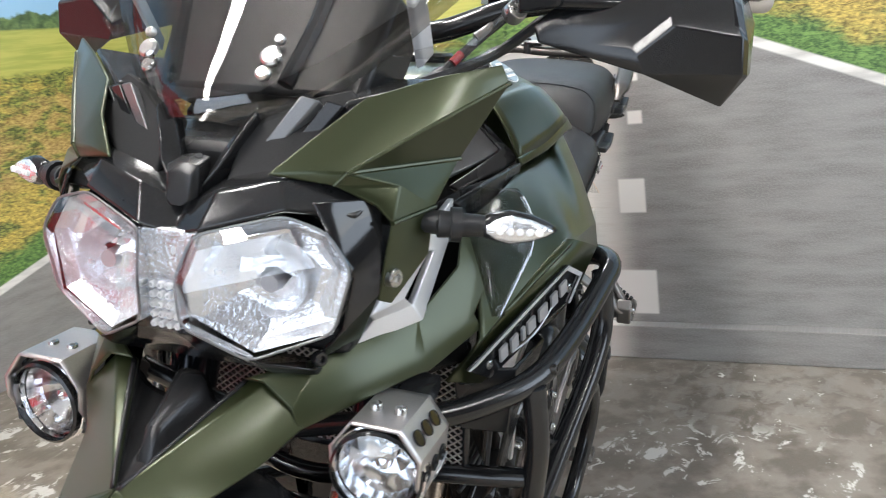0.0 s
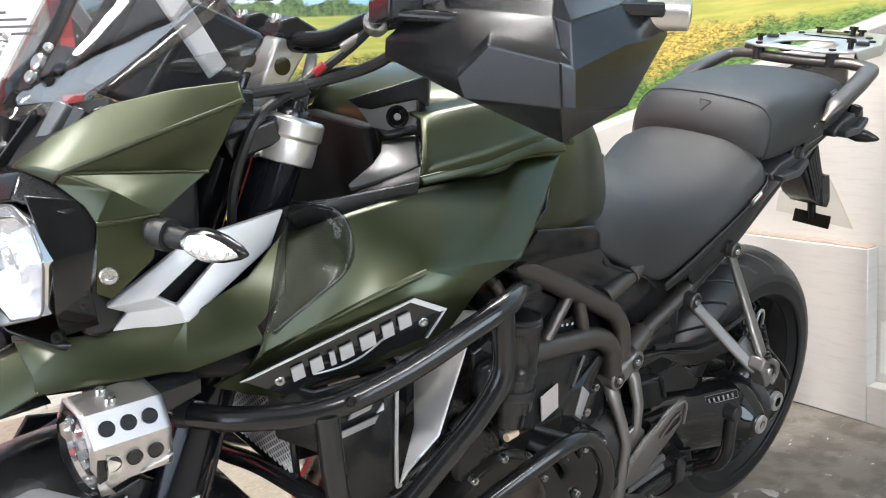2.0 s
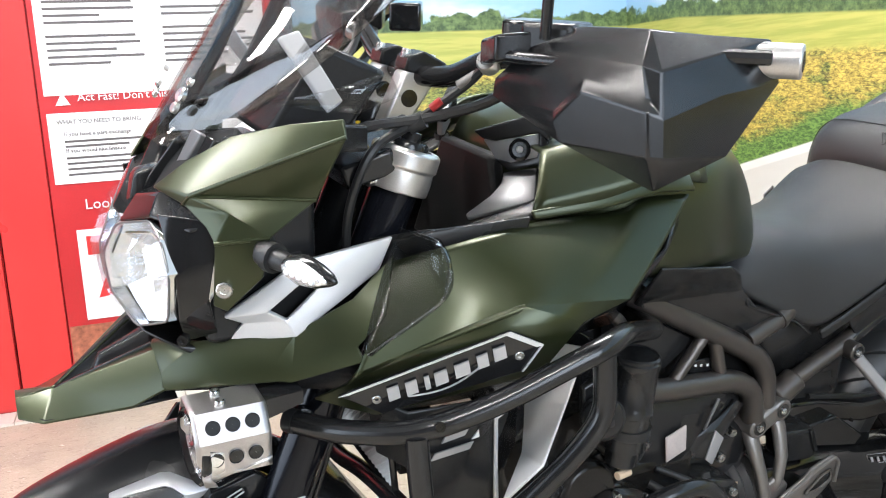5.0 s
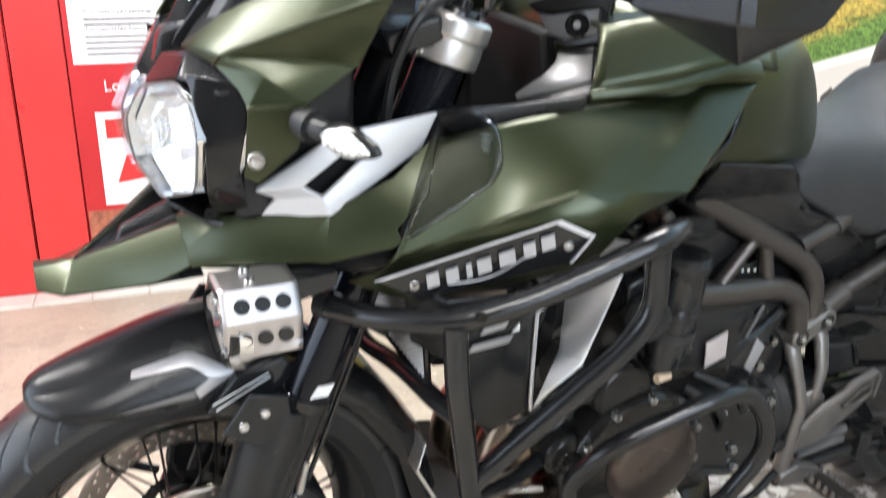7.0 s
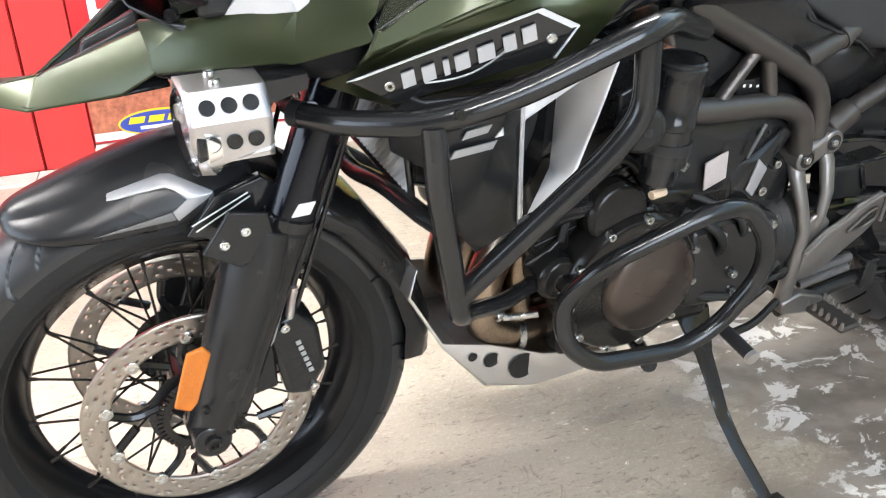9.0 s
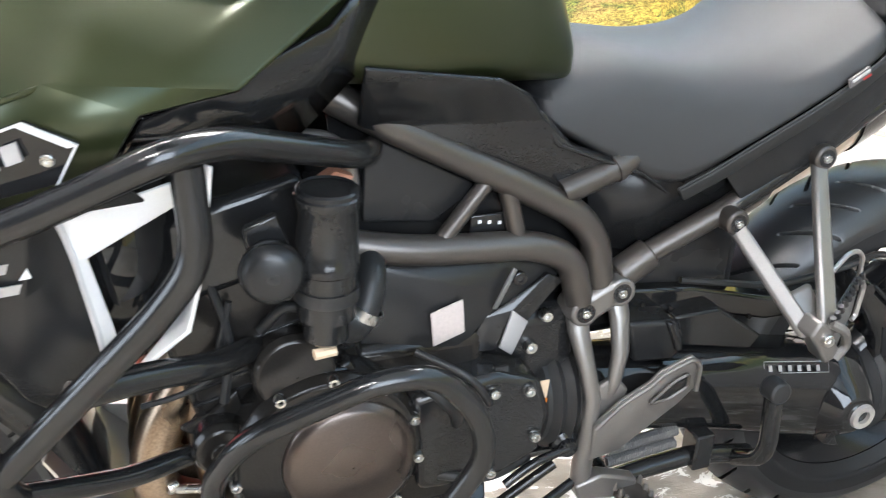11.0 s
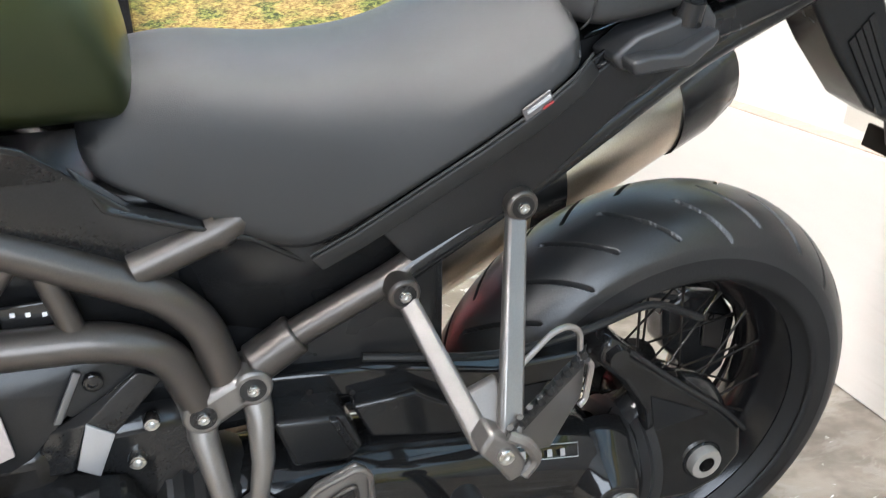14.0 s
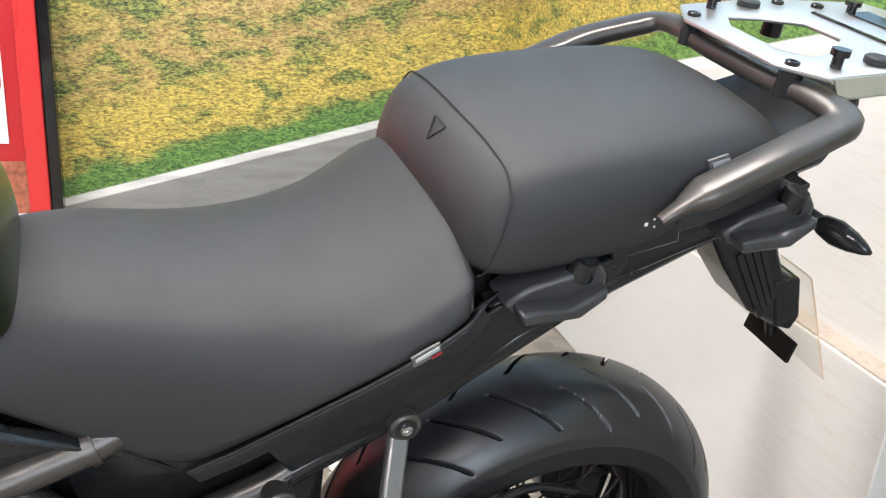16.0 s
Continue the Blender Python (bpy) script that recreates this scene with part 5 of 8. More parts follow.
# ---- handlebar, guards, mirrors, cables ----
BARS = [(0.350, 0.06, 1.135), (0.362, 0.11, 1.140), (0.372, 0.20, 1.175), (0.440, 0.33, 1.190), (0.528, 0.450, 1.192)]
half = [(x, -y, z) for x, y, z in BARS[::-1]]
bar = part("handlebar", tube(half + BARS, 0.0130, 0.06, 14), SATIN, bike, "black tapered handlebar")
for s in (-1, 1):
    part("grip", rod((0.440, 0.335 * s, 1.190), (0.520, 0.440 * s, 1.192), 0.018, 0.017, 18), RUBBER, bar)
    part("bar_end", rod((0.512, 0.432 * s, 1.1915), (0.538, 0.466 * s, 1.1925), 0.0165, None, 24), ALU, bar, "silver bar end weight", bevel=0.002)
    bolt(bar, (0.5375, 0.4655 * s, 1.1925), (0.6, 0.79 * s, 0.02), 0.010, 0.002, DARKMET)
    part("riser", prism([(0.288, 0.025 * s, 1.060), (0.330, 0.025 * s, 1.072), (0.372, 0.025 * s, 1.130), (0.352, 0.025 * s, 1.152), (0.325, 0.025 * s, 1.140)], (0, 0.030 * s, 0)), ALU, bar, "machined silver bar riser", bevel=0.004)
    # black plug just proud of the riser, for the dark inside its hole
    part("riser_black_plug", rod((0.332, 0.0245 * s, 1.108), (0.332, 0.0560 * s, 1.108), 0.011, None, 16), GLOSS, bar)
    part("riser_cap", prism([(0.325, 0.022 * s, 1.142), (0.378, 0.022 * s, 1.128), (0.384, 0.022 * s, 1.148), (0.352, 0.022 * s, 1.165), (0.330, 0.022 * s, 1.160)], (0, 0.036 * s, 0)), BLACK, bar, bevel=0.003)
    for k in (0, 1):
        bolt(bar, (0.334 + 0.034 * k, 0.040 * s, 1.160 - 0.008 * k), (0.2, 0, 1), 0.006, 0.007)
    # switch block and brake or clutch perch
    part("switch_block", block((0.405, 0.262 * s, 1.190), (0.055, 0.060, 0.050), Matrix.Rotation(-0.5 * s, 4, "Z")), BLACK, bar, bevel=0.006)
    part("lever_perch", prism([(0.345, 0.205 * s, 1.165), (0.385, 0.215 * s, 1.170), (0.395, 0.265 * s, 1.180), (0.335, 0.255 * s, 1.175)], (0, 0, 0.028)), SATIN, bar, bevel=0.004)
    part("lever", tube([(0.345, 0.235 * s, 1.180), (0.372, 0.310 * s, 1.180), (0.445, 0.415 * s, 1.184)], 0.007, 0.03, 10), SATIN, bar)
    part("fluid_box", block((0.434, 0.176 * s, 1.190), (0.046, 0.066, 0.040), Matrix.Rotation(-0.50 * s, 4, "Z")), GLOSS, bar, "black brake fluid reservoir", bevel=0.004)
    part("box_mark", lathe([(0.006, 0.0), (0.009, 0.0), (0.009, 0.0012), (0.006, 0.0012), (0.006, 0.0)], (0.4185, 0.192 * s, 1.190), (-0.88, 0.48 * s, 0), 18), ALU, bar)
    bolt(bar, (0.362, 0.198 * s, 1.166), (-0.6, 0.5 * s, 0.4), 0.013, 0.012, STEEL, "banjo_bolt")
    # hand guard
    gA = [(0.354, -0.223, 1.154), (0.347, -0.231, 1.137), (0.373, -0.258, 1.190), (0.405, -0.300, 1.214), (0.402, -0.413, 1.220), (0.381, -0.432, 1.190), (0.363, -0.372, 1.172), (0.384, -0.438, 1.163), (0.358, -0.332, 1.136),
          (0.356, -0.348, 1.108), (0.408, -0.430, 1.073), (0.380, -0.450, 1.112), (0.525, -0.438, 1.211), (0.530, -0.450, 1.172), (0.466, -0.458, 1.108), (0.455, -0.456, 1.165), (0.357, -0.375, 1.161), (0.378, -0.446, 1.152), (0.353, -0.339, 1.130),
          (0.450, -0.305, 1.210), (0.480, -0.405, 1.212), (0.390, -0.452, 1.148), (0.394, -0.455, 1.110), (0.396, -0.440, 1.186)]
    hg = panel("hand_guard", gA, [(0, 1, 8, 6, 2), (2, 6, 7, 5), (2, 5, 4, 3), (3, 4, 20, 19), (6, 16, 17, 7), (8, 18, 16, 6), (1, 9, 18, 8), (18, 9, 11, 17, 16), (9, 10, 11), (17, 11, 22, 21), (7, 17, 21), (5, 7, 21, 23), (4, 5, 23), (4, 23, 12, 20), (23, 15, 12), (23, 21, 15), (21, 22, 14, 15), (15, 14, 13), (15, 13, 12), (11, 10, 22), (22, 10, 14)], HANDBLK, bar, s, 0.005, 0.003, (-1, -0.7, 0), "black plastic hand guard", 14)
    part("guard_arm", tube(sided([(0.400, -0.300, 1.200), (0.420, -0.400, 1.196), (0.505, -0.458, 1.196)], s), 0.007, 0.03, 8), SATIN, bar)
    # mirror
    st = part("mirror", tube([(0.375, 0.285 * s, 1.200), (0.368, 0.300 * s, 1.290), (0.335, 0.36 * s, 1.400)], 0.006, 0.03, 10), SATIN, bar, "black mirror stem")
    ring = [(0.330, (0.37 + 0.085 * math.cos(a) * 1.1) * s, 1.425 + 0.05 * math.sin(a)) for a in [TAU * k / 20 for k in range(20)]]
    part("mirror_head", prism(ring, (-0.03, 0, 0)), BLACK, st, bevel=0.010, seg=3)
    part("mirror_glass", prism([(0.3305, y * 0.99, z) for x, y, z in [(0, (0.37 + 0.080 * math.cos(a) * 1.1) * s, 1.425 + 0.045 * math.sin(a)) for a in [TAU * k / 20 for k in range(20)]]], (0.001, 0, 0)), CHROME, st)
# clutch and brake lines, loom across the steering head
CABLES = [([(0.362, -0.195, 1.166), (0.355, -0.165, 1.140), (0.300, -0.120, 1.085), (0.240, -0.155, 1.075), (0.215, -0.140, 1.00), (0.220, -0.125, 0.90)], 0.0055),
          ([(0.405, -0.230, 1.165), (0.380, -0.180, 1.120), (0.310, -0.130, 1.095), (0.230, -0.120, 1.090), (0.180, -0.100, 1.04)], 0.0065),
          ([(0.362, 0.195, 1.166), (0.340, 0.150, 1.150), (0.270, 0.10, 1.12), (0.22, 0.05, 1.06), (0.21, 0.02, 0.95)], 0.0055),
          ([(0.405, 0.230, 1.165), (0.360, 0.150, 1.130), (0.27, 0.06, 1.12), (0.20, 0.0, 1.07)], 0.0065),
          ([(0.335, 0.10, 1.25), (0.315, 0.07, 1.16), (0.25, 0.02, 1.12), (0.19, 0.03, 1.08)], 0.005)]
for pts, r in CABLES:
    part("cable", tube(pts, r, 0.05, 8), RUBBER, bar)
part("cable_clip", rod((0.300, -0.124, 1.088), (0.315, -0.134, 1.097), 0.011, None, 10), RUBBER, bar)
part("cable_ferrule", rod((0.345, -0.160, 1.138), (0.358, -0.176, 1.152), 0.0058, 0.0050, 12), HANGER, bar)
part("red_sleeve", rod((0.320, -0.1415, 1.110), (0.330, -0.148, 1.120), 0.0052, None, 12), REDPL, bar)
part("yellow_tag", tube([(0.262, -0.06, 1.085), (0.252, -0.075, 1.05)], 0.003, 0, 6), YELLOW, bar)
part("ignition", lathe([(0.020, 0), (0.020, 0.03), (0.017, 0.034), (0.001, 0.034)], (0.300, 0, 1.065), (0.3, 0, 1), 20), SATIN, bike)

# ---- tank ----


def along_line(pts, q):
    """The point at a share q of a polyline's length, rounded between its corners."""
    v = [Vector(p) for p in pts]
    t = q * (len(v) - 1)
    i = min(int(t), len(v) - 2)
    f = t - i
    p0, p1, p2, p3 = v[max(i - 1, 0)], v[i], v[i + 1], v[min(i + 2, len(v) - 1)]
    return 0.5 * (2 * p1 + (p2 - p0) * f + (2 * p0 - 5 * p1 + 4 * p2 - p3) * f * f + (3 * p1 - p0 - 3 * p2 + p3) * f ** 3)


def shroud_mesh(up_edge, low_edge, plate, s, nu=36, nv=12):
    """The skin between two edges, bulging a little, with the badge plate stepped out below it."""
    bm = bmesh.new()
    rows = []
    for j in range(nv + 1):
        b = j / nv
        row = []
        for i in range(nu + 1):
            a = i / nu
            p = along_line(up_edge, a).lerp(along_line(low_edge, a), b)
            p.y -= 0.007 * math.sin(math.pi * b) * (0.5 + 0.5 * math.sin(math.pi * a))
            row.append(bm.verts.new(sided([p], s)[0]))
        rows.append(row)
    for j in range(nv):
        for i in range(nu):
            bm.faces.new((rows[j][i], rows[j][i + 1], rows[j + 1][i + 1], rows[j + 1][i]))
    pv = [bm.verts.new(p) for p in sided(plate, s)]
    bm.faces.new(pv)
    k = nu // 6
    edge = rows[-1]
    for a, b, p, q in ((0, k, 1, 2), (k, 3 * k, 2, 3)):
        n = b - a
        last = pv[p]
        for i in range(n):
            nxt = pv[q] if i == n - 1 else bm.verts.new(pv[p].co.lerp(pv[q].co, (i + 1) / n))
            bm.faces.new((edge[a + i], edge[a + i + 1], nxt, last))
            last = nxt
    bm.faces.new([edge[i] for i in range(3 * k, nu + 1)] + [pv[4], pv[3]])
    bmesh.ops.recalc_face_normals(bm, faces=bm.faces)
    if sum((f.normal.y * f.calc_area() for f in bm.faces)) * s < 0:
        bmesh.ops.reverse_faces(bm, faces=bm.faces)
    return bm


def tank_shape(x, top, w, mid, low):
    return [(x, 0, top), (x, w * 0.45, top - 0.006), (x, w * 0.72, top - 0.022), (x, w * 0.90, top - 0.052), (x, w, mid), (x, w * 0.97, (mid + low) / 2), (x, w * 0.90, low)]


TROWS = [(0.464, 1.042, 0.085, 0.985, 0.87), (0.484, 1.070, 0.138, 0.988, 0.86), (0.520, 1.084, 0.190, 0.990, 0.85), (0.580, 1.092, 0.211, 0.990, 0.845), (0.660, 1.088, 0.212, 0.980, 0.840),
         (0.720, 1.080, 0.204, 0.962, 0.836), (0.780, 1.064, 0.182, 0.940, 0.832), (0.830, 1.040, 0.155, 0.920, 0.828), (0.872, 1.003, 0.130, 0.900, 0.824), (0.902, 0.955, 0.108, 0.880, 0.820), (0.922, 0.900, 0.090, 0.855, 0.815)]
tank = part("fuel_tank", loft(half_loft(TROWS, tank_shape)), GREEN, bike, "khaki green fuel tank", sharp=50)
tank.modifiers.new("smooth", "SUBSURF").levels = 2
tank.modifiers["smooth"].render_levels = 2
part("filler_cap", lathe([(0.045, -0.01), (0.045, 0.006), (0.040, 0.010), (0.001, 0.010)], (0.62, 0, 1.090), (0.02, 0, 1), 28), SATIN, tank)
for s in (-1, 1):
    # side shroud: a smooth upper skin, a raised plate for the badge and a facet turned down behind it
    up_edge = [(0.252, -0.186, 0.948), (0.310, -0.200, 0.962), (0.378, -0.203, 0.972), (0.442, -0.199, 0.977), (0.554, -0.203, 0.979), (0.592, -0.206, 0.992), (0.664, -0.207, 0.990)]
    low_edge = [(0.192, -0.228, 0.840), (0.254, -0.241, 0.862), (0.310, -0.257, 0.886), (0.375, -0.275, 0.909), (0.420, -0.282, 0.906), (0.465, -0.287, 0.902), (0.514, -0.289, 0.898)]
    plate = [(0.150, -0.2056, 0.806), (0.184, -0.2181, 0.822), (0.254, -0.2447, 0.863), (0.370, -0.2864, 0.911), (0.436, -0.3047, 0.888), (0.405, -0.2894, 0.838), (0.372, -0.2770, 0.818), (0.215, -0.2233, 0.780)]
    part("side_shroud", shroud_mesh(up_edge, low_edge, plate, s), GREEN, bike, "khaki green side shroud", solid=0.004, sharp=24)
    # badge: black plate with bright rim, block shapes and a swoosh
    b = sided([(0.174, -0.2150, 0.812), (0.354, -0.2790, 0.884), (0.392, -0.2890, 0.866), (0.373, -0.2800, 0.832), (0.222, -0.2270, 0.785)], s)
    up = Vector((-0.299, 0.949 * s, -0.104)).normalized()
    bd = part("badge", prism([Vector(p) + up * 0.001 for p in b], up * 0.004), GLOSS, bike, "gloss black badge plate with bright lettering shapes", bevel=0.001)
    cb = [Vector(p) + up * 0.006 for p in b]
    ctr = sum(cb, Vector()) / 5
    bm = bmesh.new()
    for p, q, wd in ((cb[0], cb[1], 0.075), (cb[1], cb[2], 0.085), (cb[2], cb[3], 0.03)):
        prism([p, q, q + (ctr - q) * wd, p + (ctr - p) * wd], up * 0.002, bm)
    part("badge_rim", bm, SILVER, bd, "bright badge rim")
    along = (cb[1] - cb[0]).normalized()
    rise = (Vector((0, 0, 1)) - along * along.z).normalized()
    org = cb[0] + along * 0.050 - rise * 0.017
    slots = (0.0, 0.021, 0.043, 0.055, 0.079, 0.106, 0.126)
    wid = (0.018, 0.018, 0.008, 0.020, 0.023, 0.017, 0.019)
    for x, wd in zip(slots, wid):
        sag = 0.006 * ((x - 0.066) / 0.066) ** 2
        p = org + along * x - rise * (0.0125 - 0.5 * sag)
        q = [p, p + along * wd * 0.76, p + along * (wd * 0.76 + 0.0025) + rise * 0.0150, p + along * 0.0025 + rise * 0.0150]
        part("badge_shape", prism(q, up * 0.003), GREYMET, bd, "silver block shape")
    arc = [org + along * (0.022 + 0.095 * k / 10) - rise * (0.012 + 0.010 * math.sin(math.pi * k / 10) - 0.006 * k / 10) + up * 0.002 for k in range(11)]
    part("badge_swoosh", tube(arc, 0.0011, 0, 6), GREYMET, bd)
    for p in ((0.215, -0.2270, 0.805), (0.367, -0.2800, 0.852)):
        bolt(bd, Vector(sided([p], s)[0]) + up * 0.004, up, 0.0055, 0.003)
    panel("shroud_lower", [(0.180, -0.208, 0.790), (0.215, -0.2215, 0.781), (0.372, -0.2745, 0.819), (0.405, -0.2870, 0.839), (0.432, -0.262, 0.800), (0.350, -0.244, 0.786), (0.230, -0.212, 0.770)], [(0, 1, 6), (1, 2, 5, 6), (2, 3, 4, 5)], BLACK, bike, s, 0.004, 0.0015, (0, -1, -0.4), "black underside of the shroud")
    # black tank bracket plates in front of the tank
    sk = [(0.440, -0.290, 0.876), (0.500, -0.278, 0.895), (0.600, -0.248, 0.934), (0.652, -0.206, 0.978), (0.660, -0.200, 0.950), (0.636, -0.186, 0.878), (0.570, -0.188, 0.815), (0.500, -0.205, 0.820), (0.420, -0.240, 0.836)]
    panel("tank_skirt", sk, [(0, 1, 7, 8), (1, 2, 6, 7), (2, 5, 6), (2, 3, 4, 5)], SATIN, bike, s, 0.005, 0.0, label="black plastic tank skirt")
    out = Vector((-0.75, -0.60, 0.25)).normalized()
    bp = [(0.443, -0.080, 1.051), (0.480, -0.126, 1.067), (0.478, -0.130, 1.037), (0.455, -0.102, 1.026), (0.442, -0.084, 1.029), (0.433, -0.066, 1.052)]
    tb = panel("tank_bracket", bp, [(0, 1, 2, 3, 4), (5, 0, 4)], GREYMET, bike, s, 0.008, 0.0015, tuple(out), "silver-grey tank bracket with a recessed screw")
    seat_ = Vector(sided([Vector((0.464, -0.109, 1.044)) + out * 0.0015], s)[0])
    axis = Vector(sided([out], s)[0])
    part("screw_recess", lathe([(0.0145, 0.0), (0.0145, 0.0022), (0.0115, 0.0030), (0.0100, 0.0008), (0.0001, 0.0008)], seat_, axis, 24), GLOSS, tb)
    part("bracket_screw", lathe([(0.0046, 0.0), (0.0046, 0.0012), (0.0040, 0.0016), (0.0026, 0.0016), (0.0022, 0.0004), (0.0001, 0.0004)], seat_ + axis * 0.0008, axis, 18), STEEL, tb)
    rim = [Vector(p) + out * 0.005 for p in ((0.442, -0.084, 1.029), (0.455, -0.102, 1.026), (0.478, -0.130, 1.037), (0.481, -0.130, 1.066), (0.487, -0.138, 1.056), (0.483, -0.139, 1.022), (0.476, -0.130, 1.027), (0.454, -0.103, 1.015))]
    panel("bracket_rim", rim, [(0, 1, 7), (1, 2, 6, 7), (2, 3, 4, 5, 6)], SATIN, tb, s, 0.012, 0.002, tuple(out), "black bracket rim")
    hood = [Vector(p) + out * 0.003 for p in ((0.425, -0.054, 1.061), (0.433, -0.066, 1.052), (0.443, -0.080, 1.051), (0.480, -0.126, 1.067), (0.487, -0.138, 1.058), (0.492, -0.136, 1.098), (0.480, -0.121, 1.092))]
    panel("bracket_hood", hood, [(0, 1, 2, 3, 6), (3, 4, 5, 6)], BLACK, tb, s, 0.016, 0.003, tuple(out), "black bracket hood")
    pl = [(0.449, -0.095, 1.013), (0.480, -0.124, 1.023), (0.453, -0.166, 0.995), (0.443, -0.162, 0.990), (0.385, -0.118, 0.965), (0.385, -0.112, 0.969), (0.422, -0.113, 0.991), (0.439, -0.107, 1.003)]
    panel("tank_bracket_lower", pl, [(0, 1, 2, 7), (7, 2, 3, 6), (6, 3, 4, 5)], GREYPL, bike, s, 0.006, 0.002, (-0.6, -0.7, 0.3), "silver-grey lower bracket plate")
    pe = [(0.480, -0.124, 1.024), (0.488, -0.138, 1.022), (0.452, -0.190, 0.990), (0.443, -0.192, 0.984), (0.372, -0.140, 0.955), (0.372, -0.126, 0.960), (0.443, -0.164, 0.991), (0.453, -0.168, 0.996)]
    panel("bracket_edge", pe, [(0, 1, 2, 7), (7, 2, 3, 6), (6, 3, 4, 5)], BLACK, bike, s, 0.010, 0.003, (-0.6, -0.7, 0.3))
    fi = [(0.240, -0.150, 0.965), (0.300, -0.172, 0.975), (0.425, -0.190, 0.972), (0.420, -0.190, 0.900), (0.330, -0.180, 0.880), (0.235, -0.165, 0.880)]
    panel("shroud_inner", fi, [(0, 1, 4, 5), (1, 2, 3, 4)], DULL, bike, s, 0.004, 0.0, label="black inner shroud")
    rl = [(0.425, -0.204, 0.986), (0.300, -0.190, 0.978), (0.258, -0.172, 0.966), (0.270, -0.182, 0.952), (0.420, -0.204, 0.966)]
    panel("shroud_lip", rl, [(0, 1, 4), (1, 2, 3, 4)], BLACK, bike, s, 0.008, 0.003)
    cr = [(0.425, -0.201, 0.992), (0.520, -0.213, 1.001), (0.600, -0.2225, 1.022), (0.657, -0.212, 1.018), (0.660, -0.224, 0.999), (0.600, -0.2255, 1.003), (0.520, -0.2175, 0.988), (0.430, -0.204, 0.981)]
    panel("tank_crease", cr, [(0, 1, 6, 7), (1, 2, 5, 6), (2, 3, 4, 5)], GREEN, bike, s, 0.006, 0.003, label="raised crease along the tank side")
    # flat flank of the tank above its crease
    foot = [(0.428, -0.200, 0.990), (0.520, -0.2145, 1.000), (0.600, -0.2240, 1.018), (0.702, -0.1990, 1.000)]
    head = [(0.466, -0.150, 1.050), (0.525, -0.172, 1.060), (0.600, -0.180, 1.063), (0.706, -0.166, 1.042)]
    tuck = [(0.474, -0.110, 1.052), (0.525, -0.145, 1.066), (0.600, -0.154, 1.068), (0.710, -0.140, 1.048)]
    flank = [[along_line(row, k / 12) for k in range(13)] for row in (foot, head, tuck)]
    rows_ = [[a.lerp(b, j / 4) + Vector((0, -0.004 * math.sin(math.pi * j / 4), 0)) for a, b in zip(flank[0], flank[1])] for j in range(4)] + [flank[1], flank[2]]
    part("tank_flank", loft([sided(row, s) for row in rows_], closed=False), GREEN, bike, "khaki green flat tank flank", solid=0.004, sharp=50)
    # clear knee deflector
    inner = [(0.270, -0.172, 0.980), (0.250, -0.184, 0.960), (0.224, -0.208, 0.922), (0.194, -0.238, 0.868)]
    outer = [(0.286, -0.233, 0.982), (0.294, -0.247, 0.960), (0.284, -0.255, 0.920), (0.198, -0.243, 0.866)]
    strips = [[along_line(inner, k / 14).lerp(along_line(outer, k / 14), j / 6) + Vector((0.006, -0.004, 0)) * math.sin(math.pi * j / 6) for k in range(15)] for j in range(7)]
    ob = part("knee_deflector", loft([sided(row, s) for row in strips], closed=False), SHADETINT, bike, "clear plastic wind deflector", solid=0.003, sharp=70)
    ob.visible_shadow = False
    part("deflector_edge", tube(sided([inner[0]] + outer, s), 0.0022, 0.012, 6), LENS, bike)
sticker = [(0.580 + 0.034 * math.cos(a) * 1.1, -0.130 + 0.0215 * math.sin(a), 1.078 + 0.0155 * math.sin(a)) for a in [TAU * k / 16 for k in range(16)]]
stn = Vector((0.0, -0.585, 0.811))
mid_ = sum((Vector(p) for p in sticker), Vector()) / 16
part("sticker", prism([mid_ + (Vector(p) - mid_) * 0.92 + stn * 0.006 for p in sticker], stn * 0.001), LABEL, tank, "small round blue-grey sticker with white lettering")
part("sticker_field", prism([mid_ + (Vector(p) - mid_) * 0.85 + stn * 0.0066 for p in sticker], stn * 0.001), STICKER, tank)
sx, sy = Vector((1, 0.0, 0.0)), Vector((0, 0.811, 0.585))
place = Matrix((sx, sy, stn)).transposed().to_4x4()
place.translation = mid_ + stn * 0.0082 - sx * 0.027 - sy * 0.006
text_mesh("sticker_lettering", "CHALLENGE", 0.0105, LABEL, place, tank, 0.0003)
part("sticker_band", prism([mid_ + stn * 0.008 + sx * a + sy * b for a, b in ((-0.020, -0.014), (0.020, -0.014), (0.020, -0.010), (-0.020, -0.010))], stn * 0.0004), LABEL, tank)
part("sticker_band", prism([mid_ + stn * 0.008 + sx * a + sy * b for a, b in ((-0.014, 0.010), (0.014, 0.010), (0.014, 0.014), (-0.014, 0.014))], stn * 0.0004), LABEL, tank)

part("tank_front", prism([(0.430, -0.140, 0.870), (0.440, -0.070, 1.030), (0.440, 0.070, 1.030), (0.430, 0.140, 0.870)], (0.022, 0, 0)), DULL, bike, "black panel ahead of the tank", bevel=0.006)
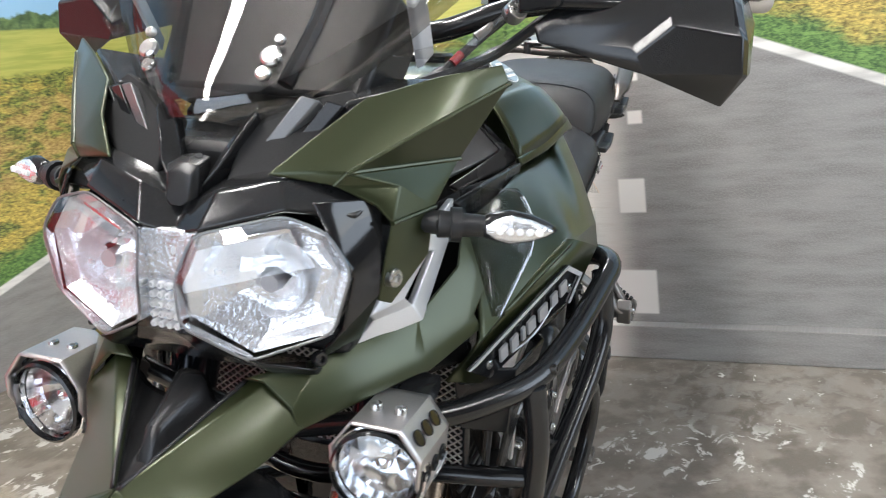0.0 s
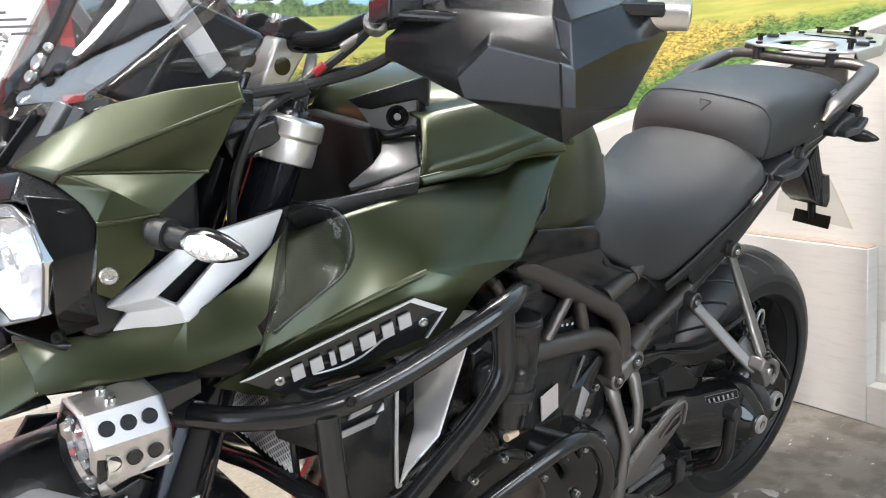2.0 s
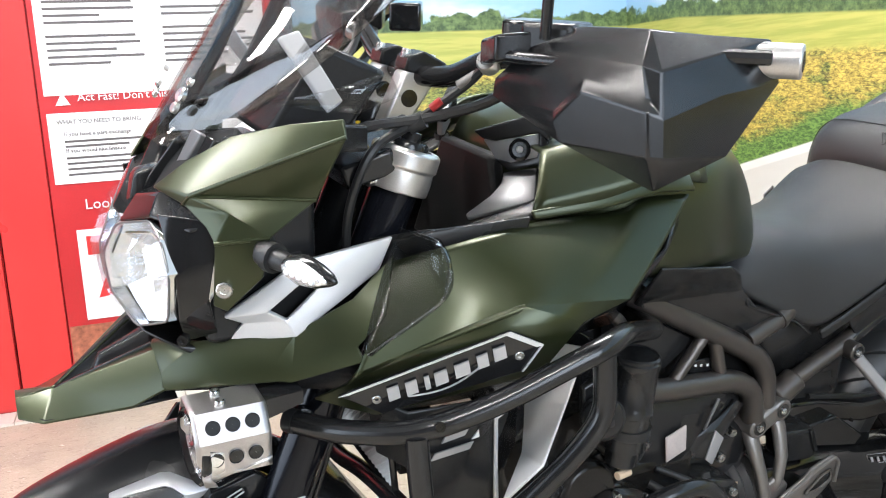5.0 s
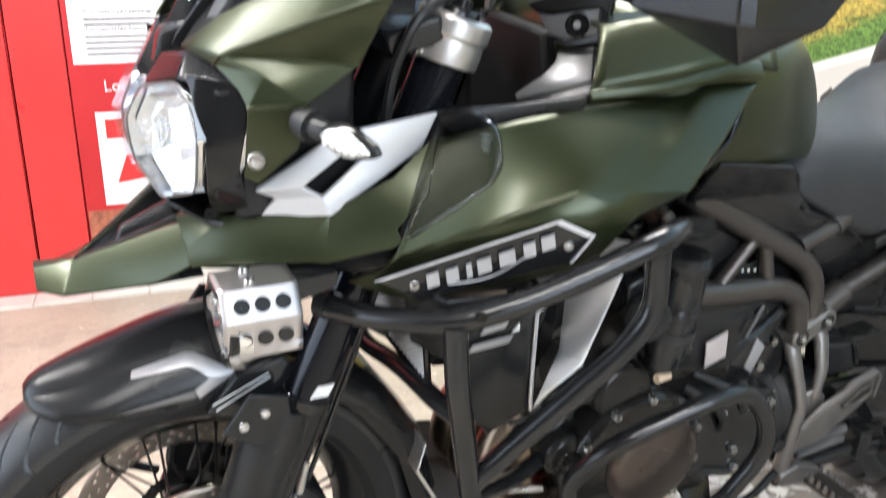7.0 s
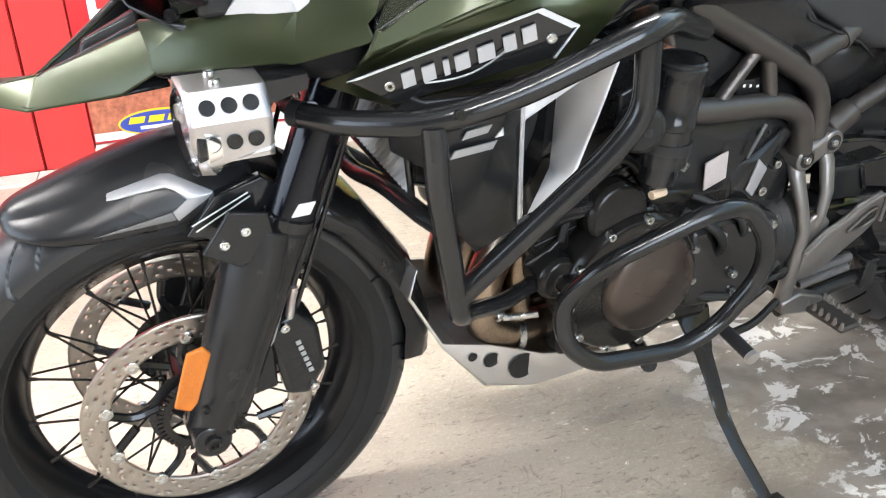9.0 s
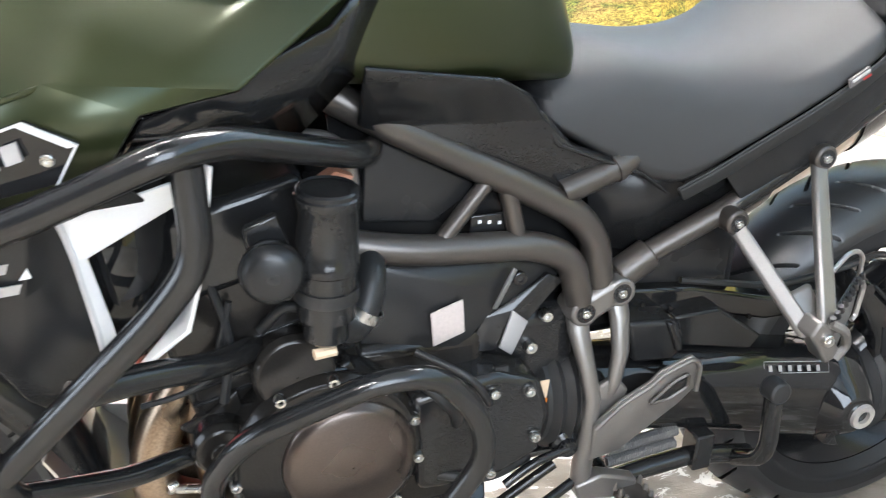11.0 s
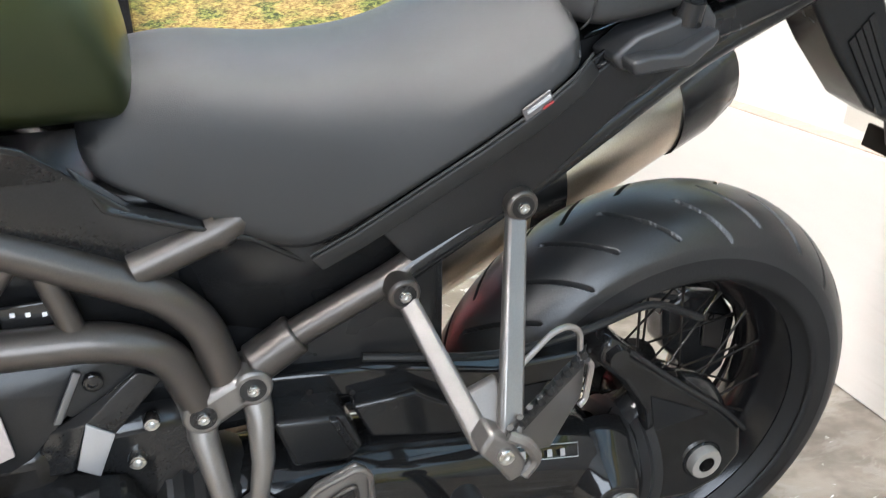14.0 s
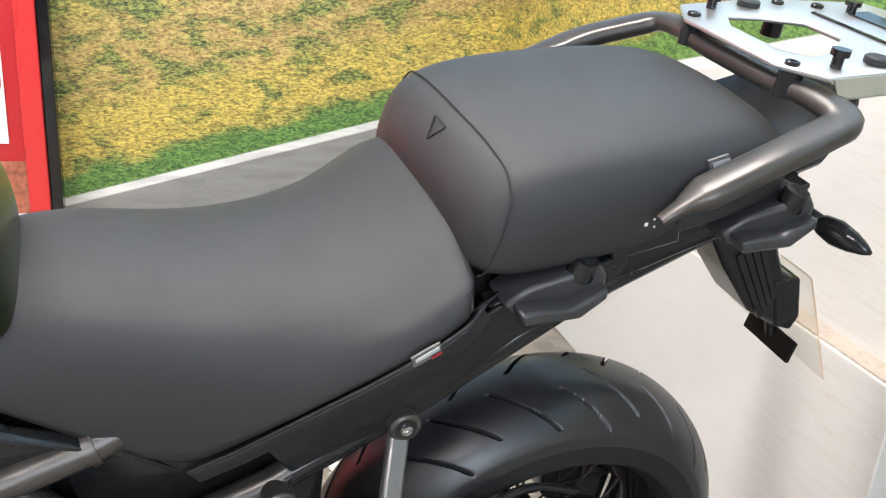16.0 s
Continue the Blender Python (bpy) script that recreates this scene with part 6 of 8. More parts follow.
# ---- radiator, its covers, mesh and crash bars ----
rad = part("radiator", block((0.285, 0, 0.742), (0.03, 0.38, 0.150), Matrix.Rotation(0.12, 4, "Y")), DARKMET, bike, "dark finned radiator behind wire mesh")
bm = bmesh.new()
LOW, HIGH, WIDE, SLANT = 0.648, 0.815, 0.200, 0.21
for i in range(60):
    for d in (1, -1):
        y0 = -WIDE - SLANT + 0.0115 * i
        y0, y1 = (y0, y0 + SLANT) if d > 0 else (y0 + SLANT, y0)
        cross = [max(0.0, min(1.0, (lim - y0) / (y1 - y0))) for lim in (-WIDE, WIDE)]
        a, b = min(cross), max(cross)
        if b - a > 0.03:
            p, q = Vector((0.252, y0, LOW)), Vector((0.234, y1, HIGH))
            rod(p + (q - p) * a, p + (q - p) * b, 0.0011, None, 4, bm, False)
part("radiator_mesh", bm, ALU, rad, "diamond wire radiator guard")
part("mesh_border", tube([(0.234, -WIDE, HIGH), (0.252, -WIDE, LOW), (0.252, WIDE, LOW), (0.234, WIDE, HIGH)], 0.0045, 0.01, 8), TUBEBLK, rad)
part("lower_cross_tube", tube([(0.256, -0.272, 0.652), (0.250, -0.237, 0.649), (0.248, -0.112, 0.632), (0.242, 0.0, 0.600), (0.248, 0.112, 0.632), (0.250, 0.237, 0.649), (0.256, 0.272, 0.652)], 0.012, 0.05, 12), TUBEBLK, bike, "black crash bar cross tube")
for s in (-1, 1):
    c = [(0.215, -0.190, 0.790), (0.240, -0.255, 0.792), (0.340, -0.266, 0.792), (0.356, -0.252, 0.795), (0.367, -0.235, 0.740), (0.376, -0.225, 0.662), (0.382, -0.221, 0.596), (0.335, -0.205, 0.560), (0.305, -0.225, 0.600), (0.262, -0.245, 0.700), (0.225, -0.200, 0.715), (0.325, -0.250, 0.720), (0.345, -0.226, 0.620)]
    cv = panel("radiator_cover", c, [(0, 1, 9, 10), (1, 2, 11, 9), (2, 3, 4, 11), (9, 11, 12, 8), (11, 4, 5, 12), (12, 5, 6, 7), (12, 7, 8)], BLACK, bike, s, 0.006, 0.004, label="black plastic radiator side cover")
    wp = [(0.463, -0.150, 0.800), (0.487, -0.244, 0.820), (0.477, -0.229, 0.743), (0.467, -0.221, 0.693), (0.454, -0.217, 0.645), (0.407, -0.215, 0.611), (0.390, -0.217, 0.598), (0.451, -0.170, 0.640), (0.461, -0.156, 0.671), (0.462, -0.153, 0.718)]
    panel("white_panel", wp, [(0, 1, 2, 9), (9, 2, 3, 8), (8, 3, 4, 7), (7, 4, 5, 6)], WHITE, bike, s, 0.005, 0.002, (-1, -0.4, 0.2), "white plastic air duct panel", 24)
    ring = [(0.353, -0.240, 0.778), (0.455, -0.240, 0.806), (0.456, -0.226, 0.778), (0.378, -0.226, 0.738), (0.369, -0.235, 0.742), (0.377, -0.227, 0.662), (0.383, -0.224, 0.600), (0.396, -0.207, 0.604), (0.389, -0.212, 0.664)]
    panel("duct_rim", ring, [(0, 1, 2, 3, 4), (4, 3, 8, 5), (5, 8, 7, 6)], WHITE, bike, s, 0.004, 0.0015, (0.3, -1, 0.4), "white rim of the air duct", 24)
    part("duct_edge", tube(sided([(0.360, -0.248, 0.790), (0.367, -0.2375, 0.745), (0.376, -0.2275, 0.662), (0.381, -0.2245, 0.600), (0.391, -0.219, 0.597)], s), 0.0028, 0.01, 6), SILVER, cv)
    # black sheet added across the duct so that its opening looks dark
    panel("duct_black_back", [(0.360, -0.200, 0.790), (0.470, -0.146, 0.805), (0.468, -0.146, 0.660), (0.440, -0.150, 0.610), (0.380, -0.190, 0.590)], [(0, 1, 2, 3, 4)], GLOSS, bike, s, 0.004, 0.0)
    for k, (x0, z0, wd) in enumerate(((0.285, 0.742, 0.030), (0.272, 0.722, 0.050))):
        part("cover_mark", prism(sided([(x0, -0.253, z0), (x0 + wd, -0.2535, z0 + 0.004), (x0 + wd + 0.004, -0.2555, z0 + 0.014), (x0 + 0.004, -0.255, z0 + 0.010)], s), (0, 0.002 * s, 0)), GREYMET, cv)
    part("cover_mark", prism(sided([(0.324, -0.2545, 0.739), (0.334, -0.2545, 0.740), (0.332, -0.256, 0.750)], s), (0, 0.002 * s, 0)), LABEL, cv)
    # crash bars
    R = 0.0140
    main = sided([(0.138, -0.165, 0.760), (0.172, -0.210, 0.762), (0.242, -0.276, 0.776), (0.330, -0.300, 0.805), (0.455, -0.325, 0.862), (0.500, -0.300, 0.860), (0.640, -0.200, 0.800), (0.665, -0.120, 0.780)], s)
    cb_ = part("crash_bar", tube(main, R, 0.05, 14), TUBEBLK, bike, "black tubular crash bar")
    part("crash_tube", tube(sided([(0.242, -0.276, 0.774), (0.244, -0.286, 0.705), (0.282, -0.270, 0.528), (0.300, -0.245, 0.505)], s), R, 0.03, 14), TUBEBLK, cb_)
    part("crash_tube", tube(sided([(0.466, -0.310, 0.846), (0.468, -0.318, 0.768), (0.434, -0.312, 0.721), (0.282, -0.272, 0.556)], s), R, 0.04, 14), TUBEBLK, cb_)
    part("crash_tube", tube(sided([(0.283, -0.266, 0.525), (0.380, -0.200, 0.470), (0.470, -0.150, 0.455)], s), 0.012, 0.03, 12), TUBEBLK, cb_)
    part("crash_tube", tube(sided([(0.352, -0.292, 0.640), (0.413, -0.250, 0.622), (0.476, -0.215, 0.600), (0.530, -0.140, 0.570)], s), 0.0145, 0.03, 14), TUBEBLK, cb_)
    part("cross_tube", tube(sided([(0.150, -0.165, 0.760), (0.170, 0.0, 0.700)], s), 0.012, 0.0, 12), TUBEBLK, cb_)
    part("tube_plug", rod(sided([(0.132, -0.157, 0.7595)], s)[0], sided([(0.140, -0.168, 0.760)], s)[0], 0.0145, None, 14), RUBBER, cb_)
    bolt(cb_, sided([(0.262, -0.294, 0.790)], s)[0], (0, s, 0.3), 0.006, 0.003, DARKMET)
    # lower engine bar: a closed loop round the side cover
    lo = sided([(0.458, -0.218, 0.455), (0.495, -0.250, 0.529), (0.628, -0.280, 0.592), (0.690, -0.280, 0.588), (0.738, -0.280, 0.530), (0.752, -0.275, 0.465), (0.704, -0.265, 0.385), (0.640, -0.262, 0.355), (0.502, -0.250, 0.365), (0.462, -0.235, 0.400)], s)
    part("engine_bar", tube(lo, 0.0130, 0.045, 14, closed=True), TUBEBLK, bike, "black tubular engine guard")
    part("bar_stay", tube(sided([(0.600, -0.250, 0.332), (0.640, -0.18, 0.300), (0.66, -0.10, 0.29)], s), 0.012, 0.02, 12), TUBEBLK, bike)

# ---- engine ----
eng = part("engine", block((0.655, 0, 0.42), (0.29, 0.30, 0.26)), DARKMET, bike, "dark triple-cylinder engine", bevel=0.02, seg=3)
part("cylinder_block", block((0.535, 0, 0.58), (0.20, 0.30, 0.20), Matrix.Rotation(-0.25, 4, "Y")), DARKMET, eng, bevel=0.012)
part("cylinder_head", block((0.50, 0, 0.70), (0.20, 0.31, 0.10), Matrix.Rotation(-0.25, 4, "Y")), SATIN, eng, bevel=0.012)
for k in range(4):
    part("cooling_fin", block((0.545 - 0.004 * k, 0, 0.535 + 0.018 * k), (0.190, 0.306, 0.004), Matrix.Rotation(-0.25, 4, "Y")), SATIN, eng, bevel=0.001)
part("starter_cover", lathe([(0.048, 0.0), (0.048, 0.030), (0.042, 0.038), (0.001, 0.040)], (0.562, -0.150, 0.548), (0, -1, 0.1), 28), DARKMET, eng, "small round cover", bevel=0.002)
part("water_pump", lathe([(0.034, 0.0), (0.034, 0.040), (0.028, 0.048), (0.012, 0.050), (0.012, 0.070), (0.001, 0.071)], (0.478, -0.140, 0.470), (0, -1, 0), 24), DARKMET, eng, "dark water pump housing", bevel=0.002)
for pts, r in (([(0.690, -0.165, 0.520), (0.720, -0.205, 0.505), (0.745, -0.205, 0.470), (0.750, -0.170, 0.430)], 0.007), ([(0.705, -0.160, 0.540), (0.760, -0.200, 0.520), (0.785, -0.198, 0.480), (0.800, -0.16, 0.440)], 0.005),
               ([(0.690, -0.150, 0.365), (0.730, -0.195, 0.380), (0.790, -0.195, 0.360), (0.86, -0.16, 0.35)], 0.006),
               ([(0.53, -0.16, 0.60), (0.56, -0.175, 0.64), (0.60, -0.17, 0.60), (0.63, -0.15, 0.56)], 0.006)):
    part("engine_hose", tube(pts, r, 0.03, 10), RUBBER, eng)
part("cover_arc", tube([(0.548, -0.178, 0.520), (0.566, -0.182, 0.540), (0.590, -0.183, 0.549), (0.616, -0.180, 0.546)], 0.0075, 0.02, 10), GLOSS, eng)
part("coolant_pipe", tube([(0.470, -0.105, 0.560), (0.462, -0.105, 0.500), (0.458, -0.105, 0.430), (0.470, -0.100, 0.360)], 0.017, 0.03, 14), HEADER, eng, "metal coolant pipe")
for dz in (0.0, -0.018):
    part("wiring_loom", tube([(0.400, -0.150, 0.540 + dz), (0.440, -0.160, 0.552 + dz), (0.480, -0.165, 0.572 + dz), (0.500, -0.160, 0.640)], 0.0035, 0.02, 8), RUBBER, eng)
part("engine_bracket", prism([(0.435, -0.150, 0.490), (0.470, -0.150, 0.505), (0.500, -0.150, 0.530), (0.510, -0.150, 0.480), (0.470, -0.150, 0.462)], (0, -0.010, 0)), DARKMET, eng, bevel=0.003)
part("gearbox", block((0.83, 0, 0.43), (0.22, 0.26, 0.24)), SATIN, eng, bevel=0.02)
for s in (-1, 1):
    cover = part("side_cover", lathe([(0.112, 0.0), (0.112, 0.045), (0.104, 0.058), (0.001, 0.060)], (0.592, 0.145 * s, 0.440), (0, s, 0), 44), DARKMET, eng, "round engine side cover", bevel=0.003)
    part("cover_dome", lathe([(0.080, 0.050), (0.077, 0.064), (0.070, 0.071), (0.060, 0.0745), (0.001, 0.0765)], (0.614, 0.145 * s, 0.440), (0, s, 0.02), 44), COVER, cover, "bronze-grey domed cover", bevel=0.002)
    part("cover_web", prism(sided([(0.500, -0.150, 0.500), (0.620, -0.150, 0.560), (0.640, -0.150, 0.530), (0.560, -0.150, 0.470)], s), (0, 0.035 * s, 0)), DARKMET, cover, bevel=0.006)
    for a in range(20, 380, 33):
        q = radians(a)
        bolt(cover, (0.592 + 0.106 * math.cos(q), 0.198 * s, 0.440 + 0.106 * math.sin(q)), (0, s, 0), 0.0065, 0.007)
    box = part("drive_cover", prism(sided([(0.690, -0.130, 0.496), (0.742, -0.130, 0.506), (0.800, -0.130, 0.510), (0.856, -0.130, 0.490), (0.872, -0.130, 0.440), (0.860, -0.130, 0.382), (0.790, -0.130, 0.350), (0.700, -0.130, 0.360)], s), (0, 0.062 * s, 0)), SATIN, eng, "black gearbox cover", bevel=0.010, seg=3)
    for x, z in ((0.792, 0.488), (0.838, 0.482), (0.850, 0.412), (0.781, 0.408), (0.792, 0.370), (0.742, 0.486)):
        part("cover_boss", rod((x, 0.170 * s, z), (x, 0.194 * s, z), 0.0105, 0.0095, 14), SATIN, box)
        bolt(box, (x, 0.194 * s, z), (0, s, 0), 0.0068, 0.007)
part("wiring_tag", prism([(0.868, -0.164, 0.470), (0.880, -0.164, 0.470), (0.875, -0.160, 0.402), (0.866, -0.160, 0.402)], (0, -0.002, 0)), CREAM, eng, "cream tag on the gearbox")
part("tag_band", prism([(0.868, -0.1675, 0.444), (0.878, -0.1675, 0.444), (0.877, -0.1665, 0.430), (0.868, -0.1665, 0.430)], (0, 0.002, 0)), AMBER, eng)
bolt(eng, (0.865, -0.132, 0.503), (0, -1, 0), 0.009, 0.008)
bolt(eng, (0.884, -0.132, 0.545), (0, -1, 0), 0.008, 0.008)
part("gear_linkage", lathe([(0.020, 0.0), (0.020, 0.014), (0.013, 0.018), (0.012, 0.026), (0.001, 0.027)], (0.912, -0.150, 0.361), (0, -1, 0), 24), SATIN, eng, "round gear linkage joint")
part("linkage_rod", tube([(0.912, -0.172, 0.361), (0.86, -0.176, 0.352), (0.82, -0.180, 0.330)], 0.006, 0.02, 10), SATIN, eng)
part("horn", lathe([(0.001, 0.016), (0.018, 0.015), (0.026, 0.012), (0.030, 0.006), (0.0315, 0.001), (0.0315, -0.008), (0.026, -0.02), (0.001, -0.02)], (0.537, -0.232, 0.703), (-0.15, -1, 0.1), 32), BLACK, bike, "round black horn")
part("horn_bracket", prism([(0.515, -0.200, 0.742), (0.548, -0.200, 0.755), (0.560, -0.200, 0.720), (0.520, -0.200, 0.690)], (0, -0.012, 0)), SATIN, bike, bevel=0.003)
AX = ((0.592, -0.212, 0.640), (0.04, -0.02, 1))
can = part("expansion_tank", lathe([(0.020, -0.030), (0.024, -0.026), (0.024, -0.004), (0.031, 0.000), (0.031, 0.052), (0.033, 0.054), (0.033, 0.064), (0.0315, 0.066), (0.0315, 0.120), (0.033, 0.122), (0.033, 0.131), (0.030, 0.134), (0.001, 0.134)], *AX, 34), SATIN, bike, "black ribbed canister")
part("canister_strap", lathe([(0.0315, 0.020), (0.0335, 0.020), (0.0335, 0.034), (0.0315, 0.034)], *AX, 30), RUBBER, can)
part("canister_cap", lathe([(0.0315, 0.133), (0.0315, 0.137), (0.029, 0.139), (0.027, 0.137), (0.001, 0.137)], *AX, 30), BLACK, can)
part("hose_clamp", lathe([(0.017, -0.006), (0.019, -0.006), (0.019, 0.006), (0.017, 0.006)], (0.640, -0.185, 0.618), (0.5, 0, 0.85), 24), STEEL, can, "bright steel hose clamp")
part("outlet_hose", tube([(0.600, -0.205, 0.630), (0.625, -0.190, 0.600), (0.640, -0.185, 0.620), (0.652, -0.170, 0.650), (0.66, -0.12, 0.665)], 0.0165, 0.02, 14), RUBBER, can)
part("canister_clip", rod((0.575, -0.225, 0.600), (0.598, -0.222, 0.600), 0.006, None, 8), CREAM, can)
part("terminal_cover", prism([(0.598, -0.160, 0.760), (0.617, -0.160, 0.772), (0.636, -0.160, 0.765), (0.630, -0.160, 0.752)], (0, 0.02, 0)), COPPER, bike, "copper terminal")
part("breather_hose", tube([(0.560, -0.150, 0.800), (0.592, -0.142, 0.806), (0.620, -0.140, 0.798), (0.638, -0.140, 0.766), (0.640, -0.130, 0.720)], 0.0095, 0.03, 12), HANGER, bike, "grey looped breather hose")
part("spark_lead", tube([(0.470, -0.14, 0.70), (0.50, -0.165, 0.60), (0.485, -0.165, 0.52)], 0.005, 0.03, 8), RUBBER, bike)
for k, (x, z) in enumerate(((0.528, 0.516), (0.550, 0.518), (0.616, 0.545), (0.468, 0.490))):
    bolt(eng, (x, -0.170, z), (0, -1, 0), 0.008, 0.008)
for k in range(3):
    y = -0.088 + 0.056 * k
    part("header_pipe", tube([(0.510, y, 0.64), (0.480, y, 0.56), (0.408, y * 1.10, 0.445), (0.395, y * 1.2, 0.370), (0.455, y * 1.15, 0.330), (0.66, y * 0.6, 0.300)], 0.027, 0.06, 20, n=8), HEADER, bike, "heat-stained exhaust header")
    part("header_collar", lathe([(0.0275, -0.006), (0.030, -0.005), (0.030, 0.005), (0.0275, 0.006)], (0.462, y * 1.15, 0.3285), (1, 0, -0.14), 24), STEEL, bike)
part("oxygen_sensor", rod((0.425, -0.128, 0.385), (0.470, -0.150, 0.392), 0.006, 0.005, 12), STEEL, bike, "steel oxygen sensor")
bolt(bike, (0.420, -0.124, 0.388), (-0.9, -0.4, 0), 0.009, 0.008)
skid = part("skid_plate", loft([[(x, -w, z + h), (x, -w, z + 0.12 * h), (x, -w * 0.95, z), (x, w * 0.95, z), (x, w, z + 0.12 * h), (x, w, z + h)] for x, w, z, h in ((0.300, 0.100, 0.480, 0.003), (0.286, 0.108, 0.440, 0.006), (0.334, 0.120, 0.350, 0.008), (0.350, 0.122, 0.328, 0.026), (0.405, 0.128, 0.258, 0.082), (0.492, 0.140, 0.240, 0.066), (0.580, 0.140, 0.246, 0.036), (0.640, 0.130, 0.250, 0.010))], closed=False), ALU, bike, "bare aluminium skid plate with black discs for round holes", solid=0.004, bevel=0.002)
# the plate is not cut: gloss black discs give the dark of its holes
hole = bm_mesh("plate_black_disc", lathe([(0.0005, 0), (1.0, 0), (1.05, 0.05)], (0, 0, 0), (0, 0, 1), 24), GLOSS)
for x, w, z, r in ((0.380, 0.1262, 0.325, 0.007), (0.410, 0.1295, 0.313, 0.0125), (0.460, 0.1365, 0.291, 0.022)):
    for s in (-1, 1):
        ob = new("plate_black_disc", hole)
        ob.parent = skid
        ob.matrix_local = Matrix.Translation((x, (w + 0.0005) * s, z)) @ Vector((0, s, 0)).to_track_quat("Z", "Y").to_matrix().to_4x4() @ Matrix.Diagonal((r, r, 0.01, 1))


# ---- frame and side panels ----
for s in (-1, 1):
    T = lambda pts, r=0.0175, f=0.05, mat=FRAME, name="frame_tube", lab="": part(name, tube(sided(pts, s), r, f, 14), mat, bike, lab)
    T([(0.560, -0.085, 0.880), (0.634, -0.128, 0.833), (0.846, -0.130, 0.718), (0.915, -0.130, 0.678), (0.945, -0.130, 0.640), (0.958, -0.128, 0.575)], 0.0185, 0.06, lab="grey painted frame tube")
    T([(0.560, -0.110, 0.690), (0.690, -0.140, 0.662), (0.860, -0.140, 0.648), (0.910, -0.138, 0.622), (0.928, -0.134, 0.560)], 0.0185, 0.05, lab="grey painted frame tube")
    T([(0.735, -0.138, 0.660), (0.800, -0.132, 0.735)], 0.010, 0)
    T([(0.838, -0.138, 0.655), (0.822, -0.132, 0.722)], 0.011, 0)
    T([(0.893, -0.128, 0.706), (0.975, -0.122, 0.732), (1.090, -0.090, 0.780)], 0.017, 0.02)
    part("tube_collar", rod(sided([(0.962, -0.123, 0.728)], s)[0], sided([(0.970, -0.122, 0.731)], s)[0], 0.019, None, 16), FRAME, bike)
    T([(0.955, -0.125, 0.560), (1.020, -0.122, 0.602), (1.128, -0.128, 0.655), (1.150, -0.128, 0.668)], 0.0150, 0.03)
    T([(1.140, -0.128, 0.662), (1.255, -0.130, 0.728), (1.45, -0.120, 0.845), (1.62, -0.110, 0.915)], 0.0150, 0.03, SATIN, "tail_tube")
    panel("tail_cover", [(1.112, -0.138, 0.712), (1.262, -0.150, 0.812), (1.346, -0.150, 0.862), (1.470, -0.142, 0.888), (1.470, -0.138, 0.862), (1.360, -0.142, 0.806), (1.262, -0.146, 0.728), (1.150, -0.140, 0.664)], [(0, 1, 6, 7), (1, 2, 5, 6), (2, 3, 4, 5)], BLACK, bike, s, 0.006, 0.003, label="black plastic tail cover under the seat")
    part("frame_sleeve", rod(sided([(0.985, -0.124, 0.580)], s)[0], sided([(1.030, -0.122, 0.606)], s)[0], 0.0215, None, 18), FRAME, bike, bevel=0.003)
    part("frame_node", prism(sided([(0.918, -0.120, 0.536), (0.914, -0.120, 0.556), (0.930, -0.120, 0.568), (0.972, -0.120, 0.588), (0.994, -0.120, 0.582), (0.998, -0.120, 0.562), (0.944, -0.120, 0.532)], s), (0, 0.030 * s, 0)), HANGER, bike, bevel=0.008, seg=3)
    for x, z in ((0.931, 0.548), (0.980, 0.569)):
        part("frame_boss", rod(sided([(x, -0.110, z)], s)[0], sided([(x, -0.150, z)], s)[0], 0.0220, 0.0195, 24), HANGER, bike, bevel=0.003)
        # flat black disc in place of the shaded recess round the bolt
        part("boss_black_disc", rod(sided([(x, -0.149, z)], s)[0], sided([(x, -0.1505, z)], s)[0], 0.0130, None, 18), SATIN, bike)
        bolt(bike, sided([(x, -0.150, z)], s)[0], (0, s, 0), 0.0062, 0.004, STEEL)
    # rider foot peg hanger
    for limb in ([(0.931, -0.124, 0.550, 0.0165), (0.928, -0.140, 0.520, 0.0150), (0.936, -0.160, 0.470, 0.0120), (0.942, -0.170, 0.432, 0.0115), (0.941, -0.170, 0.380, 0.0130), (0.938, -0.168, 0.330, 0.0150), (0.938, -0.166, 0.292, 0.0160)],
                 [(0.981, -0.124, 0.568, 0.0165), (0.984, -0.142, 0.535, 0.0140), (0.981, -0.160, 0.490, 0.0120), (0.972, -0.168, 0.450, 0.0100), (0.968, -0.168, 0.432, 0.0070)]):
        rings = [[(x + r * math.cos(TAU * k / 14), y + 0.8 * r * math.sin(TAU * k / 14), z) for k in range(14)] for x, y, z, r in limb]
        part("peg_hanger", loft([sided(ring, s) for ring in rings]), HANGER, bike, "cast grey foot peg hanger", bevel=0.002, sharp=50)
    part("hanger_web", prism(sided([(0.946, -0.166, 0.440), (0.972, -0.172, 0.462), (0.990, -0.176, 0.440), (0.975, -0.176, 0.360), (0.940, -0.172, 0.340)], s), (0, -0.010 * s, 0)), HANGER, bike, bevel=0.003)
    hp = [(0.941, -0.184, 0.398), (0.975, -0.186, 0.431), (1.013, -0.190, 0.455), (1.026, -0.191, 0.469), (1.066, -0.196, 0.489), (1.078, -0.196, 0.478), (1.080, -0.193, 0.436), (1.060, -0.190, 0.412), (0.981, -0.184, 0.349), (0.940, -0.181, 0.339)]
    hq = [(1.012, -0.192, 0.424), (1.046, -0.194, 0.455), (1.064, -0.196, 0.463), (1.066, -0.195, 0.443), (1.040, -0.193, 0.427)]
    hpl = panel("heel_plate", hp, [(0, 1, 2, 3, 4, 5, 6, 7, 8, 9)], HANGER, bike, s, 0.007, 0.003, label="grey cast heel plate with a black inset for its slot")
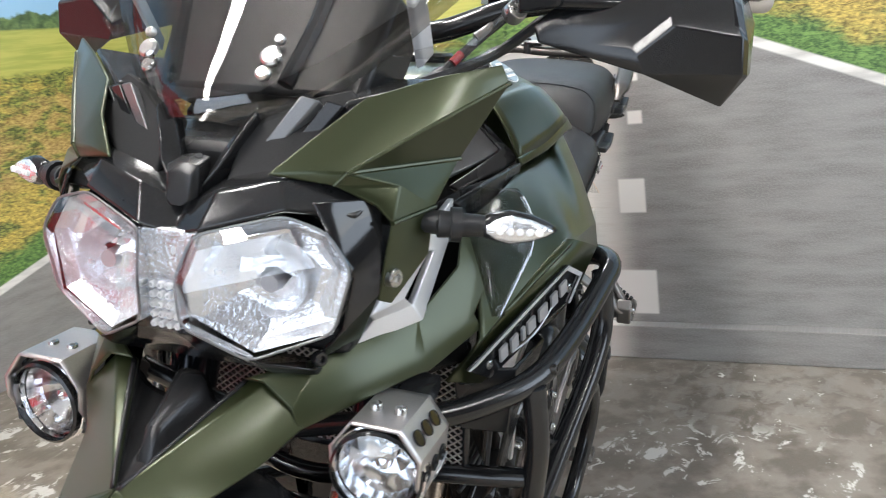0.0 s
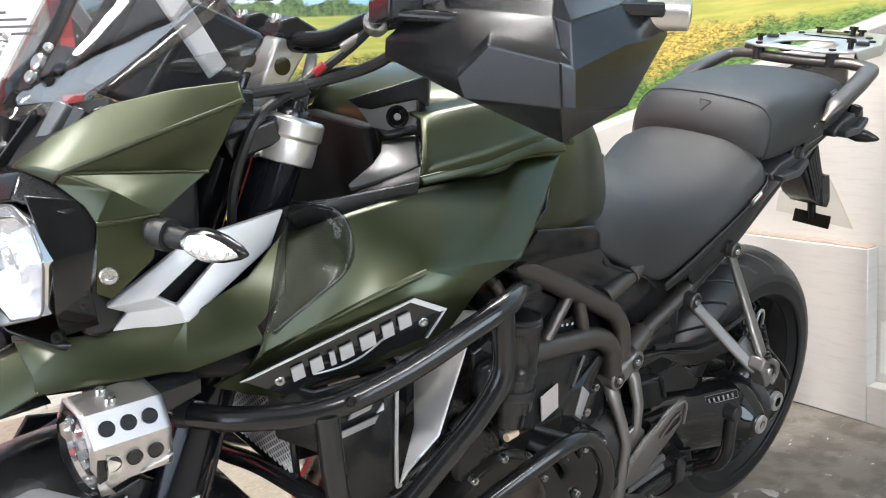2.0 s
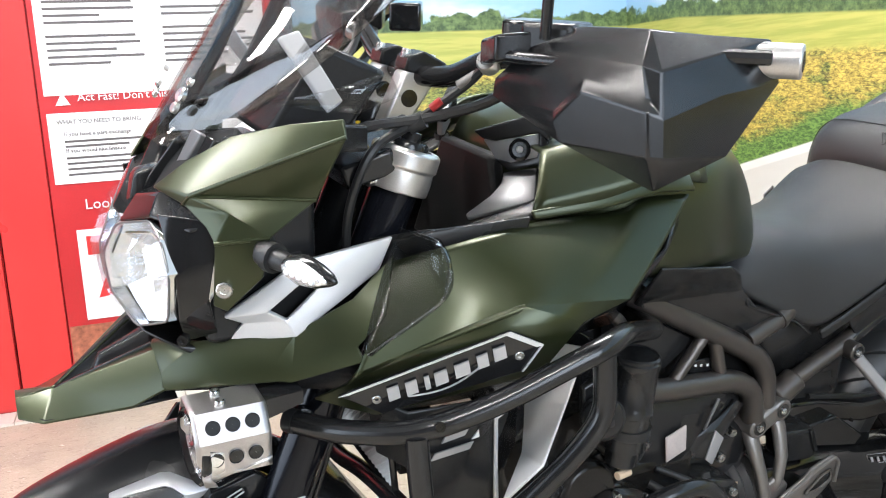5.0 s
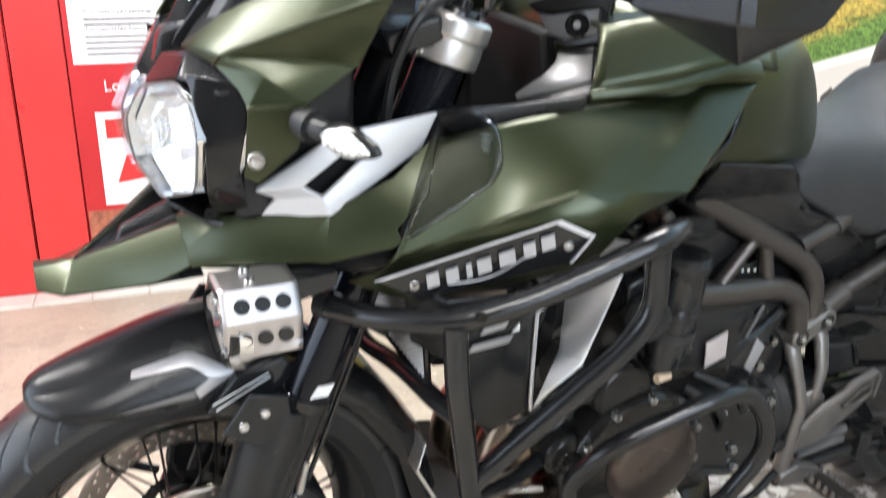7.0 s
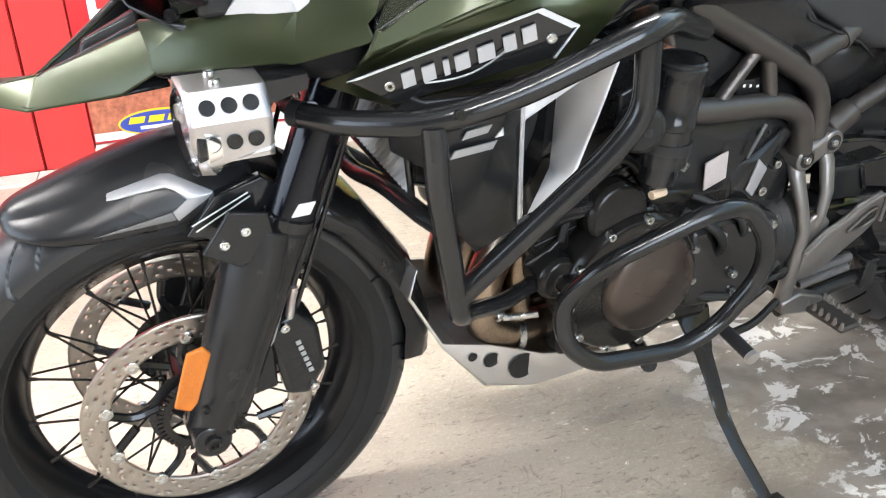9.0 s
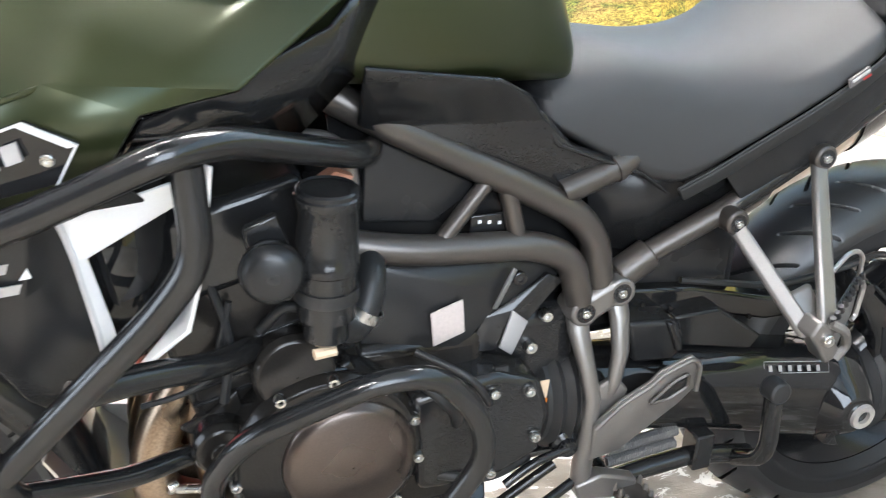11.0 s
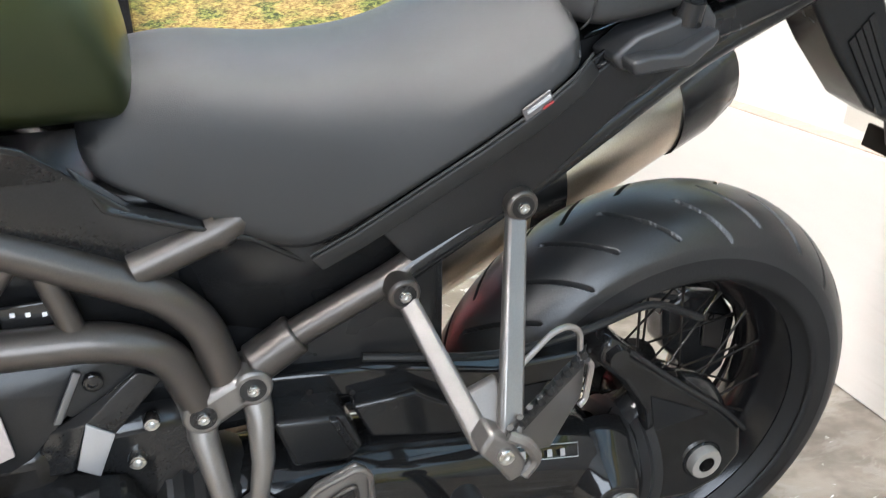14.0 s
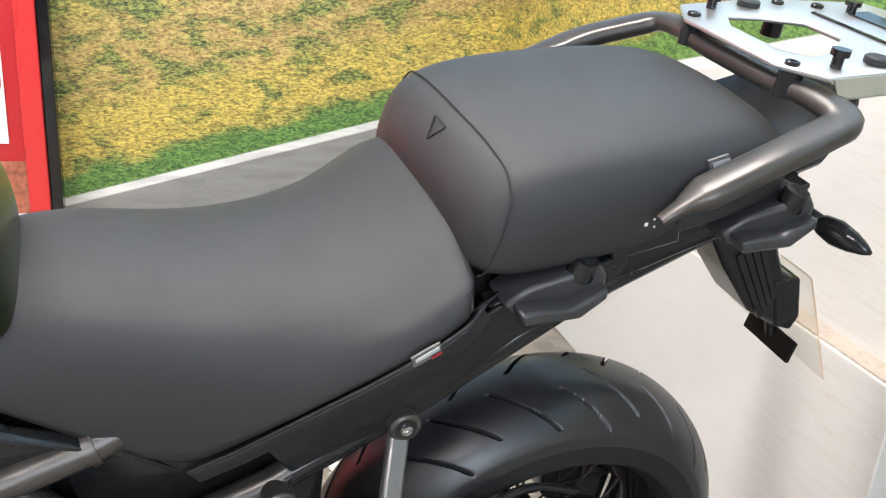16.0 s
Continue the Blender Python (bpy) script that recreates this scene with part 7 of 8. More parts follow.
    # black inset on the uncut plate shows the slot's shade by colour
    panel("heel_black_inset", [(x, y - 0.0015, z) for x, y, z in hq], [(0, 1, 2, 3, 4)], GLOSS, hpl, s, 0.003, 0.001)
    part("slot_frame", tube(sided([(x, y - 0.001, z) for x, y, z in hq], s), 0.0028, 0.006, 6, closed=True), FRAME, hpl)
    part("plate_rim", tube(sided([(x + 0.001, y - 0.001, z - 0.004) for x, y, z in hp[:7]], s), 0.0036, 0.008, 8), HANGER, hpl)
    part("peg_mount", prism(sided([(0.924, -0.160, 0.300), (0.962, -0.160, 0.312), (1.020, -0.160, 0.290), (1.020, -0.160, 0.272), (0.985, -0.160, 0.266), (0.930, -0.160, 0.276)], s), (0, 0.022 * s, 0)), HANGER, bike, bevel=0.004)
    peg = part("foot_peg", prism(sided([(0.984, -0.176, 0.268), (1.026, -0.176, 0.270), (1.028, -0.258, 0.274), (0.986, -0.258, 0.272)], s), (0, 0, 0.012)), FRAME, bike, "serrated rider foot peg", bevel=0.003)
    for k in range(6):
        for q in (0, 1):
            p = Vector((0.987 + 0.038 * q, -0.180 - 0.0148 * k, 0.280))
            part("peg_tooth", rod(sided([p], s)[0], sided([p + Vector((0, 0, 0.013))], s)[0], 0.0048, 0.0025, 6), HANGER, peg)
    # pillion peg hanger: two bars meeting at the peg
    for a, b, wa, wb in (((1.130, -0.150, 0.650), (1.170, -0.275, 0.545), (0.008, 0, 0.007), (0.010, 0, 0.006)), ((1.250, -0.148, 0.724), (1.192, -0.285, 0.548), (0.0105, 0, -0.002), (0.0125, 0, 0.000))):
        a, b, wa, wb = Vector(a), Vector(b), Vector(wa), Vector(wb)
        bar4 = [a - wa, a + wa, b + wb, b - wb]
        part("pillion_hanger", prism(sided(bar4, s), (0, -0.014 * s, 0)), HANGER, bike, "grey cast pillion peg hanger", bevel=0.004)
        top = Vector(sided([a], s)[0])
        part("hanger_boss", rod(top + Vector((0, -0.030 * s, 0)), top + Vector((0, 0.010 * s, 0)), 0.0175, 0.0165, 20), FRAME, bike, bevel=0.003)
        # black disc again colours in the shade of the boss's recess
        part("boss_black_disc", rod(top + Vector((0, 0.009 * s, 0)), top + Vector((0, 0.0106 * s, 0)), 0.0115, None, 18), SATIN, bike)
        bolt(bike, top + Vector((0, 0.010 * s, 0)), (0, s, 0), 0.006, 0.004, STEEL)
    part("hanger_web", prism(sided([(1.166, -0.232, 0.578), (1.196, -0.232, 0.590), (1.202, -0.268, 0.552), (1.172, -0.270, 0.548)], s), (0, -0.008 * s, 0)), HANGER, bike, bevel=0.003)
    brk = part("peg_bracket", prism(sided([(1.170, -0.288, 0.572), (1.190, -0.288, 0.558), (1.206, -0.288, 0.528), (1.204, -0.288, 0.514), (1.190, -0.288, 0.508), (1.176, -0.288, 0.530), (1.158, -0.288, 0.552)], s), (0, -0.030 * s, 0)), HANGER, bike, "cast pillion peg bracket", bevel=0.004, seg=3)
    bolt(brk, sided([(1.183, -0.290, 0.545)], s)[0], (0, s, 0.1), 0.008, 0.004, STEEL)
    part("peg_clevis", tube(sided([(1.186, -0.286, 0.566), (1.204, -0.292, 0.556), (1.216, -0.288, 0.532), (1.204, -0.286, 0.514)], s), 0.006, 0.008, 8), HANGER, brk)
    pn = Vector(sided([(0.564, 0.826, 0.0)], s)[0])
    pg = part("pillion_peg", prism(sided([(1.200, -0.273, 0.549), (1.310, -0.198, 0.552), (1.309, -0.199, 0.512), (1.258, -0.234, 0.486), (1.222, -0.258, 0.512)], s), pn * 0.010), HANGER, bike, "folded cast pillion foot peg", bevel=0.003)
    part("peg_rubber", prism([p - pn * 0.004 for p in map(Vector, sided([(1.184, -0.284, 0.566), (1.310, -0.198, 0.572), (1.309, -0.199, 0.553), (1.196, -0.276, 0.547)], s))], pn * 0.018), RUBBER, pg, bevel=0.002)
    for k in range(9):
        q = k / 8
        p = Vector((1.192, -0.283, 0.564)).lerp(Vector((1.304, -0.206, 0.570)), q)
        part("peg_stud", rod(sided([p], s)[0], sided([p + Vector((-0.004, -0.002, 0.009))], s)[0], 0.0048, 0.0035, 7), RUBBER, pg)
    part("peg_guard_loop", tube(sided([(1.205, -0.235, 0.585), (1.262, -0.214, 0.614), (1.282, -0.210, 0.615), (1.297, -0.206, 0.602), (1.301, -0.204, 0.566)], s), 0.0032, 0.012, 8), GUARD, bike, "bent wire guard")
    part("guard_wire", tube(sided([(1.310, -0.203, 0.562), (1.318, -0.200, 0.552), (1.313, -0.202, 0.510), (1.305, -0.205, 0.506)], s), 0.0035, 0.006, 8), GUARD, pg)
    # black side panels under the tank and seat
    sp = [(0.640, -0.200, 0.885), (0.788, -0.182, 0.860), (0.832, -0.158, 0.835), (0.862, -0.138, 0.800), (0.910, -0.132, 0.755), (0.985, -0.128, 0.728), (0.900, -0.126, 0.705), (0.645, -0.145, 0.812)]
    panel("side_panel", sp, [(0, 1, 7), (1, 2, 3, 7), (3, 4, 6, 7), (4, 5, 6)], SATIN, bike, s, 0.006, 0.004, label="black plastic side panel")
    sp2 = [(0.858, -0.132, 0.812), (0.880, -0.140, 0.770), (1.000, -0.135, 0.722), (1.045, -0.132, 0.690), (0.985, -0.120, 0.735), (0.905, -0.122, 0.765)]
    panel("seat_trim", sp2, [(0, 1, 5), (1, 2, 4, 5), (2, 3, 4)], SATIN, bike, s, 0.006, 0.003)
    ep = [(0.640, -0.125, 0.650), (0.860, -0.130, 0.632), (0.905, -0.128, 0.600), (0.872, -0.135, 0.585), (0.845, -0.142, 0.545), (0.815, -0.142, 0.575), (0.760, -0.150, 0.520), (0.700, -0.150, 0.500), (0.640, -0.140, 0.510), (0.760, -0.145, 0.610)]
    epn = panel("engine_panel", ep, [(0, 1, 9), (1, 2, 3, 9), (3, 4, 5, 9), (5, 6, 9), (6, 7, 9), (7, 8, 0, 9)], BLACK, bike, s, 0.006, 0.004, label="black plastic engine side panel")
    panel("panel_mark", [(0.725, -0.154, 0.584), (0.765, -0.153, 0.596), (0.768, -0.155, 0.553), (0.728, -0.157, 0.541)], [(0, 1, 2, 3)], MUTED, epn, s, 0.003, 0.001, label="pale square decal")
    panel("panel_facet", [(0.830, -0.152, 0.570), (0.852, -0.150, 0.550), (0.832, -0.152, 0.507), (0.814, -0.154, 0.522)], [(0, 1, 2, 3)], GREYMET, epn, s, 0.003, 0.001)
    panel("panel_line", [(0.829, -0.149, 0.626), (0.835, -0.148, 0.622), (0.810, -0.150, 0.574), (0.804, -0.152, 0.576)], [(0, 1, 2, 3)], GREYPL, epn, s, 0.003, 0.001)
    rz = [(0.830, -0.150, 0.568), (0.850, -0.148, 0.547), (0.903, -0.136, 0.594), (0.880, -0.140, 0.607), (0.810, -0.152, 0.518), (0.771, -0.144, 0.514), (0.795, -0.144, 0.562), (0.837, -0.142, 0.584)]
    panel("panel_rise", rz, [(0, 1, 2, 3), (0, 4, 5, 6), (0, 3, 7), (0, 7, 6)], SATIN, epn, s, 0.010, 0.002, label="raised black facet")
    bolt(epn, sided([(0.842, -0.140, 0.606)], s)[0], (0, s, 0), 0.009, 0.003, GLOSS)
    panel("frame_infill", [(0.620, -0.100, 0.84), (0.930, -0.110, 0.70), (0.930, -0.110, 0.57), (0.640, -0.100, 0.60)], [(0, 1, 2, 3)], BLACK, bike, s, 0.004, 0.0)
    panel("infill_rise", [(0.660, -0.116, 0.795), (0.795, -0.120, 0.722), (0.738, -0.120, 0.684), (0.655, -0.116, 0.692)], [(0, 1, 2, 3)], BLACK, bike, s, 0.008, 0.003)
    panel("under_seat", [(0.930, -0.105, 0.735), (1.060, -0.105, 0.735), (1.30, -0.115, 0.86), (1.30, -0.110, 0.77), (1.130, -0.105, 0.640), (1.020, -0.105, 0.600), (0.960, -0.105, 0.620)], [(0, 1, 5, 6), (1, 2, 3, 4, 5)], BLACK, bike, s, 0.004, 0.0)
    panel("tail_infill", [(x, -0.106, z) for x, z in ((1.120, 0.700), (1.250, 0.790), (1.330, 0.868), (1.480, 0.912), (1.620, 0.945), (1.620, 0.915), (1.450, 0.842), (1.255, 0.728), (1.135, 0.662))], [(0, 1, 7, 8), (1, 2, 3, 6, 7), (3, 4, 5, 6)], SATIN, bike, s, 0.004, 0.0, label="black plastic tail infill")
    panel("tail_side", [(1.060, -0.125, 0.700), (1.290, -0.150, 0.840), (1.360, -0.140, 0.880), (1.340, -0.130, 0.835), (1.260, -0.122, 0.765), (1.110, -0.118, 0.672)], [(0, 1, 2, 3, 4, 5)], SATIN, bike, s, 0.005, 0.002)
part("seat_switch", block((0.803, -0.126, 0.678), (0.046, 0.006, 0.024)), GLOSS, bike, bevel=0.002)
for k in (-0.012, 0.0, 0.013):
    part("switch_mark", block((0.803 + k, -0.1295, 0.680 - 0.15 * k), (0.004, 0.001, 0.004)), LABEL, bike)

# ---- seats ----


def seat_shape(x, top, w, low, soft=0.02):
    return [(x, 0, top + 0.004), (x, w * 0.40, top), (x, w * 0.68, top - 0.012), (x, w * 0.86, top - 0.034), (x, w * 0.95, top - 0.062 if top - low > 0.10 else top - (top - low) * 0.5), (x, w, low + 0.012), (x, w * 0.99, low)]


SROWS = [(0.862, 0.834, 0.100, 0.798), (0.880, 0.857, 0.120, 0.778), (0.920, 0.868, 0.124, 0.755), (0.960, 0.870, 0.131, 0.732), (1.005, 0.864, 0.138, 0.708), (1.045, 0.858, 0.144, 0.693), (1.085, 0.856, 0.151, 0.715),
         (1.140, 0.858, 0.160, 0.750), (1.200, 0.872, 0.170, 0.788), (1.250, 0.898, 0.177, 0.822), (1.285, 0.926, 0.177, 0.848), (1.306, 0.934, 0.165, 0.862)]
seat = part("rider_seat", loft(half_loft(SROWS, seat_shape)), SEAT, bike, "black textured vinyl rider seat", sharp=60)
seat.modifiers.new("smooth", "SUBSURF").levels = 2
seat.modifiers["smooth"].render_levels = 2
for s in (-1, 1):
    band = [(x, -w * 1.006, low + 0.004) for x, top, w, low in SROWS[5:]]
    lower = [(x + 0.012, -w * 0.985, low - 0.012) for x, top, w, low in SROWS[5:]]
    n = len(band)
    panel("seat_base", band + lower, [(i, i + 1, n + i + 1, n + i) for i in range(n - 1)], SEATPIPE, seat, s, 0.008, 0.003)
    part("seam", tube(sided([(x, -w * 1.004, low + 0.008) for x, top, w, low in SROWS[5:]], s), 0.0016, 0, 6), SEATPIPE, seat)
    part("seat_label", prism(sided([(1.235, -0.182, 0.8225), (1.259, -0.184, 0.8385), (1.256, -0.183, 0.848), (1.232, -0.181, 0.832)], s), (0, 0.003 * s, 0)), INK, seat)
    part("label_mark", prism(sided([(1.236, -0.1825, 0.829), (1.256, -0.1845, 0.8425), (1.2552, -0.184, 0.8450), (1.2352, -0.182, 0.8315)], s), (0, 0.004 * s, 0)), GREYMET, seat)
    part("label_mark", prism(sided([(1.250, -0.1835, 0.832), (1.259, -0.1845, 0.838), (1.2582, -0.184, 0.8397), (1.2492, -0.183, 0.8337)], s), (0, 0.0042 * s, 0)), REDPL, seat)
rear_arc = [(1.290 + 0.012 * (1 - (k / 10) ** 2), 0.172 * k / 10, 0.932 - 0.062 * abs(k / 10) ** 3) for k in range(-10, 11)]
part("seam", tube(rear_arc, 0.0012, 0, 6), SEATPIPE, seat)


def pillion_shape(x, top, w, low):
    return [(x, 0, top + 0.003), (x, w * 0.50, top), (x, w * 0.80, top - 0.008), (x, w * 0.95, top - 0.030), (x, w, (top + low) / 2 - 0.008), (x, w * 1.0, low + 0.010), (x, w * 0.97, low)]


PROWS = [(1.280, 0.932, 0.118, 0.902), (1.286, 0.960, 0.142, 0.890), (1.300, 0.985, 0.154, 0.885), (1.324, 1.000, 0.161, 0.885), (1.365, 1.011, 0.166, 0.892), (1.430, 1.020, 0.169, 0.905), (1.500, 1.028, 0.166, 0.920), (1.560, 1.032, 0.164, 0.934),
         (1.605, 1.032, 0.157, 0.948), (1.632, 1.026, 0.149, 0.956), (1.642, 1.010, 0.134, 0.964)]


def bowed(sec):
    """Bends the front of the pillion seat back towards its sides."""
    return [(x + 0.010 * min(1.0, abs(y) / 0.15) ** 2 * max(0.0, min(1.0, (1.40 - x) / 0.11)), y, z) for x, y, z in sec]


pill = part("pillion_seat", loft([bowed(sec) for sec in half_loft(PROWS, pillion_shape)]), SEAT, bike, "black textured vinyl pillion seat with raised front", sharp=60)
pill.modifiers.new("smooth", "SUBSURF").levels = 2
pill.modifiers["smooth"].render_levels = 2
half = []
for k, x in enumerate((1.318, 1.318, 1.317, 1.314, 1.305, 1.298, 1.294)):
    i = max(n for n in range(len(PROWS)) if PROWS[n][0] <= x)
    q = (x - PROWS[i][0]) / (PROWS[i + 1][0] - PROWS[i][0])
    half.append(pillion_shape(x, *[a + (b - a) * q for a, b in zip(PROWS[i][1:], PROWS[i + 1][1:])])[k])
arc = [(x, -y * 1.004, z) for x, y, z in half[::-1]] + [(x, y * 1.004, z) for x, y, z in half[1:]]
part("seam", tube(bowed(arc), 0.0011, 0.02, 6), SEATPIPE, pill)
for s in (-1, 1):
    part("seat_label", prism(sided([(1.520, -0.1615, 0.992), (1.544, -0.1605, 0.998), (1.535, -0.1585, 1.011), (1.513, -0.1595, 1.005)], s), (0, 0.003 * s, 0)), INK, pill)
    part("label_mark", prism(sided([(1.519, -0.1615, 0.999), (1.538, -0.1605, 1.004), (1.536, -0.1590, 1.008), (1.517, -0.1600, 1.003)], s), (0, 0.004 * s, 0)), GREYMET, pill)
tri_mark = [(1.3020, -0.030, 0.9865), (1.3010, -0.004, 0.9885), (1.2905, -0.016, 0.9680)]
part("embossed_mark", tube(tri_mark, 0.0013, 0.003, 6, closed=True), SEATPIPE, pill)
part("switch_panel", block((1.464, -0.160, 0.932), (0.075, 0.012, 0.040), Matrix.Rotation(-0.22, 4, "Y")), GLOSS, bike, "small black switch panel", bevel=0.003)
for x, z, r in ((1.445, 0.938, 0.0014), (1.454, 0.940, 0.0009), (1.458, 0.944, 0.0020), (1.466, 0.949, 0.0011), (1.468, 0.941, 0.0011)):
    part("switch_mark", block((x, -0.1668, z), (r * 2, 0.001, r * 2)), LABEL, bike)

# ---- grab rail, mounts, rack ----


def flat_bar(points, w, h, fillet=0.04):
    """A bar of flattened section along a polyline."""
    pts = rounded(points, fillet, 6)
    secs = []
    for i, p in enumerate(pts):
        t = (pts[min(i + 1, len(pts) - 1)] - pts[max(i - 1, 0)]).normalized()
        side = t.cross(Vector((0, 0, 1))).normalized()
        up = side.cross(t)
        thin = min(1.0, 0.35 + 0.11 * min(i, len(pts) - 1 - i))
        square = lambda v: math.copysign(abs(v) ** 0.65, v)
        secs.append([p + side * w * thin * square(math.cos(a)) + up * h * thin * square(math.sin(a)) for a in [TAU * k / 16 for k in range(16)]])
    return loft(secs)


rl = [(1.462, -0.180, 0.955), (1.492, -0.182, 0.978), (1.570, -0.182, 1.014), (1.668, -0.166, 1.044), (1.668, -0.115, 1.050), (1.664, -0.060, 1.046), (1.664, 0.0, 1.046)]
part("grab_rail", flat_bar(rl + [(x, -y, z) for x, y, z in rl[-2::-1]], 0.0195, 0.0115, 0.028), FRAME, bike, "grey cast grab rail round the pillion seat")
for s in (-1, 1):
    rail = part("tail_rail", prism(sided([(1.320, -0.145, 0.848), (1.345, -0.150, 0.862), (1.640, -0.135, 0.945), (1.700, -0.125, 0.955), (1.690, -0.125, 0.930), (1.480, -0.140, 0.868), (1.360, -0.145, 0.838)], s), (0, -0.03 * s, 0)), BLACK, bike, "black cast luggage rail", bevel=0.005)
    for x, z in ((1.400, 0.898), (1.632, 0.958)):
        m = part("pannier_mount", prism(sided([(x - 0.072, -0.161, z - 0.036), (x - 0.050, -0.166, z - 0.016), (x - 0.016, -0.170, z - 0.004), (x + 0.016, -0.172, z + 0.010), (x + 0.028, -0.172, z - 0.004), (x + 0.030, -0.170, z - 0.022), (x + 0.004, -0.166, z - 0.044), (x - 0.060, -0.160, z - 0.050)], s), (0, 0.044 * -s, 0)), MOUNT, bike, "dark grey cast pannier mount", bevel=0.005, seg=3)
        part("mount_step", prism(sided([(x - 0.064, -0.184, z - 0.034), (x - 0.044, -0.186, z - 0.030), (x - 0.016, -0.186, z - 0.030), (x + 0.022, -0.186, z - 0.010), (x + 0.024, -0.186, z - 0.022), (x + 0.000, -0.184, z - 0.044), (x - 0.058, -0.182, z - 0.048)], s), (0, 0.026 * -s, 0)), MOUNT, m, bevel=0.004, seg=3)
        part("mount_socket", rod(sided([(x + 0.002, -0.160, z - 0.008)], s)[0], sided([(x + 0.004, -0.164, z + 0.012)], s)[0], 0.015, 0.013, 18), SATIN, m)
        # dull black disc on the socket's top, dark as its hollow would be
        part("mount_black_disc", lathe([(0.0095, 0.0), (0.0095, 0.0015), (0.0001, 0.0015)], sided([(x + 0.004, -0.164, z + 0.011)], s)[0], (0, 0.2 * s, 1), 18), DULL, m)
rk = [(1.634, -0.078), (1.662, -0.128), (1.775, -0.130), (1.905, -0.085), (1.915, -0.040), (1.915, 0.040), (1.905, 0.085), (1.775, 0.130), (1.662, 0.128), (1.634, 0.078)]
cut = [(1.672, -0.040), (1.690, -0.072), (1.730, -0.060), (1.768, -0.028), (1.768, 0.028), (1.730, 0.060), (1.690, 0.072), (1.672, 0.040)]


def rack_z(x):
    return 1.072 + (x - 1.64) * 0.10


bm = bmesh.new()
ov = [bm.verts.new((x, y, rack_z(x))) for x, y in rk]
cv_ = [bm.verts.new((x, y, rack_z(x))) for x, y in cut]
quads = [(ov[0], ov[1], cv_[1], cv_[0]), (ov[1], ov[2], cv_[2], cv_[1]), (ov[2], ov[3], cv_[3], cv_[2]), (ov[3], ov[4], cv_[3]), (ov[4], ov[5], cv_[4], cv_[3]), (ov[5], ov[6], cv_[4]), (ov[6], ov[7], cv_[5], cv_[4]),
         (ov[7], ov[8], cv_[6], cv_[5]), (ov[8], ov[9], cv_[7], cv_[6]), (ov[9], ov[0], cv_[0], cv_[7])]
for q in quads:
    bm.faces.new(q)
bmesh.ops.recalc_face_normals(bm, faces=bm.faces)
if sum((f.normal.z for f in bm.faces)) < 0:
    bmesh.ops.reverse_faces(bm, faces=bm.faces)
rack = part("luggage_rack", bm, ALU, bike, "bare aluminium luggage rack plate with cut-outs", solid=0.005, bevel=0.0015)
for x, y in ((1.652, -0.085), (1.652, 0.085), (1.790, -0.105), (1.790, 0.105), (1.83, -0.08), (1.83, 0.08), (1.89, 0.0)):
    bolt(rack, (x, y, rack_z(x)), (0, 0, 1), 0.008, 0.004, DARKMET)
for x, y, h in ((1.690, -0.105, 0.020), (1.690, 0.105, 0.016), (1.855, -0.05, 0.014), (1.855, 0.05, 0.014), (1.843, -0.036, 0.022)):
    part("rack_peg", lathe([(0.006, 0), (0.006, h * 0.6), (0.010, h * 0.65), (0.010, h), (0.001, h)], (x, y, rack_z(x)), (0, 0, 1), 14), GLOSS, rack)
for x, y in ((1.655, -0.085), (1.655, 0.085), (1.78, -0.09), (1.78, 0.09)):
    part("rack_spacer", rod((x, y, rack_z(x) - 0.005), (x, y, rack_z(x) - 0.035), 0.013, None, 14), BLACK, rack)
for s in (-1, 1):
    part("rack_flange", prism([(x, (abs(y) + 0.001) * s, rack_z(x) - 0.002) for x, y in ((1.668, 0.1285), (1.775, 0.1305), (1.900, 0.087))] + [(x, (abs(y) + 0.006) * s, rack_z(x) - 0.022) for x, y in ((1.895, 0.089), (1.775, 0.1325), (1.676, 0.1305))], (0, -0.003 * s, 0)), ALU, rack)
    part("rack_foot", lathe([(0.014, 0), (0.014, 0.006), (0.011, 0.008), (0.001, 0.008)], (1.745, 0.105 * s, rack_z(1.745)), (0, 0, 1), 18), RUBBER, rack)
# two slots left uncut: black strips on the plate give their darkness
part("rack_black_strip", block((1.806, 0.0, rack_z(1.806) + 0.001), (0.006, 0.12, 0.002)), GLOSS, rack)
part("rack_black_strip", block((1.862, -0.0, rack_z(1.862) + 0.001), (0.030, 0.09, 0.002), Matrix.Rotation(-0.1, 4, "Y")), GLOSS, rack)
part("tail_fairing", prism([(1.56, -0.10, 0.90), (1.74, -0.09, 0.955), (1.80, -0.06, 0.985), (1.80, 0.06, 0.985), (1.74, 0.09, 0.955), (1.56, 0.10, 0.90)], (0, 0, 0.045)), BLACK, bike, "black tail fairing", bevel=0.008)
# plate hanger
hg = [(1.640, 0.880), (1.735, 0.900), (1.770, 0.842), (1.790, 0.808), (1.807, 0.781), (1.836, 0.767), (1.860, 0.706), (1.853, 0.688), (1.822, 0.694), (1.773, 0.721), (1.705, 0.795)]
ph = part("plate_hanger", prism([(x, -0.040, z) for x, z in hg], (0, 0.08, 0)), BLACK, bike, "black plastic number plate hanger", bevel=0.007, seg=3)
part("hanger_foot", prism([(1.796, -0.043, 0.768), (1.838, -0.043, 0.770), (1.863, -0.043, 0.706), (1.855, -0.043, 0.685), (1.826, -0.043, 0.693)], (0, 0.086, 0)), SATIN, ph, bevel=0.003)
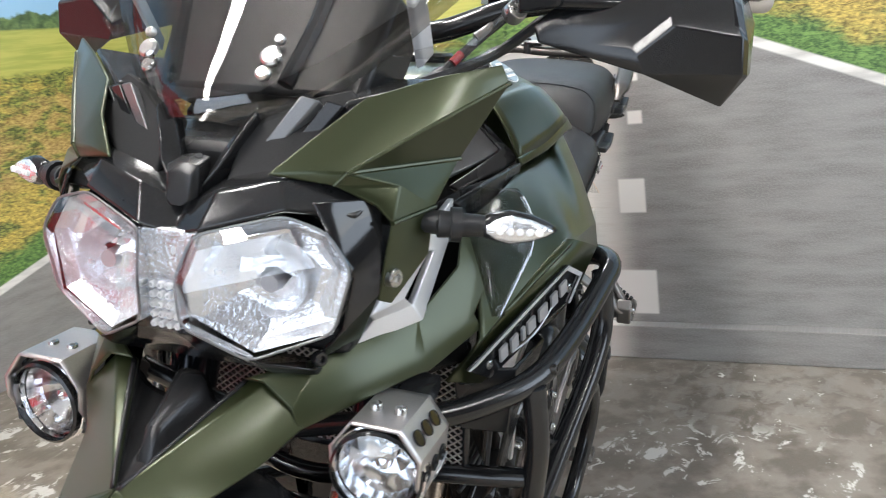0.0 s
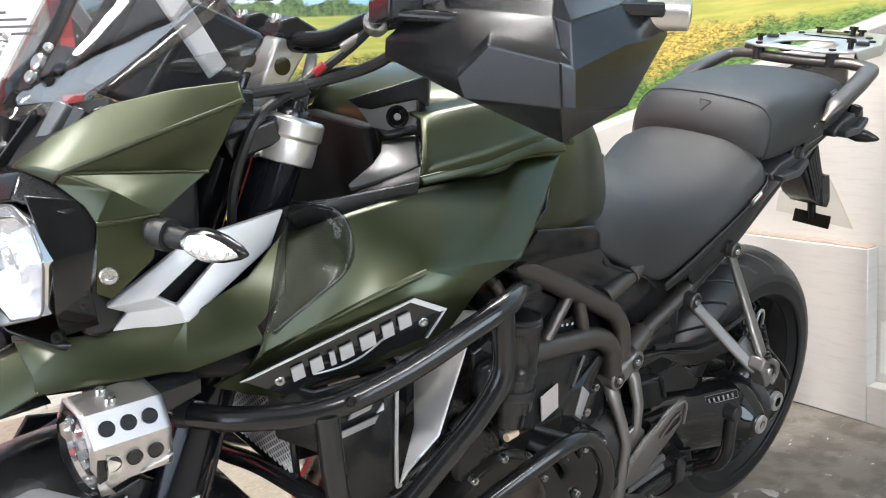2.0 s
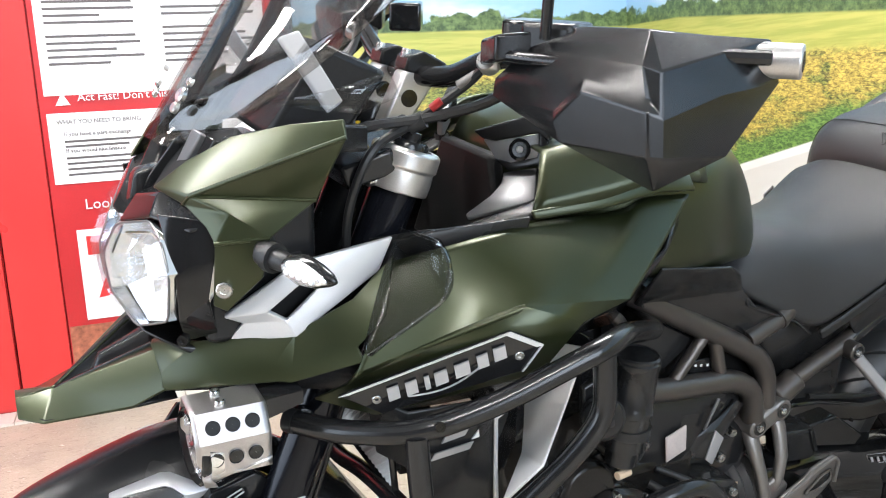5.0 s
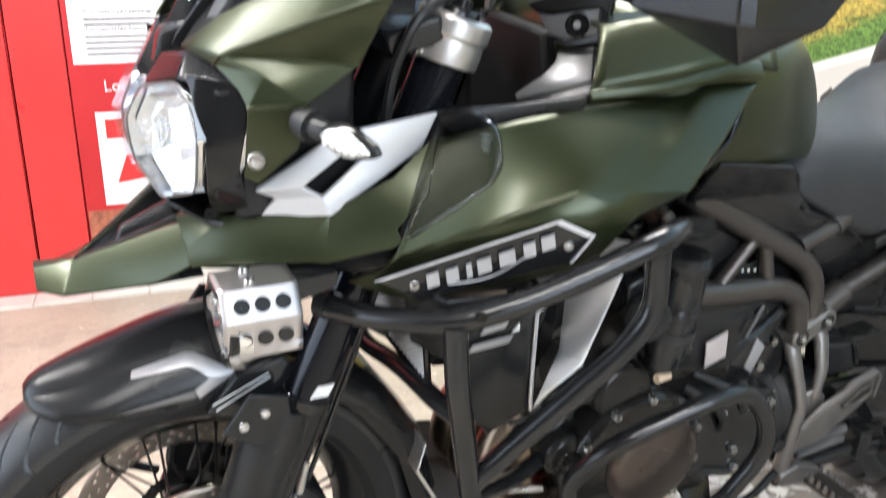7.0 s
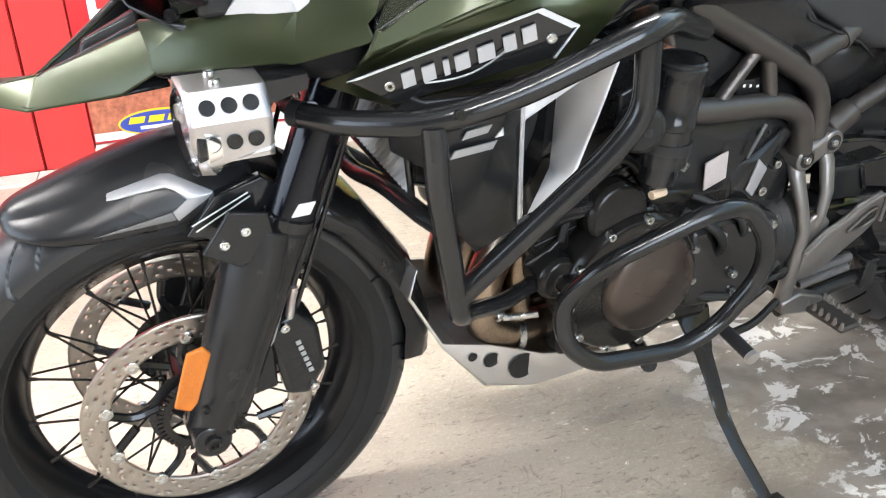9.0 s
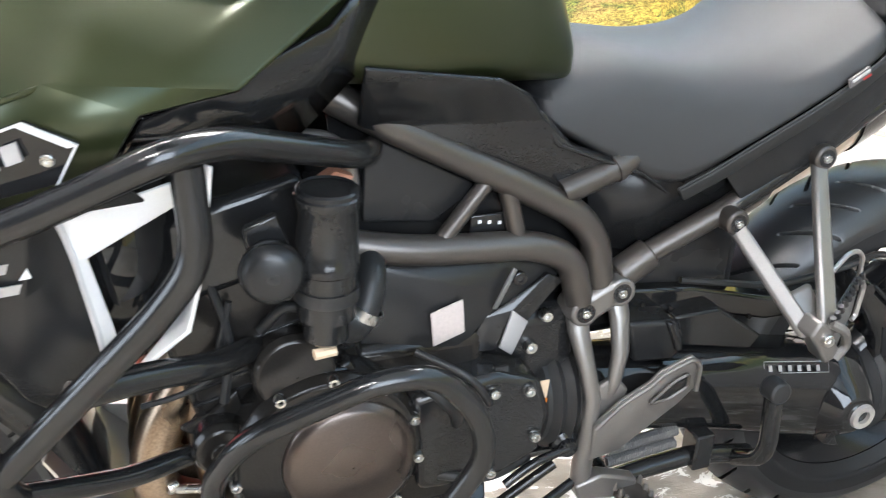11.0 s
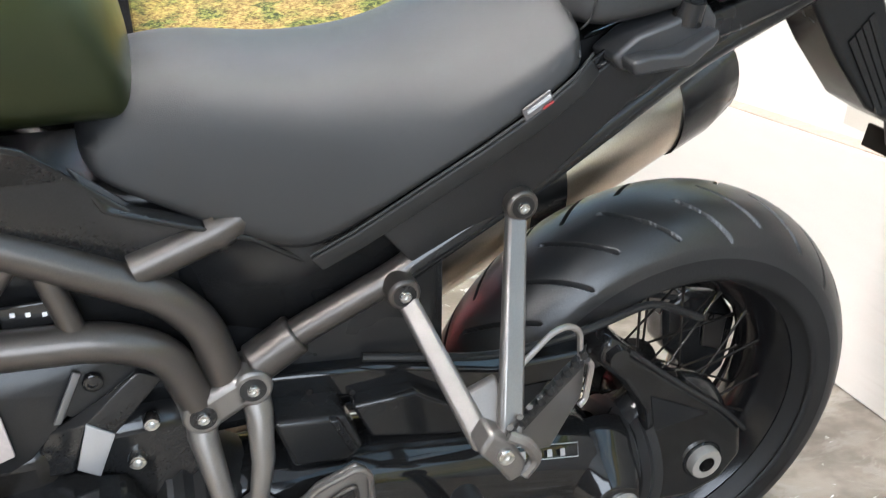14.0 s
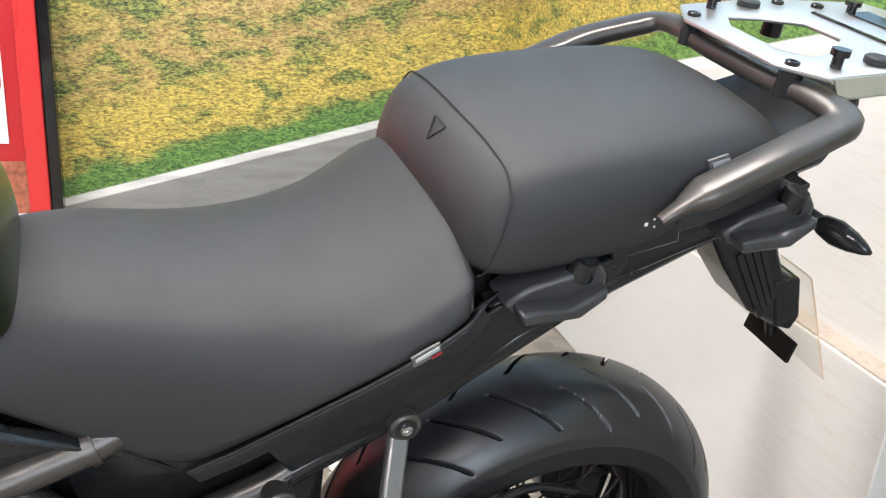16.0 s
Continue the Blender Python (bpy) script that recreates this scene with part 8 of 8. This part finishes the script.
for k in range(4):
    q = k / 3
    part("hanger_rib", prism([(1.715 + 0.022 * q, -0.043, 0.812 + 0.026 * q), (1.722 + 0.022 * q, -0.043, 0.818 + 0.026 * q), (1.795 + 0.012 * q, -0.043, 0.716 + 0.028 * q), (1.789 + 0.012 * q, -0.043, 0.712 + 0.028 * q)], (0, 0.006, 0)), SATIN, ph)
part("reflector_bracket", prism([(1.868, -0.046, 0.629), (1.872, -0.046, 0.661), (1.872, 0.046, 0.661), (1.868, 0.046, 0.629)], (0.006, 0, -0.001)), TAN, ph, "dark rear reflector bracket")
part("hanger_stem", rod((1.855, 0, 0.70), (1.873, 0, 0.650), 0.010, None, 10), SATIN, ph)
pt = part("number_plate", prism([(1.882, -0.100, 0.640), (1.882, 0.100, 0.640), (1.882, 0.100, 0.690), (1.882, 0.040, 0.750), (1.882, -0.022, 0.752), (1.882, -0.048, 0.716)], (0.003, 0, -0.001)), CLEARPLATE, ph, "clear blank plate holder")
pt.visible_shadow = False
part("plate_edge", tube([(1.883, -0.100, 0.640), (1.883, -0.048, 0.716), (1.883, -0.022, 0.752), (1.883, 0.040, 0.752)], 0.0012, 0.004, 6), CREAM, ph)
for s in (-1, 1):
    indicator((1.745, 0.060 * s, 0.895), (1.790, 0.180 * s, 0.880), bike, AMBER)

# ---- rear wheel, swing arm, final drive ----
rear = wheel("rear_wheel", (1.52, 0, 0.318), 0.318, 0.083, 0.218, True)
part("brake_disc", drilled_disc(0.10, 0.141, 0.075), DISC, rear, "drilled steel brake disc", solid=0.005)
ARMROWS = ((0.960, 0.404, 0.056, 0.058), (1.000, 0.398, 0.058, 0.062), (1.110, 0.382, 0.062, 0.069), (1.230, 0.354, 0.065, 0.077), (1.330, 0.332, 0.068, 0.083), (1.378, 0.324, 0.068, 0.084), (1.396, 0.322, 0.056, 0.072))


def arm_ring(x, z, w, h):
    """A rounded section of the swing arm's tube."""
    out = []
    for k in range(28):
        c, q = math.cos(TAU * k / 28), math.sin(TAU * k / 28)
        out.append((x - 0.25 * h * q, -0.102 + w * math.copysign(abs(c) ** 0.8, c), z + h * math.copysign(abs(q) ** 0.8, q)))
    return out


arm = part("swing_arm", loft([arm_ring(*r) for r in ARMROWS]), GLOSS, bike, "glossy black single-sided swing arm", sharp=50)
boot = part("drive_boot", lathe([(0.050, -0.010), (0.066, 0.0)] + [(0.066 + (0.009 if k % 2 else 0.0), 0.006 + 0.010 * k) for k in range(7)] + [(0.060, 0.080)], (0.882, -0.100, 0.408), (1, 0, -0.08), 32), RUBBER, arm, "ribbed black rubber drive boot")
part("boot_clamp", lathe([(0.0600, 0.0), (0.0625, 0.001), (0.0625, 0.011), (0.0600, 0.012)], (0.980, -0.102, 0.396), (1, 0, -0.12), 36), STEEL, arm, "bright hose clamp")
part("arm_box", prism([(0.995, -0.150, 0.522), (1.068, -0.152, 0.515), (1.086, -0.152, 0.470), (1.070, -0.150, 0.452), (1.012, -0.148, 0.458)], (0, 0.05, 0)), BLACK, arm, "black plastic sensor box", bevel=0.006, seg=3)
part("box_rib", prism([(1.050, -0.156, 0.516), (1.060, -0.156, 0.515), (1.080, -0.156, 0.470), (1.070, -0.156, 0.470)], (0, 0.01, 0)), SATIN, arm, bevel=0.002)
part("arm_guard", prism([(1.080, -0.128, 0.505), (1.150, -0.130, 0.508), (1.230, -0.130, 0.452), (1.215, -0.128, 0.430), (1.100, -0.125, 0.455)], (0, 0.03, 0)), SATIN, arm, bevel=0.004)
part("arm_upper", loft([[(x, -0.108, z + 0.016), (x, -0.080, z + 0.018), (x, -0.080, z - 0.018), (x, -0.108, z - 0.020)] for x, z in ((0.970, 0.536), (1.120, 0.518), (1.250, 0.482), (1.370, 0.480), (1.400, 0.490))]), GLOSS, arm, "upper black torque arm", bevel=0.005)
for k in range(5):
    bolt(arm, (1.04 + 0.045 * k, -0.109, 0.521 - 0.012 * k), (0, -1, 0.1), 0.0035, 0.002, DARKMET)
part("arm_label", tube([(1.226, -0.1545, 0.404), (1.338, -0.1600, 0.388), (1.340, -0.1525, 0.402), (1.228, -0.1465, 0.418)], 0.0007, 0, 4, closed=True), GREYMET, arm)
for k in range(6):
    x0, z0, y0 = 1.233 + 0.0165 * k, 0.4060 - 0.0024 * k, -0.1545 - 0.0008 * k
    part("label_bar", prism([(x0, y0, z0), (x0 + 0.006, y0, z0 - 0.0009), (x0 + 0.0065, y0 + 0.004, z0 + 0.0065), (x0 + 0.0005, y0 + 0.004, z0 + 0.0074)], (0, -0.001, 0)), GREYMET, arm)
part("pivot_ear", lathe([(0.080, 0.0), (0.074, 0.022), (0.056, 0.044), (0.040, 0.064), (0.029, 0.074), (0.001, 0.075)], (1.378, -0.118, 0.324), (0, -1, 0), 32), GLOSS, arm, "cast pivot boss", bevel=0.003)
part("ear_fin", prism([(1.333, -0.172, 0.334), (1.380, -0.190, 0.352), (1.384, -0.190, 0.300), (1.352, -0.186, 0.286)], (0.004, 0.04, 0)), SATIN, arm, bevel=0.004)
part("ear_web", prism([(1.352, -0.178, 0.300), (1.370, -0.182, 0.262), (1.350, -0.170, 0.262)], (0, 0.03, 0)), SATIN, arm, bevel=0.003)
hub = part("final_drive", lathe([(0.060, 0.0), (0.085, 0.010), (0.095, 0.030), (0.092, 0.045), (0.080, 0.056), (0.030, 0.060), (0.001, 0.060)], (1.490, -0.070, 0.335), (0, -1, 0), 40), SATIN, bike, "black shaft final drive housing")
fin = [(x, -0.142, z) for x, z in ((1.372, 0.532), (1.392, 0.524), (1.413, 0.502), (1.470, 0.455), (1.550, 0.391), (1.588, 0.349), (1.598, 0.300), (1.572, 0.262), (1.520, 0.244), (1.470, 0.252), (1.448, 0.300), (1.440, 0.360), (1.436, 0.410), (1.400, 0.462), (1.364, 0.500))]
part("drive_cover", prism(fin, (0, 0.05, 0)), GLOSS, hub, "black cast drive cover", bevel=0.010, seg=3)
# dull black triangle laid on the cover, its colour the shade of a recess
part("cover_black_patch", prism([(1.452, -0.1435, 0.380), (1.528, -0.1435, 0.388), (1.440, -0.1435, 0.436)], (0, 0.003, 0)), DULL, hub)
part("cover_edge", tube([(1.400, -0.143, 0.512), (1.470, -0.144, 0.452), (1.552, -0.144, 0.386), (1.590, -0.143, 0.345)], 0.004, 0.03, 8), SATIN, hub)
part("link_boss", rod((1.385, -0.140, 0.508), (1.385, -0.150, 0.508), 0.014, 0.012, 18), SATIN, hub)
part("drive_boot", lathe([(0.060, 0), (0.076, 0.006), (0.064, 0.014), (0.078, 0.022), (0.066, 0.030), (0.076, 0.038), (0.070, 0.046), (0.078, 0.054)], (1.392, -0.105, 0.322), (1, 0, -0.06), 36), RUBBER, hub)
for c, r, lab in (((1.386, -0.168, 0.322), 0.0205, "bright pivot cap"), ((1.533, -0.124, 0.309), 0.0225, "bright drive cap")):
    part("pivot_cap", lathe([(r * 0.5, 0.026), (r * 0.52, 0.030), (r * 0.94, 0.030), (r * 1.0, 0.026), (r * 1.0, 0.0)], c, (0, -1, 0), 30), CAPMET, hub, lab)
    part("pivot_socket", lathe([(0.0005, 0.012), (r * 0.5, 0.012), (r * 0.5, 0.030)], c, (0, -1, 0), 20), DARKMET if r > 0.0215 else CAPMET, hub)
    part("pivot_boss", lathe([(r * 1.2, 0.020), (r * 1.35, 0.013), (r * 1.5, -0.01)], c, (0, -1, 0), 30), SATIN, hub)
part("brake_pipe", tube([(1.10, -0.10, 0.545), (1.25, -0.115, 0.520), (1.36, -0.12, 0.535), (1.46, -0.09, 0.535), (1.56, -0.06, 0.470)], 0.005, 0.04, 8), RUBBER, arm)
rc = part("rear_caliper", prism([(x, 0.060, z) for x, z in ((1.590, 0.400), (1.630, 0.424), (1.690, 0.412), (1.725, 0.360), (1.720, 0.270), (1.680, 0.240), (1.640, 0.290), (1.600, 0.330))], (0, 0.055, 0)), SATIN, bike, "black rear brake caliper", bevel=0.010, seg=3)
part("caliper_plate", prism([(1.660, 0.059, 0.385), (1.702, 0.059, 0.370), (1.700, 0.059, 0.310), (1.664, 0.059, 0.325)], (0, -0.004, 0)), FRAME, rc, bevel=0.002)
for x, z in ((1.672, 0.376), (1.706, 0.340)):
    bolt(rc, (x, 0.058, z), (0, -1, 0), 0.006, 0.004, DARKMET)
part("caliper_hose", tube([(1.44, 0.072, 0.430), (1.54, 0.072, 0.436), (1.62, 0.072, 0.412), (1.70, 0.072, 0.375)], 0.0055, 0.05, 8), RUBBER, rc)
# silencer on the right side
mf = part("silencer", loft([[(1.18 + 0.60 * q, 0.215 + 0.075 * q + 0.055 * math.cos(TAU * k / 20) * w, 0.415 + 0.235 * q + 0.068 * math.sin(TAU * k / 20) * w) for k in range(20)] for q, w in ((0, 0.55), (0.08, 0.95), (0.2, 1.0), (0.75, 1.0), (0.9, 0.95))]), MUFFLER, bike, "brushed metal silencer", sharp=50)
part("silencer_cap", loft([[(1.18 + 0.60 * q, 0.215 + 0.075 * q + 0.057 * math.cos(TAU * k / 20) * w, 0.415 + 0.235 * q + 0.070 * math.sin(TAU * k / 20) * w) for k in range(20)] for q, w in ((0.86, 1.0), (0.97, 0.98), (1.04, 0.8), (1.05, 0.5))]), SATIN, mf, "black silencer end cap", sharp=50)
part("silencer_band", loft([[(1.18 + 0.60 * q, 0.215 + 0.075 * q + 0.057 * math.cos(TAU * k / 20), 0.415 + 0.235 * q + 0.070 * math.sin(TAU * k / 20)) for k in range(20)] for q in (0.42, 0.52)]), SATIN, mf)
part("link_pipe", tube([(0.70, 0.05, 0.275), (0.95, 0.12, 0.30), (1.10, 0.18, 0.38), (1.20, 0.205, 0.445)], 0.024, 0.08, 16), HEADER, mf)
# stands
stand = [(0.766, -0.150, 0.288, 0.019, 0.014), (0.778, -0.175, 0.246, 0.017, 0.013), (0.788, -0.198, 0.200, 0.015, 0.012), (0.796, -0.226, 0.149, 0.0135, 0.0115), (0.799, -0.270, 0.112, 0.0125, 0.011), (0.802, -0.352, 0.066, 0.0115, 0.0105)]
st = part("side_stand", loft([[(x + a * math.cos(TAU * k / 12), y + 0.7 * b * math.sin(TAU * k / 12), z + 0.7 * b * math.sin(TAU * k / 12)) for k in range(12)] for x, y, z, a, b in stand]), SATIN, bike, "black side stand", sharp=50)
part("stand_foot", prism([(0.765, -0.395, 0.078), (0.825, -0.395, 0.078), (0.830, -0.345, 0.066), (0.770, -0.340, 0.066)], (0, 0.0, -0.006)), SATIN, st, bevel=0.002)
part("stand_pivot", prism([(0.745, -0.12, 0.300), (0.815, -0.12, 0.300), (0.800, -0.165, 0.240), (0.765, -0.165, 0.240)], (0, -0.012, 0.0)), SATIN, st, bevel=0.004)
part("stand_spring", rod((0.79, -0.165, 0.27), (0.90, -0.16, 0.33), 0.007, None, 10), DARKMET, st)
cs = part("centre_stand", tube([(0.950, -0.150, 0.262), (1.040, -0.152, 0.278), (1.125, -0.156, 0.288), (1.218, -0.162, 0.272)], 0.014, 0.02, 12), SATIN, bike, "folded black centre stand")
part("stand_leg", tube([(0.95, 0.145, 0.262), (1.12, 0.150, 0.285), (1.218, 0.150, 0.270)], 0.014, 0.02, 10), SATIN, cs)
part("stand_cross", rod((1.00, -0.145, 0.262), (1.00, 0.145, 0.262), 0.013, None, 12), SATIN, cs)
part("stand_block", block((1.128, -0.160, 0.304), (0.030, 0.034, 0.058)), SATIN, cs, bevel=0.003)
part("stand_tang", tube([(1.190, -0.168, 0.276), (1.186, -0.222, 0.318), (1.180, -0.236, 0.352), (1.168, -0.240, 0.440)], 0.0125, 0.02, 12), SATIN, cs, "bent foot lever of the stand")
part("tang_cap", rod((1.168, -0.228, 0.444), (1.168, -0.254, 0.446), 0.0165, 0.0155, 20), RUBBER, cs, bevel=0.003)
for dz in (0.0, -0.021):
    part("stand_spring", tube([(0.985 + 0.108 * k / 240, -0.152 + 0.0075 * math.cos(TAU * k / 8), 0.326 + dz + 0.010 * k / 240 + 0.0075 * math.sin(TAU * k / 8)) for k in range(241)], 0.0018, 0, 6), GREYPL, cs, "coiled steel return spring")
part("gear_lever", tube([(0.935, -0.165, 0.300), (0.86, -0.19, 0.285), (0.800, -0.200, 0.290)], 0.007, 0.03, 10), SATIN, bike, "black gear lever")
part("gear_rubber", rod((0.800, -0.190, 0.290), (0.800, -0.250, 0.284), 0.011, None, 14), RUBBER, bike)
part("gear_tip", rod((0.800, -0.250, 0.284), (0.800, -0.258, 0.283), 0.012, None, 14), ALU, bike)
part("undertray", block((0.90, 0, 0.62), (0.60, 0.18, 0.30)), BLACK, bike, bevel=0.02)
part("tail_core", prism([(0.95, -0.10, 0.70), (1.30, -0.11, 0.86), (1.70, -0.10, 0.955), (1.70, -0.10, 0.92), (1.35, -0.10, 0.80), (1.05, -0.10, 0.62)], (0, 0.20, 0)), BLACK, bike)
